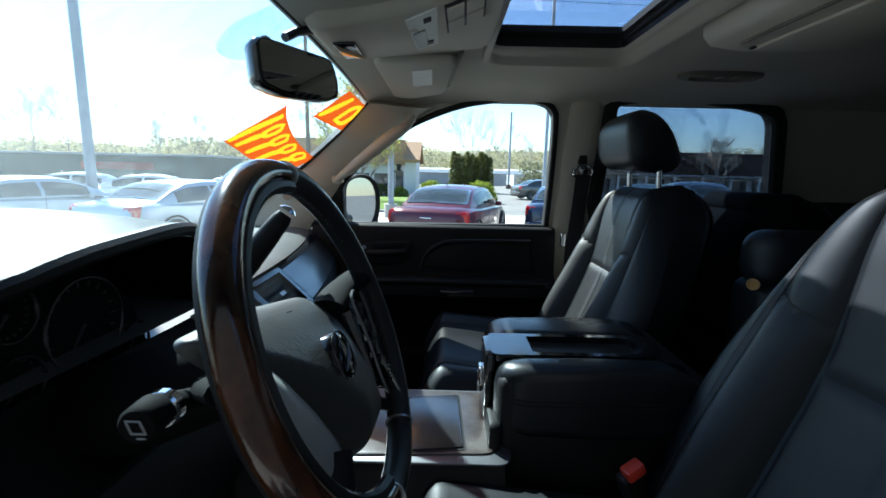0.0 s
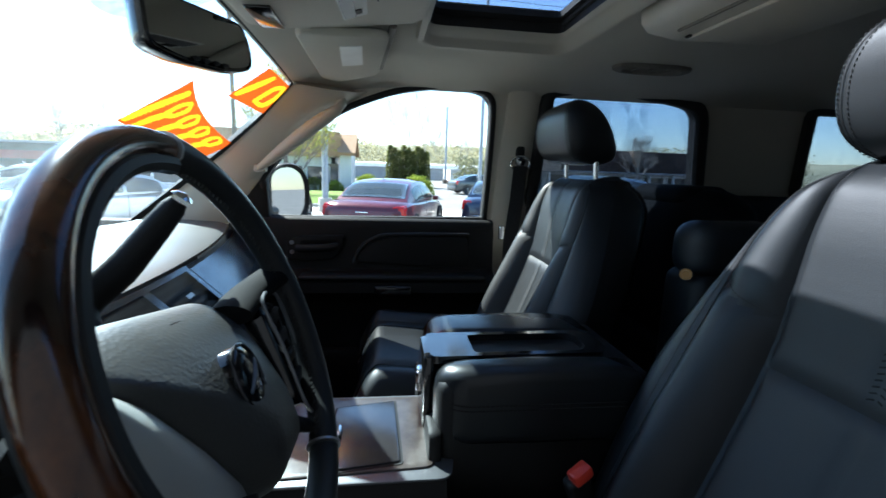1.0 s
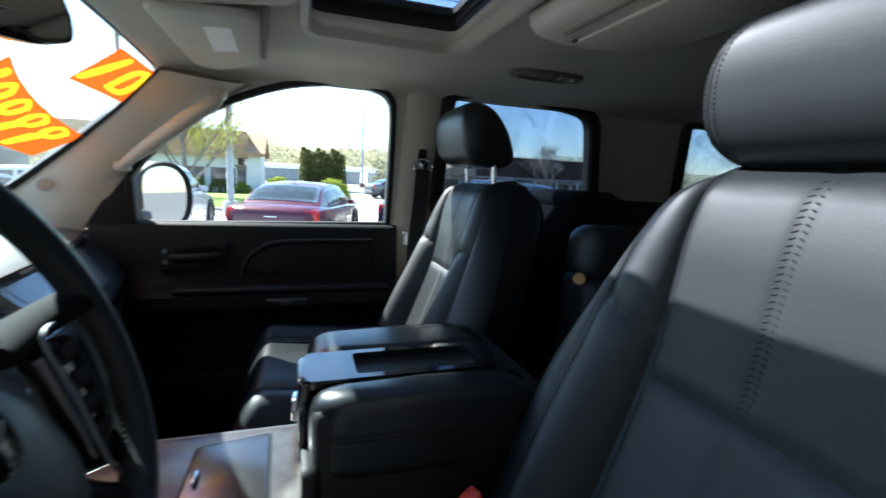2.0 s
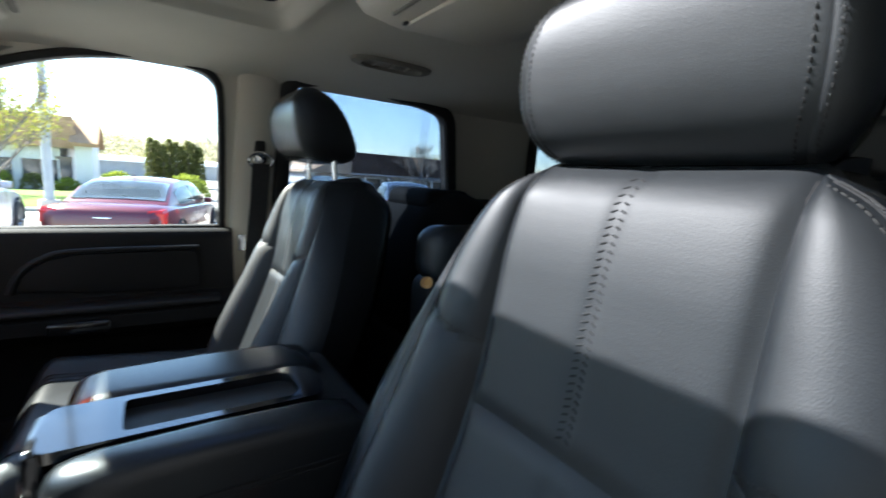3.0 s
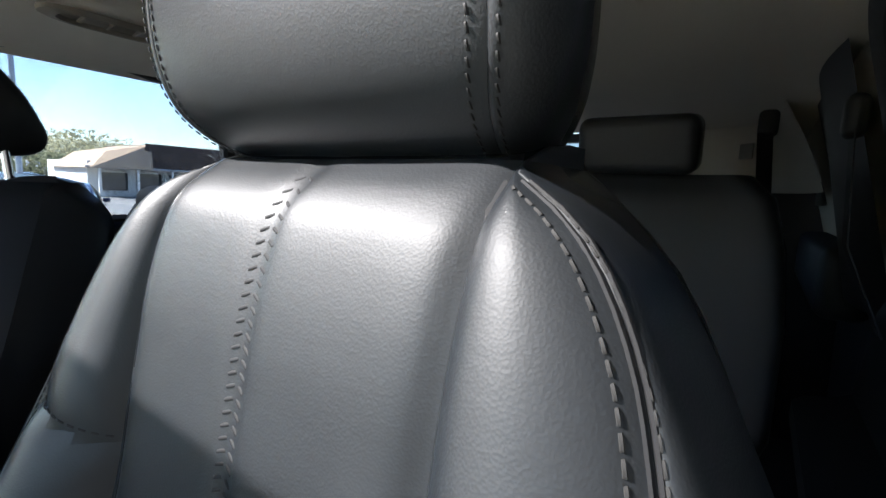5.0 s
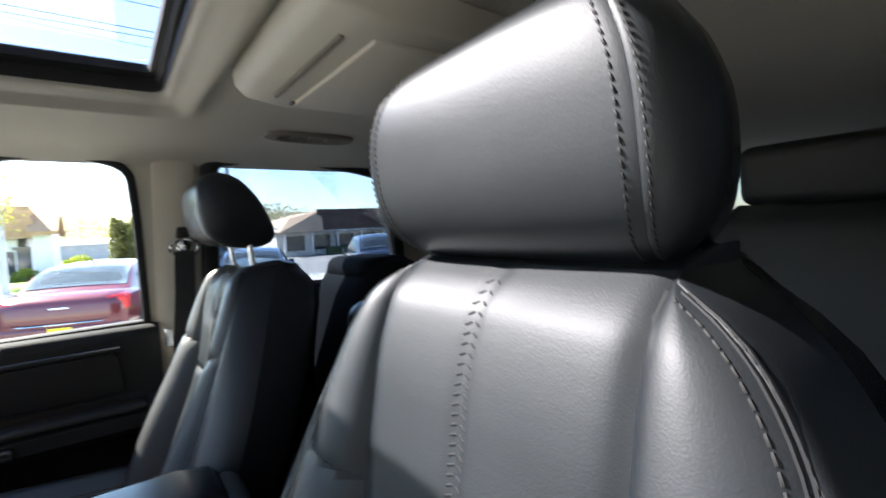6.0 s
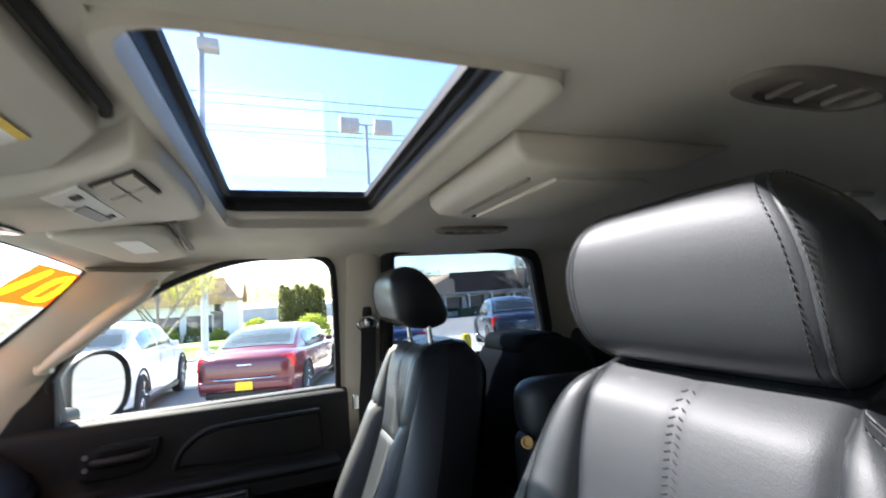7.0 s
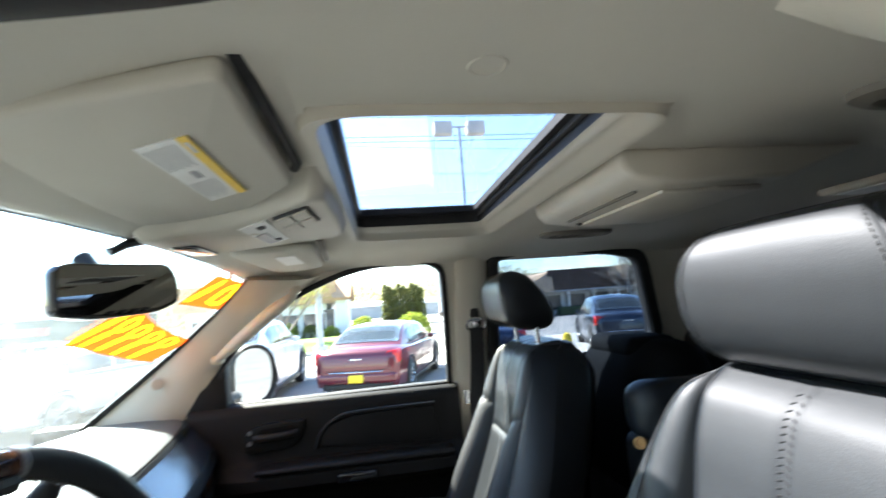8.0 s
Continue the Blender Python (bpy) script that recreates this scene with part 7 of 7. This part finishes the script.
# long brown roofed building seen through the rear window
bb = thing("shop_building", (18.0, 38.0, 0.0), "low pale building with a dark brown shake mansard roof", "building")
part("wall", rbox((21.5, 43.0, 1.25), (20.0, 9.0, 2.5), 0.02), WHITEWALL, bb, "pale walls")
rb = part("roof", loft([[(14.9, 37.2, 2.12), (33.0, 37.2, 2.12), (33.0, 48.0, 2.12), (14.9, 48.0, 2.12)], [(15.5, 38.1, 3.95), (32.4, 38.1, 3.95), (32.4, 47.2, 3.95), (15.5, 47.2, 3.95)]]), DARKROOF, bb, "dark brown shake roof", smooth=0)
part("tan_roof", loft([[(11.2, 36.9, 1.98), (15.0, 36.9, 2.05), (15.0, 46.0, 2.05), (11.2, 46.0, 1.98)], [(12.6, 38.3, 3.20), (15.4, 38.1, 3.90), (15.4, 45.0, 3.90), (12.6, 45.0, 3.20)]]), TAN, bb, "tan end of the roof", smooth=0)
part("gable_wedge", prism([(21.50, 4.0), (22.40, 4.0), (21.95, 2.25)], "y", 37.3, 38.3), TAN, bb, "tan roof wedge", smooth=0)
part("fascia", rbox((22.0, 37.18, 2.06), (22.0, 0.14, 0.14), 0.02), GREYWALL, bb)
for k in range(8):
    wv = part("window", rbox((13.0 + 2.3 * k, 38.42, 1.1), (1.7, 0.2, 1.3), 0.02), DARKGLASS, bb, "dark shop window", smooth=0)
    part("frame", rbox((13.0 + 2.3 * k, 38.36, 1.78), (1.85, 0.2, 0.10), 0.01), WHITEWALL, wv, smooth=0)
for k in range(9):
    part("post", rbox((11.85 + 2.3 * k, 37.3, 1.0), (0.16, 0.16, 2.05), 0.01), WHITEWALL, bb, smooth=0)
part("hedge_box", rbox((17.6, 36.6, 0.35), (5.0, 0.8, 0.7), 0.1), material("dark hedge", (0.03, 0.045, 0.02), 0.95, colour2=(0.05, 0.07, 0.03), scale=8, bump=0.8, bump_scale=30), bb)

# far warehouse
wh = thing("warehouse", (4.0, 76.0, 0.0), "long low pale grey warehouse", "building")
part("wall", rbox((2.0, 82.0, 1.05), (30.0, 12.0, 2.1), 0.02), GREYWALL, wh, "grey walls", smooth=0)
part("roof", loft([[(-13.4, 75.6, 2.0), (17.4, 75.6, 2.0), (17.4, 88.4, 2.0), (-13.4, 88.4, 2.0)], [(-13.4, 76.2, 2.55), (17.4, 76.2, 2.55), (17.4, 87.8, 2.9), (-13.4, 87.8, 2.9)]]), PALESTONE, wh, "pale metal roof", smooth=0)
part("annex", rbox((13.5, 70.0, 0.95), (7.5, 8.0, 1.9), 0.02), PALESTONE, wh, "white annexe", smooth=0)
part("roller_door", rbox((12.2, 65.96, 0.7), (2.4, 0.10, 1.3), 0.01), GREYWALL, wh, "grey roller door", smooth=0)
# dark low shed beyond the windscreen
sh = thing("dark_shed", (-46.0, 58.0, 0.0), "long low dark building with a red band", "building")
part("wall", rbox((-46.0, 60.0, 1.6), (34.0, 8.0, 3.2), 0.02), material("dark green wall", (0.05, 0.075, 0.065), 0.8, colour2=(0.04, 0.06, 0.05), scale=0.6), sh, smooth=0)
part("roof", rbox((-46.0, 60.0, 3.3), (34.6, 8.6, 0.25), 0.03), GREYWALL, sh, smooth=0)
part("red_band", rbox((-41.0, 55.93, 1.9), (9.0, 0.12, 0.9), 0.02), material("faded red panel", (0.30, 0.07, 0.06), 0.8, colour2=(0.24, 0.06, 0.05), scale=1), sh, smooth=0)

# ---- plants ----
def leaf_mat(name, a, b, rough=0.7, through_share=0.5):
    """Leaves: a grained surface that lets part of the light through."""
    m = material(name, a, rough, spec=0.2, colour2=b, scale=1.2, grain=0.35, grain_scale=3)
    n, l = m.node_tree.nodes, m.node_tree.links
    base = n["Principled BSDF"]
    tl, mx = n.new("ShaderNodeBsdfTranslucent"), n.new("ShaderNodeMixShader")
    l.new(base.inputs["Base Color"].links[0].from_socket, tl.inputs["Color"])
    mx.inputs[0].default_value = through_share
    l.new(base.outputs[0], mx.inputs[1])
    l.new(tl.outputs[0], mx.inputs[2])
    l.new(mx.outputs[0], n["Material Output"].inputs[0])
    return m


BARK = material("grey bark", (0.17, 0.145, 0.12), 0.9, colour2=(0.11, 0.095, 0.08), scale=6, stretch=(1, 1, 0.2))
TWIG = material("pale twigs", (0.34, 0.31, 0.265), 0.9, colour2=(0.28, 0.25, 0.215), scale=2)
LEAFY = leaf_mat("yellow green young leaves", (0.34, 0.33, 0.06), (0.24, 0.26, 0.05))
CONIFER = leaf_mat("olive conifer green", (0.115, 0.125, 0.036), (0.15, 0.16, 0.05))
BUSH = leaf_mat("yellow green shrub", (0.22, 0.26, 0.035), (0.15, 0.20, 0.03))
# leaf colour made paler than the trees, to carry the distance haze
HAZEWOOD = leaf_mat("haze-pale spring woodland", (0.38, 0.35, 0.21), (0.27, 0.255, 0.155))
FARGREEN = leaf_mat("dark far conifers", (0.13, 0.14, 0.08), (0.18, 0.18, 0.11))


def limb(verts, faces, a, b, r0, r1, n=5):
    d = (b - a).normalized()
    s = d.cross(Vector((0.3, 0.2, 0.9))).normalized()
    u = d.cross(s)
    i0 = len(verts)
    for p, r in ((a, r0), (b, r1)):
        for k in range(n):
            t = 2 * math.pi * k / n
            verts.append(p + (s * math.cos(t) + u * math.sin(t)) * r)
    for k in range(n):
        faces.append((i0 + k, i0 + (k + 1) % n, i0 + n + (k + 1) % n, i0 + n + k))


def grow(rng, verts, faces, p, d, length, r, level, tips, spread=0.55):
    steps = 3
    for k in range(steps):
        q = p + d * (length / steps)
        limb(verts, faces, p, q, r * (1 - 0.18 * k), r * (1 - 0.18 * (k + 1)), 6 if level > 2 else 4)
        if level > 0 and k >= (1 if level > 2 else 0):
            for _ in range(2 if level > 1 else 2):
                e = (d + Vector((rng.uniform(-1, 1), rng.uniform(-1, 1), rng.uniform(-0.25, 0.8))) * spread).normalized()
                grow(rng, verts, faces, q, e, length * rng.uniform(0.5, 0.72), r * 0.5, level - 1, tips, spread * 1.05)
        p = q
        d = (d + Vector((rng.uniform(-1, 1), rng.uniform(-1, 1), rng.uniform(0, 0.5))) * 0.14).normalized()
    tips.append(p.copy())


def mesh_of(name, verts, faces, mat, parent, label=""):
    me = bpy.data.meshes.new(name)
    o = base_of(parent) if parent else Vector((0, 0, 0))
    me.from_pydata([tuple(v - o) for v in verts], [], faces)
    me.materials.append(mat)
    ob = new(name, me)
    ob.parent = parent
    if label:
        tagged(ob, label)
    return ob


def leaf_quads(rng, centres, size, verts, faces, count, jitter):
    for c in centres:
        for _ in range(count):
            p = c + Vector((rng.gauss(0, jitter), rng.gauss(0, jitter), rng.gauss(0, jitter)))
            a = Vector((rng.uniform(-1, 1), rng.uniform(-1, 1), rng.uniform(-1, 1))).normalized()
            b = a.cross(Vector((rng.uniform(-1, 1), rng.uniform(-1, 1), rng.uniform(-1, 1)))).normalized()
            s = size * rng.uniform(0.6, 1.3)
            i = len(verts)
            verts += [p - a * s, p + b * s * 0.6, p + a * s, p - b * s * 0.6]
            faces.append((i, i + 1, i + 2, i + 3))


def tree(seed, x, y, h, level, label, leaves=None, leaf=0.05, count=6, r=None, spread=0.55):
    rng = random.Random(seed)
    t = thing("tree", (x, y, 0.0), label, "tree", "bare trees" if leaves is None else "")
    verts, faces, tips = [], [], []
    base = Vector((x, y, 0.0))
    r = r or h * 0.018
    limb(verts, faces, base, base + Vector((0, 0, h * 0.28)), r * 1.25, r, 8)
    mesh_of("trunk", verts, faces, BARK, t, "grey bark trunk")
    verts, faces = [], []
    grow(rng, verts, faces, base + Vector((0, 0, h * 0.26)), Vector((0, 0, 1)), h * 0.42, r * 0.9, level, tips, spread)
    for k in range(3):
        e = Vector((rng.uniform(-1, 1), rng.uniform(-1, 1), 1.1)).normalized()
        grow(rng, verts, faces, base + Vector((0, 0, h * (0.22 + 0.05 * k))), e, h * 0.34, r * 0.6, level - 1, tips, spread)
    mesh_of("crown", verts, faces, TWIG if leaves is None else BARK, t, "bare spreading crown of twigs" if leaves is None else "thin branches")
    if leaves:
        v2, f2 = [], []
        leaf_quads(rng, tips, leaf, v2, f2, count, h * 0.035)
        tagged(mesh_of("leaves", v2, f2, leaves, t, "sparse young leaves"), kind="stuff")
    return t


tree(3, -3.15, 16.4, 4.3, 4, "young street tree with sparse yellow green leaves", LEAFY, 0.045, 3, 0.07)
tree(5, -5.6, 27.5, 4.6, 4, "young street tree with sparse yellow green leaves", LEAFY, 0.05, 4, 0.08)
tree(21, 21.5, 36.0, 4.4, 5, "bare spreading ornamental tree beside the shop building", None, r=0.10, spread=0.85)
for k, (x, y, h) in enumerate(((3.0, 108, 17), (6.0, 112, 18.5), (9.5, 110, 13), (-14, 115, 12), (-20, 112, 13), (14.5, 112, 12), (19.5, 118, 11), (-30, 90, 12), (-41, 75, 10.5), (-46, 72, 9.8), (-52, 70, 11), (-57, 68, 12.5), (-60.5, 66, 12), (-36, 80, 10), (-64, 70, 12))):
    tree(40 + k, x, y, h * 0.95, 5, "bare tall tree on the skyline", None, r=0.075, spread=0.62)


def column_bush(seed, x, y, h, w, mat, name, label, cat, group, n=1500, leaf=0.09, shape="cone"):
    rng = random.Random(seed)
    t = thing(name, (x, y, 0.0), label, cat, group)
    verts, faces = [], []
    limb(verts, faces, Vector((x, y, 0)), Vector((x, y, h * 0.8)), w * 0.12, w * 0.04, 6)
    mesh_of("trunk", verts, faces, BARK, t)
    verts, faces = [], []
    cs = []
    for _ in range(n):
        a = rng.uniform(0, 2 * math.pi)
        if shape == "cone":
            q = rng.random() ** 1.15
            rad = w * 0.5 * (1 - q) ** 0.30 * rng.uniform(0.72, 1.05) * (0.85 + 0.15 * math.sin(3 * a + seed))
            cs.append(Vector((x + rad * math.cos(a), y + rad * math.sin(a), 0.05 + h * q)))
        else:
            e = math.asin(rng.uniform(0, 1))
            rad = rng.uniform(0.80, 1.03)
            cs.append(Vector((x + w * 0.5 * rad * math.cos(a) * math.cos(e), y + w * 0.5 * rad * math.sin(a) * math.cos(e), 0.05 + h * rad * math.sin(e))))
    leaf_quads(rng, cs, leaf, verts, faces, 1, 0.03)
    tagged(mesh_of("leaves", verts, faces, mat, t), kind="stuff")
    return t


for k in range(9):
    column_bush(60 + k, 0.7 + 0.45 * k, 45.0 + 0.3 * (k % 2), 3.7 + 0.30 * math.sin(2.1 * k + 1), 1.05, CONIFER, "conifer", "tall narrow olive green conifer in a hedge row", "conifer", "conifer hedge", 1500, 0.10)
column_bush(80, -0.9, 28.6, 1.32, 1.9, BUSH, "shrub", "round clipped yellow green shrub", "shrub", "clipped shrubs", 1800, 0.07, "ball")
column_bush(81, 2.2, 28.6, 1.34, 2.3, BUSH, "shrub", "round clipped yellow green shrub", "shrub", "clipped shrubs", 2000, 0.07, "ball")
for k in range(7):
    column_bush(90 + k, -3.2 - 1.35 * k, 31.6 + 0.3 * (k % 2), 0.75 + 0.2 * (k % 3), 1.3, CONIFER if k % 2 else BUSH, "shrub", "low rounded shrub before the restaurant", "shrub", "low shrubs", 700, 0.07, "ball")


def woodland(name, seed, x0, x1, y0, y1, h0, h1, n, size, mat, label):
    rng = random.Random(seed)
    verts, faces, cs = [], [], []
    for _ in range(n):
        x = rng.uniform(x0, x1)
        top = h0 + (h1 - h0) * (0.5 + 0.5 * math.sin(x * 0.19 + seed) * math.sin(x * 0.07 + 2 * seed)) * rng.uniform(0.75, 1.0)
        cs.append(Vector((x, rng.uniform(y0, y1), top * rng.random() ** 0.75)))
    leaf_quads(rng, cs, size, verts, faces, 1, 0.2)
    ob = mesh_of(name, verts, faces, mat, None)
    return tagged(ob, label, "woodland", "", "stuff")


# the haze over the hillside is put into its pale colour
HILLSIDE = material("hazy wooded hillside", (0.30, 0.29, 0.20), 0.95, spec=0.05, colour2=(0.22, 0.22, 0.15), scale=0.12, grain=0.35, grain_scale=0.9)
def hill(u, v):
    x, y = -320 + 640 * u, 152 + 90 * v
    crest = 8.2 + 1.4 * math.sin(0.021 * x + 0.6) + 0.9 * noise.noise(Vector((x * 0.05, y * 0.05, 0.0))) + 0.5 * noise.noise(Vector((x * 0.23, y * 0.2, 3.0)))
    return Vector((x, y, -0.2 + crest * min(1.0, 3.2 * v) + 5.0 * v))


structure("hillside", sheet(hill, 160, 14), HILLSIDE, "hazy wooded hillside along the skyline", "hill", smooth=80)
woodland("far_woodland", 4, -130, 130, 122, 150, 7.0, 11.5, 42000, 0.36, HAZEWOOD, "hazy haze-pale spring woodland along the skyline")
woodland("far_woodland", 7, -120, -24, 76, 100, 4.0, 7.5, 20000, 0.36, HAZEWOOD, "hazy haze-pale spring woodland beyond the lot")
woodland("far_conifers", 9, 10, 60, 56, 66, 2.8, 4.2, 12000, 0.22, FARGREEN, "dark conifers behind the shop building")
hy_ = thing("hydrant", (5.75, 13.1, 0.0), "small yellow bollard on the lot", "bollard")
part("post", lathe([(0.14, 0.0), (0.14, 0.55), (0.11, 0.66), (0.0, 0.70)], 16, Matrix.Translation((5.75, 13.1, 0))), PLATE, hy_)

# buildings and plants stand at the level of the asphalt too
for ob in list(scene.collection.objects):
    if ob not in built and ob.parent is None:
        ob.location.z += GROUND

# ---- unseen dark wall, added to block skylight at the open door ----
BLOCKWALL = material("dark skylight-blocking wall", (0.045, 0.045, 0.048), 0.85, colour2=(0.035, 0.035, 0.037), scale=1.2, grain=0.1, grain_scale=40, bump=0.3, bump_scale=30)
structure("yard_wall", rbox((0.6, -1.75, 1.97), (10.0, 0.25, 4.48), 0.02), BLOCKWALL, "unseen dark wall added to keep skylight out of the open doorway", "wall")

# shakes of the two mansard roofs
shingles(rf, -14.0, -3.0, 33.6, 2.5, 4.2, 0.294, SHAKE, 7, 30)
shingles(rb, 14.9, 33.0, 37.2, 2.12, 3.95, 0.492, DARKROOF, 6, 42)
